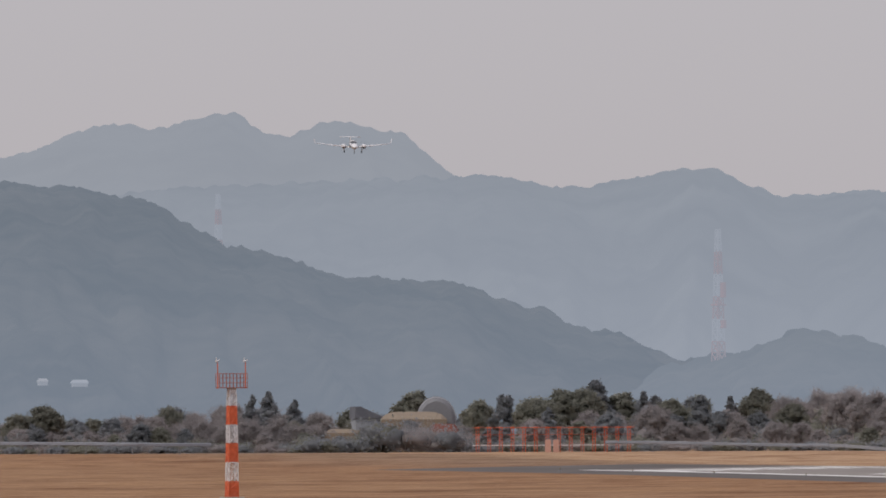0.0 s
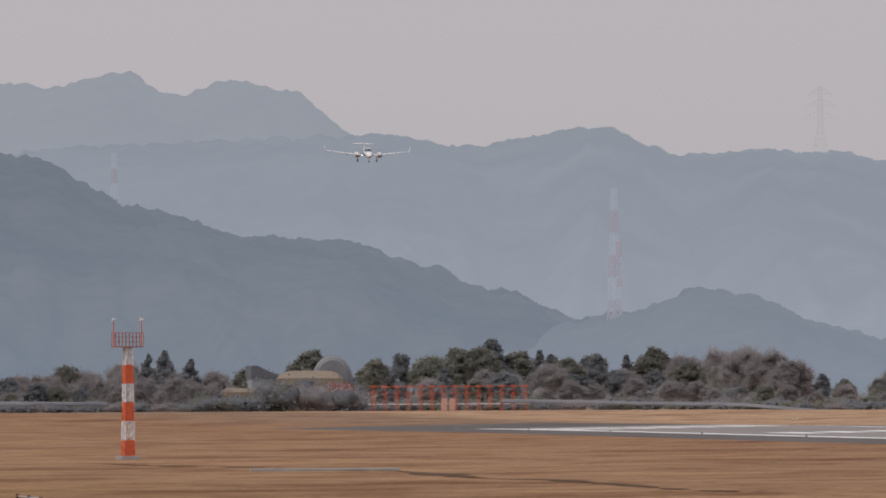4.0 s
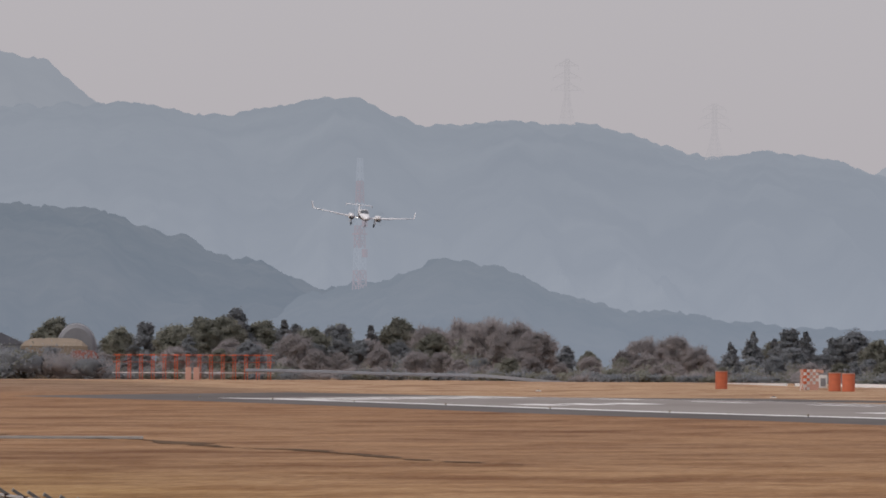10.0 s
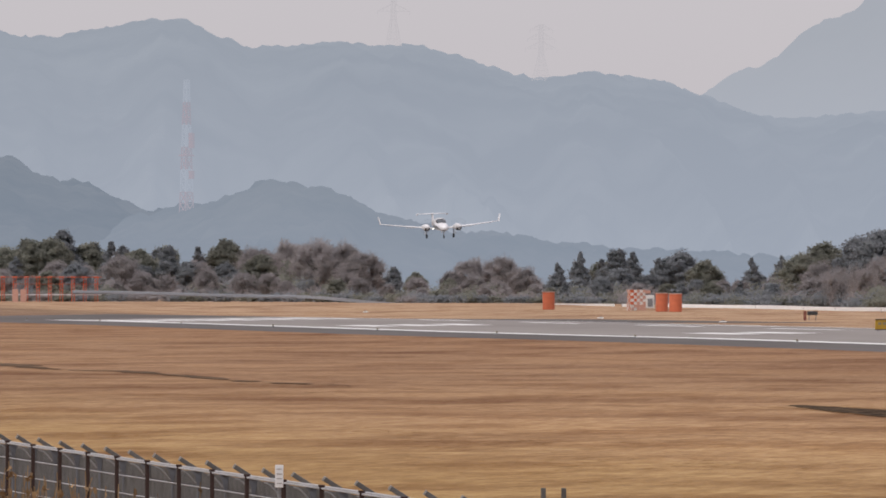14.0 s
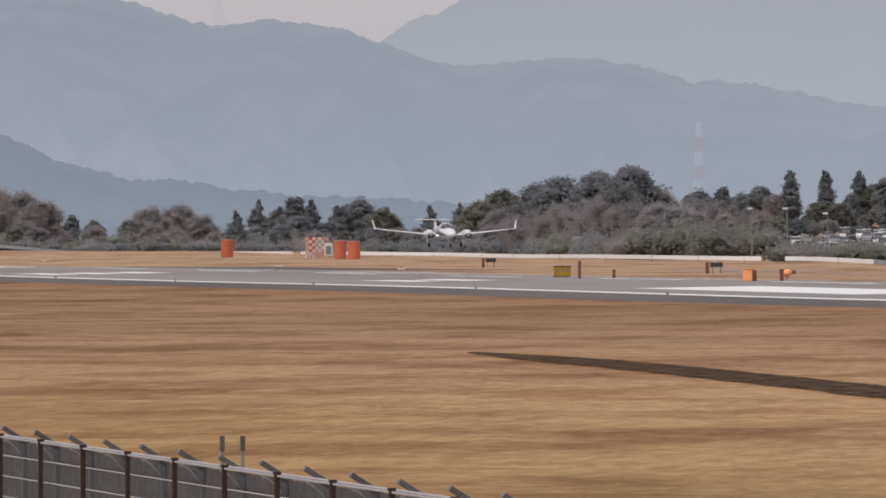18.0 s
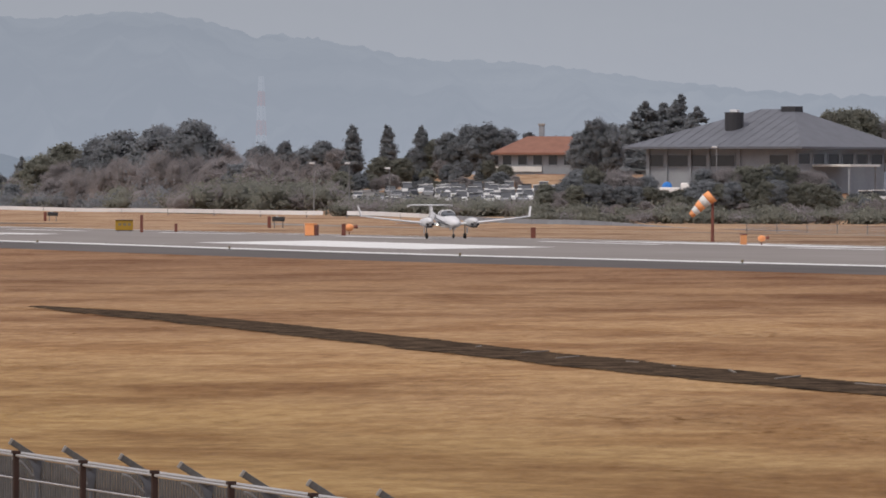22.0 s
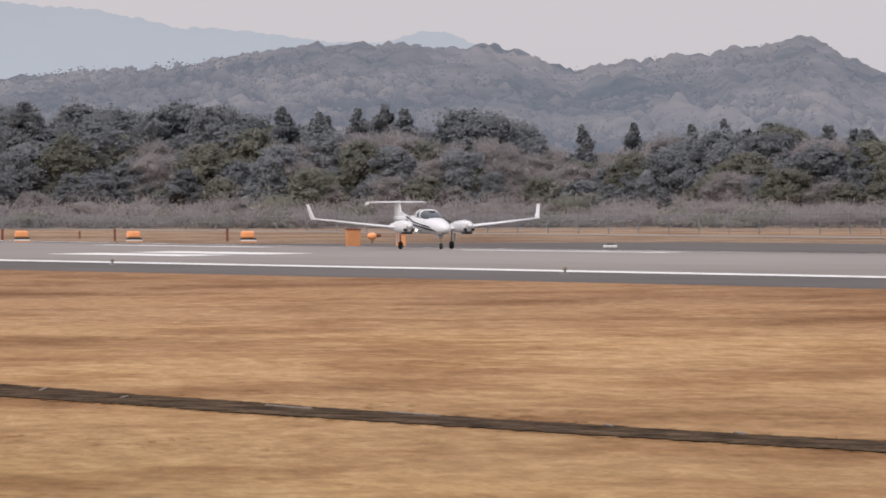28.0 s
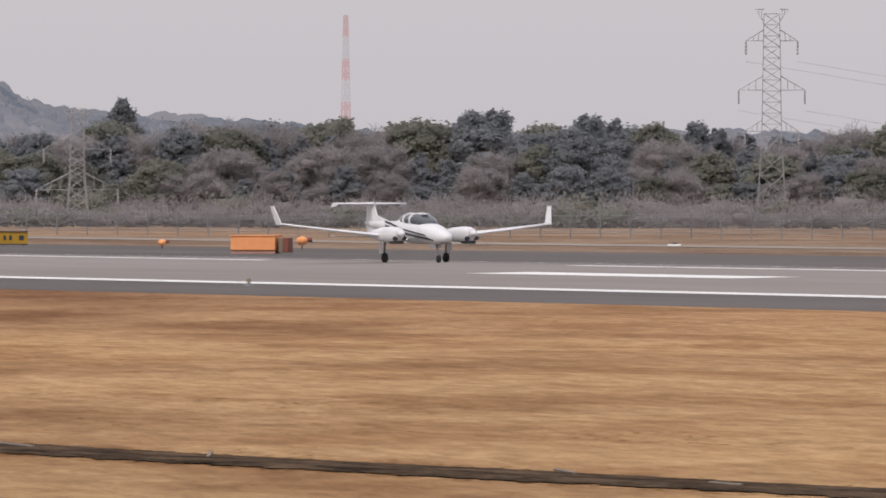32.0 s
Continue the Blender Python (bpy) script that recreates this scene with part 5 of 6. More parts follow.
def build_marker_drums():
    first = None
    for b, e, up, w in ((10.690, -0.087, 0.106, 0.96), (11.365, -0.098, 0.110, 0.98), (11.447, -0.100, 0.109, 1.02)):
        p = ground_hit(b, e)
        d = math.hypot(p.x, p.y)
        h, r = d * math.tan(radians(up)), 0.0375 * d * math.tan(radians(1)) * w
        t = thing("marker_drum", facing(p), "tall orange drum with a pale lid beside the perimeter rail", "drum", "orange drums")
        bm = bmesh.new()
        drum(bm, (0, 0), r, 0, h - 0.12)
        for k in range(1, 4):
            loft(bm, [[(q * math.cos(2 * math.pi * j / 18), q * math.sin(2 * math.pi * j / 18), h * k / 4 + dz) for j in range(18)] for q, dz in ((r, -0.05), (r * 1.035, 0), (r, 0.05))])
        part("shell", bm, M["drum"], t, smooth=False)
        bm = bmesh.new()
        drum(bm, (0, 0), r * 1.02, h - 0.12, h)
        part("lid", bm, M["pink"], t, "faded pale lid")


def build_chequered_shelter():
    p = ground_hit(11.225, -0.092)
    d = math.hypot(p.x, p.y)
    px = d / 17000.0
    t = thing("equipment_shelter", facing(p, 14), "orange and white chequered equipment shelter with a grey annex", "shelter")
    w, h = 27 * px, 37 * px
    bm = bmesh.new()
    box(bm, (0, w / 2, h / 2), (w - 0.1, w - 0.1, h - 0.05))
    part("body", bm, M["line"], t)
    n, m = 5, 7
    for i in range(n):
        for j in range(m):
            if (i + j) % 2 == 0 or (i > 1 and j < 2):
                for face in (0, 1):
                    bm = bmesh.new()
                    if face == 0:
                        box(bm, (-w / 2 + w * (i + 0.5) / n, 0, h * (j + 0.5) / m), (w / n * 0.98, 0.08, h / m * 0.98), None)
                    else:
                        box(bm, (-w / 2, w * (i + 0.5) / n, h * (j + 0.5) / m), (0.08, w / n * 0.98, h / m * 0.98), None)
                    part("panel", bm, M["drum"] if i < 2 and j > 1 else M["pink"], t)
    bm = bmesh.new()
    box(bm, (w * 0.78, w * 0.3, h * 0.42), (w * 0.6, w * 0.6, h * 0.62), None, 0.05)
    ann = part("annex", bm, M["line"], t, "pale grey annex")
    bm = bmesh.new()
    box(bm, (w * 0.8, -0.03, h * 0.38), (w * 0.34, 0.05, h * 0.38), None)
    part("panel_door", bm, M["steel"], ann)
    bm = bmesh.new()
    box(bm, (w * 0.62, w * 0.4, h * 0.88), (w * 0.5, w * 0.5, h * 0.16), None, 0.05)
    part("roof_unit", bm, M["pink"], t)
    bm = bmesh.new()
    for sx in (-0.4, 0.4):
        rod(bm, (-w * 0.62 + sx, -0.3, 0), (-w * 0.62 + sx * 0.2, -0.3, 1.0), 0.06, 0.05, 6)
    part("marker_stand", bm, M["line"], t)


def build_perimeter_rail():
    """Rail along the far perimeter road: white and grey beam lengths on short posts."""
    runs = [(7.85, 8.9, "rail"), (8.9, 10.6, "rail"), (10.72, 11.08, "railw"), (11.13, 11.3, "railw"), (11.36, 12.4, "railw"), (12.4, 13.87, "railw"), (14.02, 14.55, "railw"), (14.55, 15.6, "rail"), (15.6, 16.9, "rail"), (4.2, 5.5, "rail")]
    line = [(4.2, 0.0), (5.5, -0.012), (7.8, -0.005), (9.146, -0.03), (9.917, -0.081), (11.3, -0.085), (11.84, -0.092), (12.57, -0.107), (14.0, -0.125), (15.26, -0.178), (16.3, -0.235), (17.2, -0.262)]
    for b0, b1, m in runs:
        t = thing("guard_rail", Matrix(), "white metal guard rail on short posts along the perimeter road" if m == "railw" else "blue-grey metal guard rail on short posts along the perimeter road", "guard rail", "perimeter rail")
        n = max(2, int((b1 - b0) / 0.09))
        pts = []
        for k in range(n + 1):
            b = b0 + (b1 - b0) * k / n
            e = knots(b, line)
            d = knots(b, [(5, 1700), (7.8, 1850), (9.2, 1850), (10, 1750), (11.5, 1560), (14, 1330), (15.3, 1210), (17.2, 1080)])
            w = bearing(b)
            x, y = w.x * d, w.y * d
            pts.append((Vector((x, y, EYE[2] + d * math.tan(radians(e)))), Vector((x, y, ground_z(x, y)))))
        bm = bmesh.new()
        prof = ((0.06, 0.34), (0.16, 0.46), (0.10, 0.60), (0.16, 0.74), (0.04, 0.93), (-0.06, 0.93), (-0.06, 0.34))      # pressed beam, its folds towards the airfield
        loft(bm, [[q + Vector((u * 0.7, -u * 0.7, z)) for u, z in prof] for q, _ in pts])
        part("beam", bm, M[m], t)
        for k, (a, g) in enumerate(pts):
            if k % 3 == 0:
                bm = bmesh.new()
                rod(bm, (g.x, g.y + 0.15, min(g.z, a.z) - 0.2), (g.x, g.y + 0.15, a.z + 0.9), 0.09, 0.09, 6)
                part("post", bm, M["steel"], t)


def build_approach_units():
    """Dark glide path lamp units on a red stand."""
    for b, e in ((12.247, -0.150), (13.589, -0.188)):
        p = ground_hit(b, e)
        t = thing("glide_path_light", facing(p, 8), "dark lamp unit on legs with a red stand", "airfield light", "glide path lights")
        bm = bmesh.new()
        box(bm, (0.35, 0, 0.95), (1.25, 0.9, 0.5), None, 0.06)
        body = part("lamp_box", bm, M["dark"], t)
        bm = bmesh.new()
        box(bm, (0.35, -0.47, 0.95), (0.9, 0.04, 0.25), None)
        part("lens", bm, M["window"], body)
        bm = bmesh.new()
        box(bm, (0.2, -0.1, 1.22), (0.3, 0.3, 0.08), None)
        part("cap", bm, M["line"], body)
        for sx in (-0.1, 0.8):
            bm = bmesh.new()
            rod(bm, (sx, 0, -0.1), (sx, 0, 0.8), 0.05, 0.05, 6)
            part("leg", bm, M["steel"], t)
        bm = bmesh.new()
        box(bm, (-0.62, 0.1, 0.6), (0.34, 0.4, 1.25), None, 0.04)
        part("stand", bm, M["redwall"], t)


def build_boxes():
    # guidance signs
    for b, e, w, h, word in ((12.690, -0.212, 31, 21, "dull yellow guidance sign box in dry grass"), (23.340, -0.359, 51, 26, "yellow guidance sign with black characters and dark edges")):
        p = ground_hit(b, e)
        px = math.hypot(p.x, p.y) / 17000.0
        w, h = w * px, h * px
        t = thing("guidance_sign", facing(p, 6), word, "sign", "yellow guidance signs")
        bm = bmesh.new()
        box(bm, (0, 0.15, h * 0.55), (w, 0.3, h * 0.9), None, 0.03)
        part("face", bm, M["yellow"], t)
        for z in (h * 0.12, h * 0.985):
            bm = bmesh.new()
            box(bm, (0, 0.13, z), (w * 1.01, 0.38, h * 0.06), None)
            part("edge_strip", bm, M["dark"], t)
        for sx in (-0.35, 0.35):
            bm = bmesh.new()
            rod(bm, (sx * w, 0.15, -0.1), (sx * w, 0.15, h * 0.2), 0.05, 0.05, 6)
            part("leg", bm, M["steel"], t)
        if w > 1.5 and b > 20:
            for x, ww in ((-0.30, 0.09), (-0.1, 0.09), (0.28, 0.16)):
                bm = bmesh.new()
                box(bm, (x * w, -0.012, h * 0.56), (ww * w, 0.02, h * 0.32), None)
                part("character_bar", bm, M["dark"], t, "dark unreadable character")
        else:
            for x in (-0.26, 0.02, 0.28):
                bm = bmesh.new()
                box(bm, (x * w, -0.012, h * 0.62), (0.18 * w, 0.02, h * 0.22), None)
                part("character_bar", bm, M["dull"], t, "faded unreadable character")
    # orange cabinet beside the runway
    p = ground_hit(13.793, -0.233)
    px = math.hypot(p.x, p.y) / 17000.0
    t = thing("cabinet", facing(p, -12), "bright orange metal cabinet beside the runway", "cabinet", "orange cabinets")
    bm = bmesh.new()
    box(bm, (0, 0.6, 10.5 * px), (17 * px, 1.2, 21 * px), None, 0.05)
    body = part("body", bm, M["orange"], t)
    # brown strip puts the cabinet's shaded right side into colour
    bm = bmesh.new()
    box(bm, (10 * px, 0.6, 9.5 * px), (3 * px, 1.1, 19 * px), None, 0.03)
    part("side_panel", bm, M["redwall"], t, "shaded side coloured brown")
    bm = bmesh.new()
    box(bm, (0, 0.6, 21.3 * px), (18 * px, 1.3, 1.2 * px), None)
    part("lid", bm, M["orange"], body)
    # large orange container with annex
    p = ground_hit(24.766, -0.405)
    px = math.hypot(p.x, p.y) / 17000.0
    t = thing("equipment_container", facing(p, -9), "large bright orange equipment container, end panels coloured brown as its shaded side", "container")
    bm = bmesh.new()
    box(bm, (0, 1.3, 19 * px), (80 * px, 2.6, 26 * px), None, 0.05)
    part("body", bm, M["orange"], t)
    bm = bmesh.new()
    box(bm, (0, 1.3, 32.5 * px), (82 * px, 2.7, 1.5 * px), None)
    part("roof", bm, M["orange"], t)
    bm = bmesh.new()
    box(bm, (0, 1.3, 3 * px), (78 * px, 2.4, 5 * px), None)
    part("plinth", bm, M["pink"], t, "pale plinth")
    # brown panels stand for the container's right side, which lies in shade
    for x, m, w in ((49, "straw", 8), (58, "redwall", 10)):
        bm = bmesh.new()
        box(bm, (x * px, 1.0, 15.5 * px), (w * px, 1.6, 26 * px), None, 0.03)
        part("end_panel", bm, M[m], t)
    # round markers
    for b, e, r in ((24.226, -0.375, 6.5), (25.06, -0.375, 9.5), (17.0 - 0.51, -0.285, 7), (20.03, -0.33, 8), (13.99 + 0.04, -0.228, 8)):
        p = ground_hit(b, e)
        px = math.hypot(p.x, p.y) / 17000.0
        t = thing("marker_lamp", facing(p), "round orange-red marker lamp on a short stake", "airfield light", "round marker lamps")
        bm = bmesh.new()
        bmesh.ops.create_icosphere(bm, subdivisions=2, radius=r * px)
        for v in bm.verts:
            v.co = Vector((v.co.x * 1.1, v.co.y, v.co.z * 0.85 + (r + 5) * px))
        part("globe", bm, M["orange"], t, smooth=True)
        bm = bmesh.new()
        rod(bm, (0, 0, -0.1), (0, 0, 6 * px), 0.05, 0.04, 6)
        part("stake", bm, M["redwall"], t)
        bm = bmesh.new()
        rod(bm, (r * px, 0, (r + 6) * px), (r * px * 1.9, 0, (r + 7) * px), r * px * 0.3, r * px * 0.5, 8)
        part("visor", bm, M["redwall"], t)
    # small cabinets and posts along the far edge
    for b, e, w, h, m in ((12.795, -0.215, 5, 30, "redwall"), (13.0, -0.212, 5, 14, "redwall"), (14.0, -0.232, 7, 20, "redwall"), (16.385, -0.282, 11, 18, "tan"), (19.92, -0.345, 24, 30, "tan"), (20.205, -0.345, 16, 31, "orange"),
                          (15.13, -0.245, 8, 18, "redwall"), (17.83, -0.30, 4, 18, "redwall"), (18.5, -0.31, 4, 20, "redwall"), (19.17, -0.315, 4, 22, "redwall"), (18.29, -0.295, 3, 12, "redwall")):
        p = ground_hit(b, e)
        px = math.hypot(p.x, p.y) / 17000.0
        t = thing("marker_post" if w < 10 else "junction_box", facing(p, 10), "rust-red marker post in dry grass" if w < 10 else ("pale orange junction box in dry grass" if m == "tan" else "orange junction box in dry grass"),
                  "post" if w < 10 else "cabinet", "marker posts" if w < 10 else "junction boxes")
        bm = bmesh.new()
        box(bm, (0, 0.2, h * px / 2 - 0.05), (w * px, max(0.12, w * px * 0.7), h * px + 0.1), None, 0.02)
        part("body", bm, M[m], t)
        bm = bmesh.new()
        box(bm, (0, 0.2, h * px), (w * px * 1.12, max(0.14, w * px * 0.8), 0.08), None, 0.02)
        part("cap", bm, M["redwall"] if m != "orange" else M["orange"], t)
    # barrel lamps with striped feet
    for b, e in ((17.943, -0.318), (18.61, -0.322), (19.29, -0.325)):
        p = ground_hit(b, e)
        px = math.hypot(p.x, p.y) / 17000.0
        t = thing("flasher_unit", facing(p, 5), "orange flashing light unit with white striped foot", "airfield light", "orange flasher units")
        bm = bmesh.new()
        box(bm, (0, 0.3, 15 * px), (23 * px, 0.8, 12 * px), None, 0.1)
        part("housing", bm, M["orange"], t)
        for z, m in ((2, "tan"), (4.5, "line"), (7.5, "dark")):
            bm = bmesh.new()
            box(bm, (1.5 * px, 0.3, z * px), (26 * px, 0.9, 2.6 * px), None)
            part("foot_band", bm, M[m], t)


def build_edge_lights():
    first = None
    for k in range(-4, 12):
        y = 444.0 + 61.0 * k
        x = MID - HALF - 1.6
        m = pose(x, y, ground_z(x, y))
        if first:
            copy_thing(first, m)
            continue
        first = thing("edge_light", m, "small elevated runway edge light", "airfield light", "runway edge lights")
        bm = bmesh.new()
        rod(bm, (0, 0, 0), (0, 0, 0.05), 0.2, 0.18, 10)
        rod(bm, (0, 0, 0.05), (0, 0, 0.14), 0.05, 0.05, 8)
        part("stem", bm, M["steel"], first)
        bm = bmesh.new()
        rod(bm, (0, 0, 0.14), (0, 0, 0.27), 0.10, 0.07, 10)
        part("lens", bm, M["dull"], first)
    # low inset boxes on the far side
    first = None
    for b, e in ((11.0, -0.14), (11.73, -0.162), (21.45, -0.36), (9.6, -0.105), (29.0 - 1.72, -0.36)):
        p = ground_hit(b, e)
        m = facing(p)
        if first:
            copy_thing(first, m)
            continue
        first = thing("manhole_cover", m, "low pale concrete light base in the grass", "light base", "light bases")
        bm = bmesh.new()
        box(bm, (0, 0, 0.08), (0.85, 0.8, 0.16), None, 0.05)
        part("base", bm, M["line"], first)
        bm = bmesh.new()
        box(bm, (0, -0.1, 0.2), (0.4, 0.35, 0.12), None, 0.04)
        part("fitting", bm, M["dark"], first)


def build_windsock():
    p = ground_hit(16.197, -0.266)
    d = math.hypot(p.x, p.y)
    top = d * math.tan(radians(0.272))
    t = thing("windsock", facing(p), "orange and white windsock hanging from a red pole", "windsock")
    bm = bmesh.new()
    rod(bm, (0, 0, -0.1), (0, 0, top), 0.14, 0.10, 8)
    part("pole", bm, M["redwall"], t)
    bm = bmesh.new()
    for k in range(12):
        a, c = 2 * math.pi * k / 12, 2 * math.pi * (k + 1) / 12
        rod(bm, (0.45 * math.cos(a) - 0.1, 0.45 * math.sin(a), top), (0.45 * math.cos(c) - 0.1, 0.45 * math.sin(c), top), 0.03, 0.03, 5)
    part("hoop", bm, M["steel"], t)
    path = [(0.0, 0.05, 0.55), (-0.45, -0.25, 0.52), (-0.85, -0.62, 0.45), (-1.2, -1.0, 0.37), (-1.5, -1.32, 0.30), (-1.75, -1.55, 0.22)]
    for k in range(5):
        bm = bmesh.new()
        rings = []
        for x, z, r in (path[k], path[k + 1]):
            q = Vector((-0.75, 0, -0.66)).to_track_quat("Z", "Y").to_matrix()
            rings.append([Vector((x, 0, top + z)) + q @ Vector((r * math.cos(2 * math.pi * j / 14), r * math.sin(2 * math.pi * j / 14), 0)) for j in range(14)])
        loft(bm, rings)
        part("sock_band", bm, M["orange"] if k % 2 == 0 else M["line"], t, "orange cloth band" if k % 2 == 0 else "white cloth band", smooth=True)


def build_ditch():
    """Drain with concrete edging running beside the runway through the grass."""
    course = ditch_course
    n = 1400
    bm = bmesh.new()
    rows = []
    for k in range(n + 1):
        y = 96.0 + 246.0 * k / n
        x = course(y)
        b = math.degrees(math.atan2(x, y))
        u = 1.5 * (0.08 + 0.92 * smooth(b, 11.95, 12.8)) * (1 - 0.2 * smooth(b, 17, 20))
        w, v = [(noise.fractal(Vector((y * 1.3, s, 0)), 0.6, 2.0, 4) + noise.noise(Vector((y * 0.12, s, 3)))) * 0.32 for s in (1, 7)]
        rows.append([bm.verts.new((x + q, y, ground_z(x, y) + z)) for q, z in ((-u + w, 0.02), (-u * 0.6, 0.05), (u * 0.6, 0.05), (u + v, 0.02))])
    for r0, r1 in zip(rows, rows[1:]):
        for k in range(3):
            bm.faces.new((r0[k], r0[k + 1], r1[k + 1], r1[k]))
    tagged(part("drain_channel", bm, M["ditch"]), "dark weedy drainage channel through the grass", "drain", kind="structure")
    # edging slabs
    rnd = random.Random(3)
    cs = thing("drain_edging", Matrix(), "broken grey concrete edging slabs along the drain", "edging")
    for k in range(20):
        y = 106.0 + 7.4 * k + rnd.uniform(-2, 2)
        bm = bmesh.new()
        box(bm, (0, 0, 0.04), (0.06, rnd.uniform(1.0, 3.5), 0.035), None, 0.012)
        ob = part("slab", bm, M["slabs"], cs)
        ob.matrix_world = pose(course(y) + rnd.uniform(-0.2, 0.9), y, ground_z(course(y), y) + 0.02, 0, 0, -16 + rnd.uniform(-14, 14))
    # older dark bare strip farther out
    bm = bmesh.new()
    far = [(5.2, -0.345), (6.1, -0.37), (7.1, -0.40), (7.94, -0.455), (9.3, -0.536), (9.6, -0.55)]
    rows = []
    for k in range(240):
        b = 5.2 + 4.4 * k / 239
        p = ground_hit(b, knots(b, far))
        w = noise.noise(Vector((b * 4.0, 5, 0))) * 1.0
        u = (0.25 + noise.fractal(Vector((b * 5.3, 9, 0)), 0.8, 2.0, 3)) * 2.0 * smooth(b, 5.2, 5.8) * (1 - smooth(b, 9.0, 9.6))
        rows.append([bm.verts.new((p.x + x + w, p.y, ground_z(p.x, p.y) + 0.03)) for x in (-max(0.03, u), max(0.03, u))])
    for r0, r1 in zip(rows, rows[1:]):
        bm.faces.new((r0[0], r0[1], r1[1], r1[0]))
    tagged(part("drain_channel", bm, M["bare_earth"]), "dark weedy strip of bare earth in the grass", "drain", kind="structure")
    p = ground_hit(6.797, -0.398)
    ob = part("concrete_slab", slab_bm(9.0, 1.4, 0.16), M["concrete"])
    ob.matrix_world = facing(p, 4)
    tagged(ob, "pale concrete slab lying in the grass", "slab")


def slab_bm(w, l, h):
    bm = bmesh.new()
    box(bm, (0, 0, h / 2), (w, l, h), None, 0.02)
    return bm


# ---- near fence ----
FENCE_X, REAR_X = 12.9, 16.1


def fence_top(y):
    return 3.1 - 12.9 / (6.75 + 0.0172 * y)


def rear_top(y):
    return 3.1 - 16.1 / (6.75 + 0.0138 * y)


def build_near_fence():
    posts = [84.45 - 2.0 * k for k in range(-32, 34)]
    t = thing("security_fence", Matrix(), "rust-brown post fence with wires, mesh and slanted barbed wire arms", "fence")
    for k, y in enumerate(posts):
        g, top = ground_z(FENCE_X, y), fence_top(y)
        bm = bmesh.new()
        box(bm, (0, 0, (top - g) / 2 - 0.1), (0.036, 0.045, top - g + 0.2), None, 0.006)
        ob = part("post", bm, M["rust"], t)
        ob.location = (FENCE_X, y, g)
        bm = bmesh.new()
        box(bm, (0, 0, 0), (0.05, 0.055, 0.02))
        cap = part("cap", bm, M["rust"], ob)
        cap.location = (0, 0, top - g + 0.01)
    # second fence a few steps behind: steel posts with slanted arms, curved braces and close mesh
    xb = REAR_X
    rear = [105.2 - 2.0 * k for k in range(-22, 40)]
    for k, y in enumerate(rear):
        g, zb = ground_z(xb, y), rear_top(y) + 0.02
        bm = bmesh.new()
        a, c = Vector((0.13, -0.02, -0.06)), Vector((-0.09, 0.02, 0.085))
        q = (c - a).normalized().to_track_quat("Z", "Y").to_matrix().to_4x4()
        box(bm, (0, 0, 0), (0.036, 0.05, (c - a).length), Matrix.Translation((a + c) / 2) @ q, 0.006)
        ob = part("arm", bm, M["fencesteel"], t, "slanted galvanised arm")
        ob.location = (xb, y, zb)
        bm = bmesh.new()
        box(bm, (0, 0, 0), (0.040, 0.054, 0.022), Matrix.Translation(c) @ q, 0.004)
        part("end_cap", bm, M["concrete"], ob, "pale end cap")
        bm = bmesh.new()
        rod(bm, (0, 0, g - 0.1), (0, 0, zb - 0.2), 0.014, 0.014, 6)
        ps = part("rear_post", bm, M["slate"], t, "thin galvanised post")
        ps.location = (xb + 0.12, y, 0)
        bm = bmesh.new()
        loft(bm, [[(0.12 + s * hw * 0.75, dy, zb + z) for s, dy in ((-1, -0.012), (1, -0.012), (1, 0.012), (-1, 0.012))] for z, hw in ((-0.05, 0.115), (-0.09, 0.07), (-0.14, 0.04), (-0.24, 0.022))])
        gs = part("gusset", bm, M["slate"], t, "grey flared gusset under the arm")
        gs.location = (xb, y, 0)
        for s in (-1,):
            bm = bmesh.new()
            rings = []
            for j in range(7):
                u = j / 6
                slope = math.atan2(0.14 * math.pi * 0.5 * math.cos(math.pi * 0.5 * u), 0.17)
                p = Vector((0.08 + 0.17 * s * u, -0.03, zb - 0.19 + 0.14 * math.sin(math.pi * 0.5 * u)))
                rings.append([p + Vector((-s * math.sin(slope) * 0.011 * math.cos(q * 1.0472), 0.011 * math.sin(q * 1.0472), math.cos(slope) * 0.011 * math.cos(q * 1.0472))) for q in range(6)])
            loft(bm, rings)
            br = part("brace", bm, M["steel"], t, "curved galvanised brace")
            br.location = (xb, y, 0)
    for dx, dz, r in ((0.0, -0.01, 0.009), (0.25, -0.03, 0.006), (0.5, -0.06, 0.006)):
        bm = bmesh.new()
        loft(bm, [[(FENCE_X + dx + r * math.cos(q * math.pi / 3), y, fence_top(y) + dz + r * math.sin(q * math.pi / 3)) for q in range(6)] for y in posts])
        part("top_rail", bm, M["brightwire"], t)
    for k in range(6):
        bm = bmesh.new()
        loft(bm, [[(FENCE_X + 0.02 + 0.006 * math.cos(q * math.pi / 2), y, fence_top(y) - 0.16 - 0.17 * k + 0.006 * math.sin(q * math.pi / 2)) for q in range(4)] for y in posts])
        part("wire", bm, M["brightwire"], t)
    for k, (a, c) in enumerate(zip(rear, rear[1:])):
        bm = bmesh.new()
        g = max(ground_z(xb, a), ground_z(xb, c))
        top = rear_top((a + c) / 2) - 0.05
        n = 22
        for j in range(n):
            y = a + (c - a) * (j + 0.5) / n
            box(bm, (xb + 0.16, y, (g + top) / 2), (0.012, 0.034, top - g))
        part("mesh_panel", bm, M["mesh"], t, "dark close-woven mesh panel")
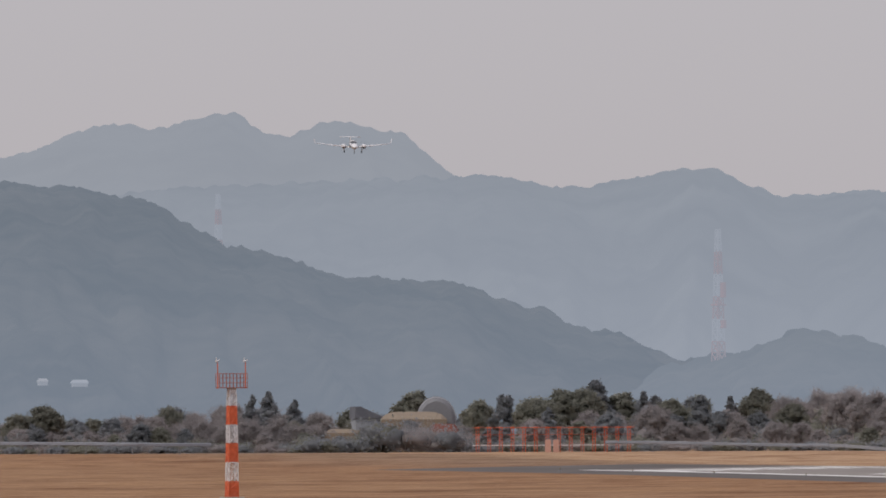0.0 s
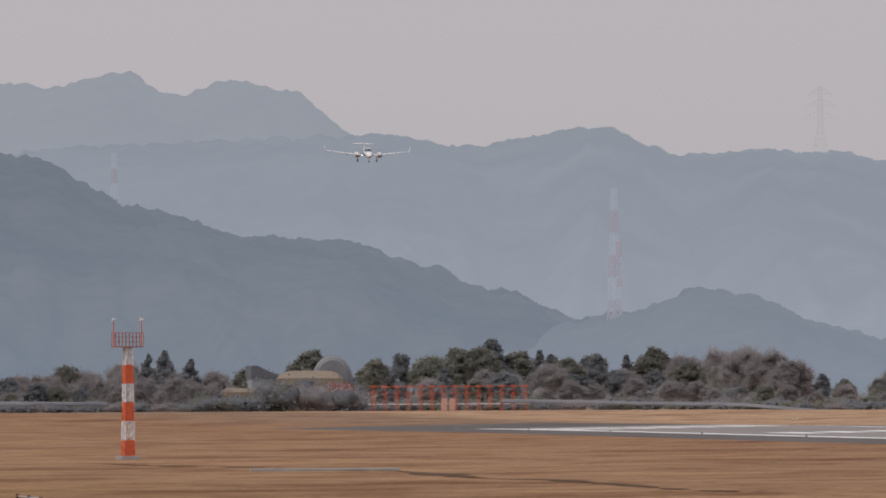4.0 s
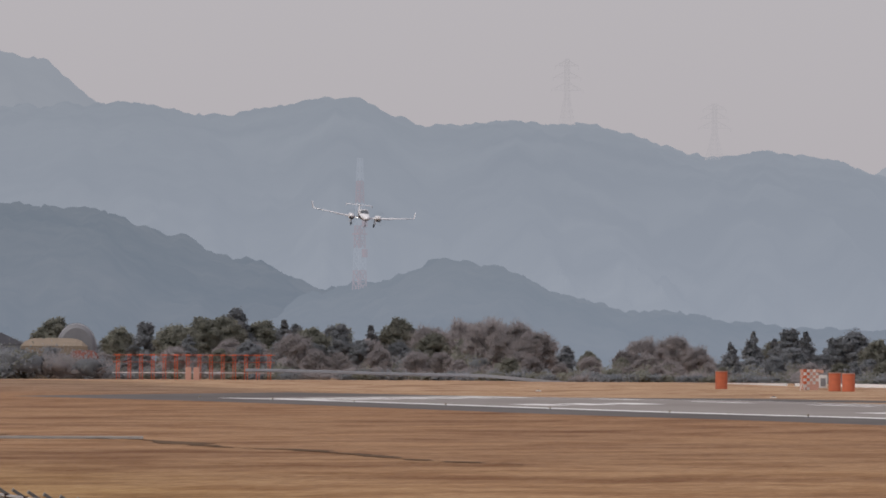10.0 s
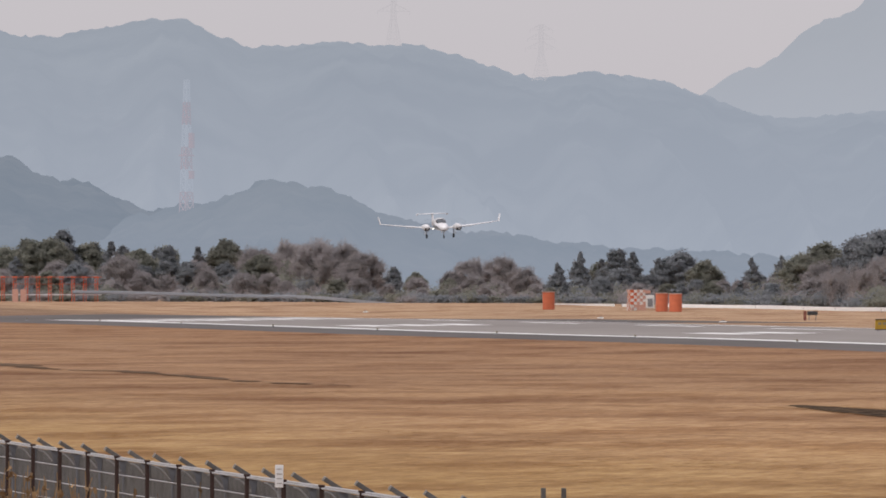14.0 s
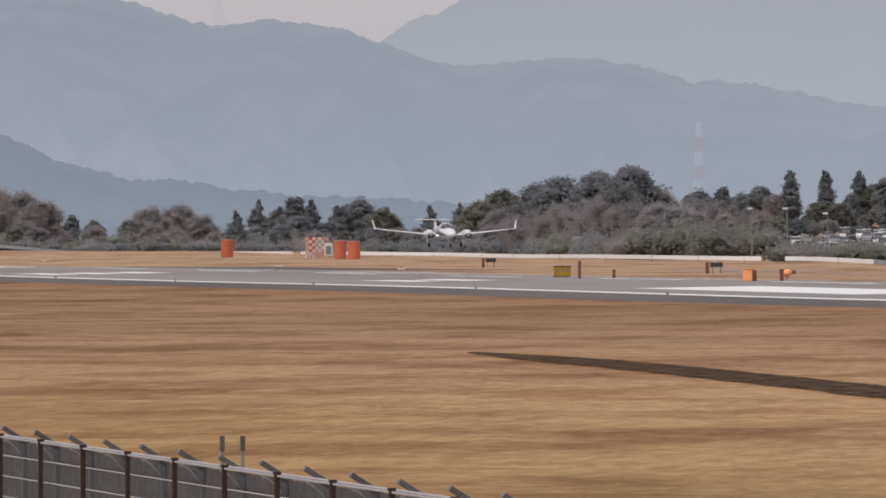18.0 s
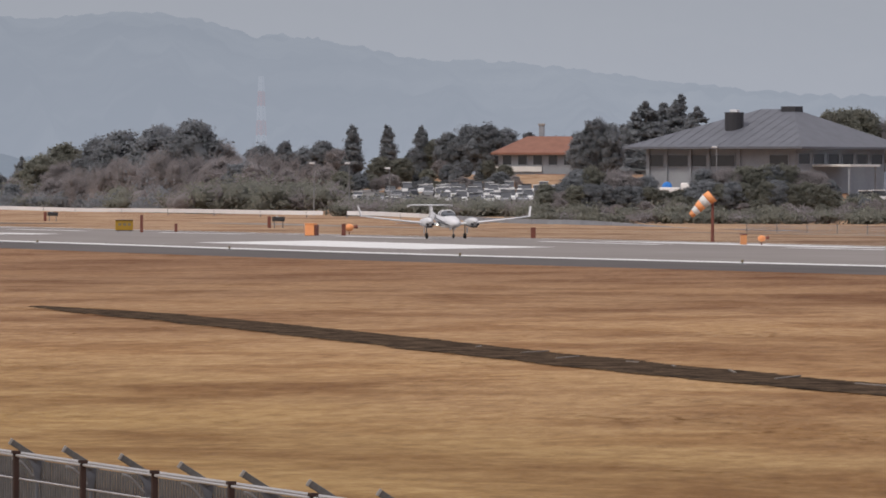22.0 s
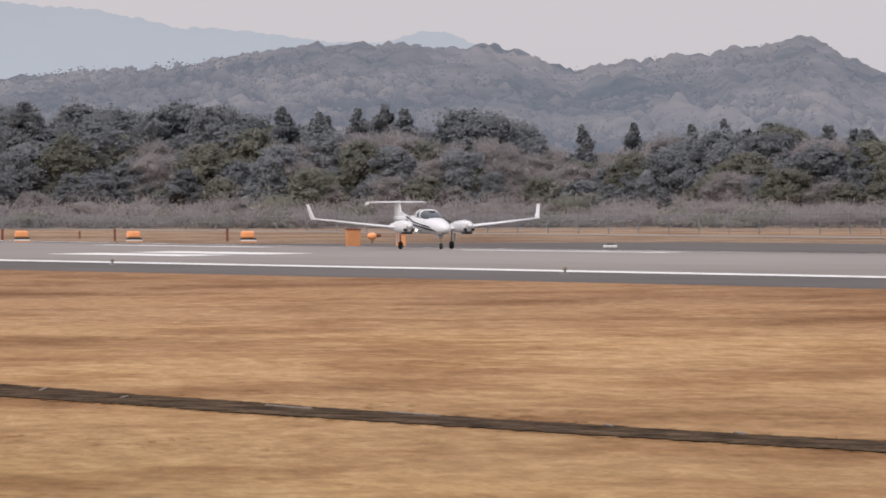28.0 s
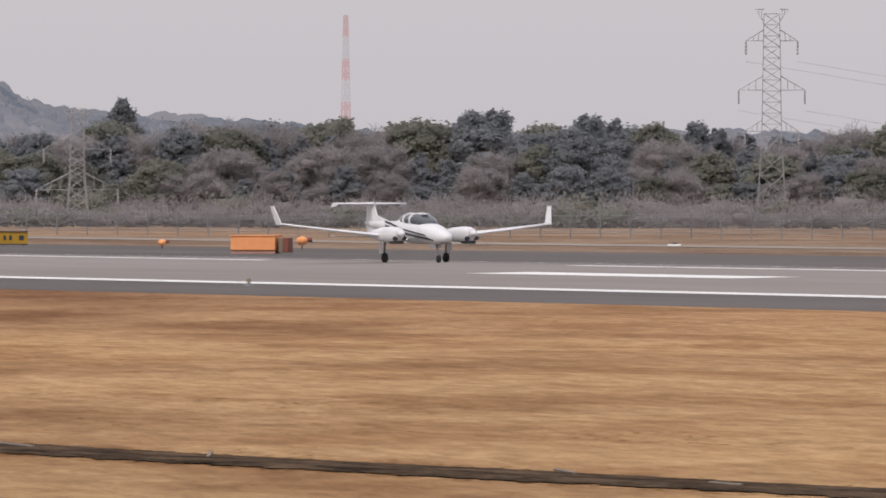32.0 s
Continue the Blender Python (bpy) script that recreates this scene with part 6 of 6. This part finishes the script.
    for dx, dz in ((0.0, 0.0), (0.25, -0.03)):
        bm = bmesh.new()
        loft(bm, [[(xb + dx + 0.011 * math.cos(q * math.pi / 2), y, rear_top(y) + dz + 0.011 * math.sin(q * math.pi / 2)) for q in range(4)] for y in rear])
        part("top_wire", bm, M["fencesteel"], t)
    # board, stakes, weeds
    y = 12.9 / math.tan(radians(9.19))
    b = thing("notice_board", pose(12.75, y, 0, 0, 0, -9), "small white notice board on a thin pole", "sign")
    bm = bmesh.new()
    g = ground_z(12.75, y)
    rod(bm, (0, 0, g - 0.1), (0, 0, 1.66), 0.015, 0.015, 8)
    part("pole", bm, M["steel"], b)
    bm = bmesh.new()
    box(bm, (0, -0.03, 1.575), (0.07, 0.02, 0.19), None, 0.004)
    brd = part("board", bm, M["white"], b)
    for k in range(4):
        bm = bmesh.new()
        box(bm, (0, -0.042, 1.635 - 0.04 * k), (0.045, 0.004, 0.007))
        part("text_bar", bm, M["concrete"], brd, "grey unreadable line of writing")
    y = 12.9 / math.tan(radians(10.55))
    tag = thing("notice_board", pose(12.7, y, 0, 0, 0, -9), "small white plate tied to the fence wires", "sign")
    bm = bmesh.new()
    box(bm, (0, 0, 0.70), (0.15, 0.012, 0.1), None, 0.003)
    part("plate", bm, M["white"], tag)
    for bb in (10.660, 10.782):
        d = 104.0
        w = bearing(bb)
        x, y = w.x * d, w.y * d
        g = ground_z(x, y)
        zt = EYE[2] - d * math.tan(radians(1.150))
        s = thing("stake_marker", facing((x, y, g)), "grey marker plate on a thin stake", "marker", "stake markers")
        bm = bmesh.new()
        rod(bm, (0, 0, -0.1), (0, 0, zt - g - 0.1), 0.018, 0.018, 6)
        part("stake", bm, M["steel"], s)
        bm = bmesh.new()
        box(bm, (0, -0.02, zt - g - 0.08), (0.055, 0.03, 0.16), None, 0.006)
        part("plate", bm, M["fencesteel"], s)
    rnd = random.Random(8)
    lists = ([], [])
    for _ in range(2400):
        y = rnd.uniform(74, 104)
        x = FENCE_X + rnd.gauss(-0.9, 0.5)
        g = ground_z(x, y)
        h = rnd.uniform(0.4, 1.0) + 0.8 * smooth(y, 78, 84) * rnd.random() ** 1.4
        i = len(lists[0])
        dx, dy = rnd.gauss(0, 0.16), rnd.gauss(0, 0.16)
        lists[0].extend([Vector((x - 0.012, y, g)), Vector((x + 0.012, y, g)), Vector((x + dx + 0.004, y + dy, g + h)), Vector((x + dx - 0.004, y + dy, g + h))])
        lists[1].append((i, i + 1, i + 2, i + 3))
        for _ in range(4):
            u = rnd.uniform(0.4, 1)
            leaf(lists, (x + dx * u, y + dy * u, g + h * u), 0.03, rnd)
    tagged(new("weeds", mesh_of("weeds", lists, M["weed"])), "dry brown weeds growing against the fence", "weeds", kind="stuff")


# ---- buildings and car park beyond the rail ----
def hip_roof(bm, lx, ly, z0, z1, ridge, over=0.0, off=0.0):
    """Hipped roof over lx by ly, ridge of that length along x."""
    a = [(-lx / 2, -ly / 2, z0), (lx / 2, -ly / 2, z0), (lx / 2, ly / 2, z0), (-lx / 2, ly / 2, z0)]
    lo = [bm.verts.new((x, y, z - 0.35)) for x, y, z in a]
    v = [bm.verts.new(p) for p in a]
    r = [bm.verts.new((-ridge / 2 + off, 0, z1)), bm.verts.new((ridge / 2 + off, 0, z1))]
    for f in ((v[0], v[1], r[1], r[0]), (v[2], v[3], r[0], r[1]), (v[1], v[2], r[1]), (v[3], v[0], r[0])):
        bm.faces.new(f)
    for k in range(4):
        bm.faces.new((lo[k], lo[(k + 1) % 4], v[(k + 1) % 4], v[k]))
    bm.faces.new(lo[::-1])


def window(parent, m, w, h):
    """A window set in a wall: frame and dark pane, m its pose on the wall, -y outwards."""
    bm = bmesh.new()
    for x in (-w / 2, w / 2):
        box(bm, (x, -0.06, 0), (0.14, 0.14, h + 0.14))
    for z in (-h / 2, h / 2):
        box(bm, (0, -0.06, z), (w + 0.14, 0.14, 0.14))
    bmesh.ops.transform(bm, matrix=m, verts=bm.verts)
    fr = part("window_frame", bm, M["wall"], parent)
    bm = bmesh.new()
    box(bm, (0, -0.03, 0), (w, 0.05, h))
    bmesh.ops.transform(bm, matrix=m, verts=bm.verts)
    part("pane", bm, M["window"], fr)


def build_hall():
    d = 1514.0
    w = bearing(16.52)
    x, y = w.x * d, w.y * d
    eave, ridge, base = EYE[2] + d * math.tan(radians(0.30)), EYE[2] + d * math.tan(radians(0.527)), EYE[2] + d * math.tan(radians(0.0))
    t = thing("hall", pose(x, y, 0, 0, 0, -16.52 - 31.5), "large pale hall with a broad grey hipped roof", "building")
    lx, ly = 32.9, 32.9
    bm = bmesh.new()
    hip_roof(bm, lx, ly, eave, ridge, 6.0, 0, 2.0)
    roof = part("roof", bm, M["slate"], t)
    for k in range(18):
        bm = bmesh.new()
        u = -lx / 2 + lx * (k + 0.5) / 18
        tt = 1 - (max(0.0, u - 5.0) / (lx / 2 - 5.0) if u > 0 else max(0.0, -1.0 - u) / (lx / 2 - 1.0))
        rod(bm, (u, -ly / 2, eave + 0.04), (u, -ly / 2 + ly / 2 * tt * 0.99, eave + (ridge - eave) * tt * 0.99 + 0.04), 0.025, 0.025, 4)
        part("seam", bm, M["slate"], roof)
    bm = bmesh.new()
    box(bm, (4.6, 0, ridge - 0.35), (2.6, 2.4, 1.5), None, 0.05)
    part("gablet", bm, M["dark"], roof, "dark gablet at the end of the ridge")
    bm = bmesh.new()
    drum(bm, (-1.0, -8.2), 1.5, eave + 2.2, eave + 5.4, 16)
    ct = part("cooling_tower", bm, M["dark"], roof, "dark round roof unit")
    bm = bmesh.new()
    box(bm, (-0.9, -8.2, eave + 5.6), (1.4, 0.8, 0.5), None, 0.1)
    part("roof_lamp", bm, M["white"], ct)
    wx, wy = lx - 6, ly - 6
    bm = bmesh.new()
    box(bm, (0, 0, (base + eave) / 2 - 0.2), (wx, wy, eave - base + 0.2), None)
    wall = part("wall", bm, M["wall"], t)
    h = eave - base
    for k, (u, ww) in enumerate(((-12.0, 2.6), (-8.0, 4.0), (-4.2, 3.0), (0.2, 4.6), (10.5, 3.5))):
        window(wall, pose(u, -wy / 2, eave - 2.2), ww, 1.9)
    for k in range(6):
        window(wall, pose(wx / 2, -11 + 4.4 * k, eave - 1.9, 0, 0, 90), 3.4, 1.7)
    for u in (-13.5, -10.2, -5.8, -2.4, 3.2):
        bm = bmesh.new()
        box(bm, (u, -wy / 2 - 0.15, base + h / 2), (0.6, 0.3, h), None, 0.02)
        part("pilaster", bm, M["wall"], wall)
    # loading porch
    bm = bmesh.new()
    box(bm, (wx / 2 + 3.5, -4, base + 5.0), (7.0, 9.0, 0.35), None, 0.03)
    porch = part("porch_roof", bm, M["line"], t, "white flat porch roof")
    for yy in (-8, 0):
        bm = bmesh.new()
        box(bm, (wx / 2 + 6.5, yy, base + 2.4), (0.3, 0.3, 5.0), None)
        part("column", bm, M["wall"], porch)


def build_house():
    d = 1620.0
    w = bearing(15.18)
    x, y = w.x * d, w.y * d
    e = lambda a: EYE[2] + d * math.tan(radians(a))
    t = thing("house", pose(x, y, 0, 0, 0, -15.1 - 8), "pale two-storey house with a red tiled hipped roof and chimney", "house")
    lx = 16.0
    base, eave, ridge = e(0.12), e(0.264), e(0.362)
    bm = bmesh.new()
    hip_roof(bm, lx, 10.0, eave, ridge, 7.5, 0, 1.2)
    roof = part("roof", bm, M["tile"], t)
    bm = bmesh.new()
    box(bm, (0, 0, (base + eave) / 2 - 1), (lx - 2.2, 7.6, eave - base + 2), None)
    wall = part("wall", bm, M["wall"], t)
    for k in range(5):
        window(wall, pose(-5.4 + 2.6 * k, -3.8, eave - 1.25), 1.6, 1.7)
    bm = bmesh.new()
    box(bm, (-0.2, 1.0, ridge + 0.6), (0.85, 0.8, 2.6), None, 0.03)
    ch = part("chimney", bm, M["wall"], roof)
    bm = bmesh.new()
    box(bm, (-0.2, 1.0, ridge + 2.0), (1.1, 1.0, 0.35), None, 0.03)
    part("chimney_cap", bm, M["concrete"], ch)
    bm = bmesh.new()
    loft(bm, [[(px, -4.6, eave - 3.6), (px, -6.8, eave - 4.7), (px, -6.8, eave - 4.9), (px, -4.6, eave - 4.9)] for px in (-0.5, 8.0)])
    part("porch_roof", bm, M["tile"], t)
    bm = bmesh.new()
    box(bm, (-3.6, -3.95, eave - 2.75), (8.2, 0.3, 0.9), None, 0.02)
    part("balcony_wall", bm, M["line"], t, "white balcony parapet")


def car_proto(paint, van):
    t = thing("car", pose(0, -80, -40), "", "car", "parked cars")
    h = 1.85 if van else 1.42
    bm = bmesh.new()
    loft(bm, [[(sx * w, y, z) for sx, z in ((-1, 0.28), (1, 0.28), (1, zt * 0.8), (0.9, zt), (-0.9, zt), (-1, zt * 0.8))] for y, w, zt in ((-2.2, 0.72, 0.68), (-2.0, 0.82, 0.78), (-1.0, 0.86, 0.92), (1.4, 0.86, 0.95), (2.1, 0.80, 0.92))])
    part("body", bm, paint, t)
    bm = bmesh.new()
    loft(bm, [[(sx * w, y, z) for sx, z in ((-1, 0.88), (1, 0.88), (0.9, zt), (-0.9, zt))] for y, w, zt in ((-1.05, 0.78, 0.96), (-0.45, 0.74, h - 0.08), (1.2, 0.74, h - 0.06), (1.95, 0.74, 1.02))])
    gl = part("cabin_glass", bm, M["carglass"], t)
    bm = bmesh.new()
    box(bm, (0, 0.4, h - 0.03), (1.46, 1.95, 0.10), None, 0.02)
    part("roof", bm, paint, t)
    for sx in (-0.8, 0.8):
        for y in (-1.35, 1.3):
            bm = bmesh.new()
            rod(bm, (sx - 0.1, y, 0.31), (sx + 0.1, y, 0.31), 0.31, 0.31, 12)
            part("wheel", bm, M["rubber"], t)
    return t


def build_cars():
    bm = bmesh.new()
    rows = [[bm.verts.new(Vector(sight(13.98 + 0.1 * i, 1414 + 6 * j)) + Vector((0, 0, 0.06))) for i in range(17)] for j in range(20)]
    for r0, r1 in zip(rows, rows[1:]):
        for k in range(16):
            bm.faces.new((r0[k], r0[k + 1], r1[k + 1], r1[k]))
    tagged(part("pavement", bm, M["carpark"]), "grey asphalt car park on the terrace", "car park", kind="structure")
    rnd = random.Random(21)
    paints = [("white", M["carwhite"], "white parked car, sun glinting on its roof"), ("silver", M["carsilver"], "silver parked car in the car park"), ("dark", M["cardark"], "dark parked car in the car park")]
    protos = []
    for name, m, word in paints:
        for van in (False, True):
            p = car_proto(m, van)
            p["label"] = word
            protos.append(p)
    used = set()
    for row in range(6):
        for k in range(14):
            b = 14.08 + 0.098 * k + rnd.uniform(-0.006, 0.006) + 0.03 * (row % 2)
            d = 1424 + 15 * row + rnd.uniform(-0.8, 0.8)
            if rnd.random() < 0.14 or (row > 4 and b < 14.5):
                continue
            x, y, g = sight(b, d)
            i = rnd.choice([0, 0, 0, 0, 1, 1, 1, 2, 3, 4, 5])
            m = pose(x, y, g, 0, 0, -b + rnd.choice([0, 0, 180]) + rnd.uniform(-4, 4))
            if i in used:
                copy_thing(protos[i], m)
            else:
                protos[i].matrix_world = m
                used.add(i)
    for b, d in ((17.12, 1432), (17.2, 1436), (17.3, 1440)):
        x, y, g = sight(b, d)
        copy_thing(protos[1], pose(x, y, g, 0, 0, 80))
    # boat-white truck with a blue load
    x, y, g = sight(15.97, 1472)
    t = thing("truck", facing((x, y, g), 75), "white light truck carrying a blue covered load", "truck")
    bm = bmesh.new()
    box(bm, (0, -1.9, 1.2), (1.7, 1.5, 1.6), None, 0.15)
    part("cab", bm, M["carwhite"], t)
    bm = bmesh.new()
    box(bm, (0, 0.9, 0.95), (1.8, 3.6, 0.7), None, 0.05)
    part("bed", bm, M["carwhite"], t)
    bm = bmesh.new()
    bmesh.ops.create_icosphere(bm, subdivisions=2, radius=0.75)
    for v in bm.verts:
        v.co = Vector((v.co.x * 0.9, v.co.y * 1.1 + 1.2, max(0, v.co.z) * 1.2 + 1.3))
    part("load", bm, M["tarp"], t, "blue tarpaulin load")
    for sx in (-0.8, 0.8):
        for yy in (-1.8, 1.7):
            bm = bmesh.new()
            rod(bm, (sx - 0.1, yy, 0.35), (sx + 0.1, yy, 0.35), 0.35, 0.35, 12)
            part("wheel", bm, M["rubber"], t)
    for b, e in ((13.82, 0.20), (14.03, 0.20), (14.27, 0.17), (16.22, 0.30)):
        x, y, g, h = sight(b, 1420.0, e)
        t = thing("street_lamp", pose(x, y, g), "tall grey street lamp beside the car park", "street lamp", "car park lamps")
        bm = bmesh.new()
        rod(bm, (0, 0, -0.1), (0, 0, h), 0.11, 0.07, 8)
        part("pole", bm, M["steel"], t)
        bm = bmesh.new()
        box(bm, (-0.3, 0, h), (0.8, 0.35, 0.3), None, 0.08)
        part("lamp_head", bm, M["white"], t)


# ---- masts, pylons ----
def build_masts():
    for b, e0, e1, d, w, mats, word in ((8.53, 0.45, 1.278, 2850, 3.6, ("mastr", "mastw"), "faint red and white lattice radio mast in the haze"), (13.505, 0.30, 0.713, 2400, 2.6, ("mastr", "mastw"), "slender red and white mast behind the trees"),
                                        (25.32, 0.28, 1.017, 2300, 2.2, ("skymastw", "skymastr"), "slender red and white mast paled by haze behind the wood"), (5.55, 1.0, 1.5, 3080, 3.0, ("mastr", "mastw"), "faint red and white mast on the hazy hillside")):
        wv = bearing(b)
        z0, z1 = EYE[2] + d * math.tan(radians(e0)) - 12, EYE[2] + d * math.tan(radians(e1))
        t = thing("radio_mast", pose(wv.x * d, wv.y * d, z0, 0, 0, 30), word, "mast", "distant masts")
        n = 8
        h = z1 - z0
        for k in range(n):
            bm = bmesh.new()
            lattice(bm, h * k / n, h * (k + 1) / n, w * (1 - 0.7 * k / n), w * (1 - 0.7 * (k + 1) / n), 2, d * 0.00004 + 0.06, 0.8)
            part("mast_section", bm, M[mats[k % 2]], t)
        if w > 3.2:
            for f in (0.45, 0.62, 0.66):
                bm = bmesh.new()
                drum(bm, (w * 0.2, -w * 0.4), 0.9, h * f, h * f + 2.4, 10)
                part("antenna_dish", bm, M["mastr"], t)
            bm = bmesh.new()
            box(bm, (0, 0, h * 0.58), (w * 0.9, w * 0.9, 0.5))
            part("platform", bm, M["mastr"], t)


def pylon(b, d, z0, z1, levels, m, r, base, turn, word, waist=1.9):
    w = bearing(b)
    h = z1 - z0
    t = thing("power_pylon", pose(w.x * d, w.y * d, z0, 0, 0, turn), word, "pylon", "power pylons")
    bm = bmesh.new()
    lattice(bm, 0, h * 0.44, base, waist, 5, r)
    part("leg_frame", bm, M[m], t)
    bm = bmesh.new()
    lattice(bm, h * 0.44, h * 0.975, waist, waist * 0.8, 11, r * 0.8)
    part("body", bm, M[m], t)
    for f, half in levels:
        bw = waist * (1 - 0.2 * max(0.0, f - 0.44) / 0.56) / 2
        up = half * (0.42 if f < 0.95 else -0.75)
        for sx in (-1, 1):
            bm = bmesh.new()
            for sy in (-bw, bw):
                tip = (sx * half, 0, h * f)
                rod(bm, (sx * bw, sy, h * f), tip, r, r * 0.7, 5)
                rod(bm, (sx * bw, sy, h * f + up), tip, r, r * 0.7, 5)
                for u in (0.3, 0.6):
                    rod(bm, (sx * (bw + (half - bw) * u), sy * (1 - u), h * f), (sx * (bw + (half - bw) * u * 0.9), sy * (1 - u), h * f + up * (1 - u)), r * 0.6, r * 0.6, 4)
            arm = part("crossarm", bm, M[m], t)
            if f > 0.95:
                continue
            bm = bmesh.new()
            loft(bm, [[(sx * half + q * math.cos(1.0472 * j), q * math.sin(1.0472 * j), h * f - 0.17 * k) for j in range(6)] for k, q in enumerate((0.04, 0.11, 0.05, 0.11, 0.05, 0.11, 0.05, 0.11, 0.05))])
            part("insulator", bm, M[m], arm)
    return t


def build_pylons():
    e = lambda a, d: EYE[2] + d * math.tan(radians(a))
    d = 930.0
    p1 = pylon(27.86, d, e(-0.29, d), e(1.063, d), [(0.457, 2.6), (0.639, 3.2), (0.856, 2.5), (0.995, 1.6)], "pylon", 0.036, 3.0, -27, "tall pale steel lattice pylon before the wood")
    d = 915.0
    p2 = pylon(23.72, d, e(-0.29, d), e(0.482, d), [(0.345, 3.9), (0.66, 3.2), (0.96, 1.3)], "pylon", 0.034, 2.3, -18, "shorter pale steel lattice pylon before the wood", 1.4)
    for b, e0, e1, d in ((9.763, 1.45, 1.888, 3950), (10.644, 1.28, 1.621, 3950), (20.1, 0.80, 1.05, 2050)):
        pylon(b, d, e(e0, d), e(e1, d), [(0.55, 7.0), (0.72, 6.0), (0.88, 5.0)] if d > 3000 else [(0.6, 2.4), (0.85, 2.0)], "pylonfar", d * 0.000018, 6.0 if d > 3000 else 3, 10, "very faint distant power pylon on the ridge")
    # lines leaving the near pylon
    w = bearing(27.86)
    base = Vector((w.x * 930, w.y * 930, 0))
    side = Vector((math.cos(radians(27)), -math.sin(radians(27)), 0))
    out = Vector((math.sin(radians(75)), math.cos(radians(75)), 0))
    z0, h = EYE[2] + 930 * math.tan(radians(-0.29)), 930 * (math.tan(radians(1.063)) - math.tan(radians(-0.29)))
    lines = thing("power_lines", Matrix(), "thin sagging power lines between the pylons", "cable")
    for f, half in ((0.457, 2.6), (0.639, 3.2), (0.856, 2.5)):
        for s in (-1, 1):
            a = base + side * (s * half) + Vector((0, 0, z0 + h * f - 2.0))
            for dirv in (out,):
                bm = bmesh.new()
                prev = a
                for k in range(1, 13):
                    u = k / 12
                    q = a + dirv * (260 * u) + Vector((0, 0, -9 * 4 * u * (1 - u) + 3 * u))
                    rod(bm, prev, q, 0.012, 0.012, 4)
                    prev = q
                part("conductor", bm, M["steel"], lines)


def build_far_fence():
    """Chain-link boundary fence before the wood, with posts and a top wire."""
    line = [(16.4, -0.24), (17.6, -0.255), (20, -0.262), (22.2, -0.268), (27.3, -0.29), (30, -0.30)]
    t = thing("boundary_fence", Matrix(), "grey chain-link boundary fence in front of the wood", "fence")
    pts = []
    b = 16.4
    while b < 29.8:
        w = bearing(b)
        d = knots(b, [(16.4, 1060), (18, 900), (22.2, 770), (27.3, 700), (30, 680)])
        z = EYE[2] + d * math.tan(radians(knots(b, line)))
        pts.append((Vector((w.x * d, w.y * d, 0)), min(z, ground_z(w.x * d, w.y * d)), z, d))
        b += 0.18
    bm = bmesh.new()
    for (a, g, z, d), (c, g2, z2, d2) in zip(pts, pts[1:]):
        for k in range(11):
            h = 0.1 + 0.13 * k
            rod(bm, a + Vector((0, 0, z + h)), c + Vector((0, 0, z2 + h)), 0.022, 0.022, 4)
    part("mesh", bm, M["steel"], t, "fine grey fence wires")
    for k, (a, g, z, d) in enumerate(pts):
        bm = bmesh.new()
        rod(bm, a + Vector((0, 0, g - 0.2)), a + Vector((0, 0, z + 1.6)), 0.05, 0.05, 5)
        part("post", bm, M["steel"], t)


def build_far_houses():
    for b, e, w, m in ((4.72, 0.372, 4.4, "mastw"), (4.50, 0.380, 2.6, "farwall")):
        d = 2556.0
        wv = bearing(b)
        z = EYE[2] + d * math.tan(radians(e))
        t = thing("farm_shed", pose(wv.x * d, wv.y * d, z, 0, 0, -b + 12), "small pale sheds on the distant hillside", "shed", "distant sheds")
        bm = bmesh.new()
        box(bm, (0, 0, 0.0), (w * 0.9, 2.0, 1.2), None)
        part("wall", bm, M["farwall"], t)
        bm = bmesh.new()
        hip_roof(bm, w, 2.6, 0.6, 1.25, w * 0.85)
        part("roof", bm, M[m], t)


def build_hill_wood():
    """Leafless and evergreen crowns covering the brown hill behind the airfield."""
    rnd = random.Random(31)
    lists = ([], [])
    line = [(16.8, 0.2), (17.26, 0.36), (17.68, 0.60), (18.35, 0.67), (18.79, 0.69), (19.36, 0.76), (19.7, 0.80), (20.04, 0.79), (20.71, 0.77), (21.3, 0.64), (21.7, 0.71), (22.63, 0.80), (23.12, 0.59), (23.59, 0.40), (24.3, 0.36), (25.95, 0.25), (30, 0.24)]
    for _ in range(4200):
        b = rnd.uniform(17.0, 29.5)
        top = knots(b, line)
        u = rnd.random() ** 0.6
        d = 1900 + 700 * (u * 0.8 - 0.8)
        prof = smooth(u, 0, 1) ** 0.8
        crest = EYE[2] + 1900 * math.tan(radians(top))
        z = -2 + (crest + 2) * prof
        w = bearing(b)
        r = rnd.uniform(1.4, 3.2)
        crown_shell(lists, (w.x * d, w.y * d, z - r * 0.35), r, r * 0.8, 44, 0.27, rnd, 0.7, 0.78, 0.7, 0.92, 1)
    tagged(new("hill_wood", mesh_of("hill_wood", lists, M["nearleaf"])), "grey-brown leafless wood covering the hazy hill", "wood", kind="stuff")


build_ground()
build_runway()
build_hills()
aircraft = build_aircraft()
build_wind_mast()
build_localizer()
build_bank()
build_marker_drums()
build_chequered_shelter()
build_perimeter_rail()
build_approach_units()
build_boxes()
build_edge_lights()
build_windsock()
build_ditch()
build_grass_tufts()
build_near_fence()
build_hall()
build_house()
build_cars()
build_masts()
build_pylons()
build_far_fence()
build_far_houses()
build_hill_wood()
build_trees()
build_brushwood()
build_undergrowth()
motions()
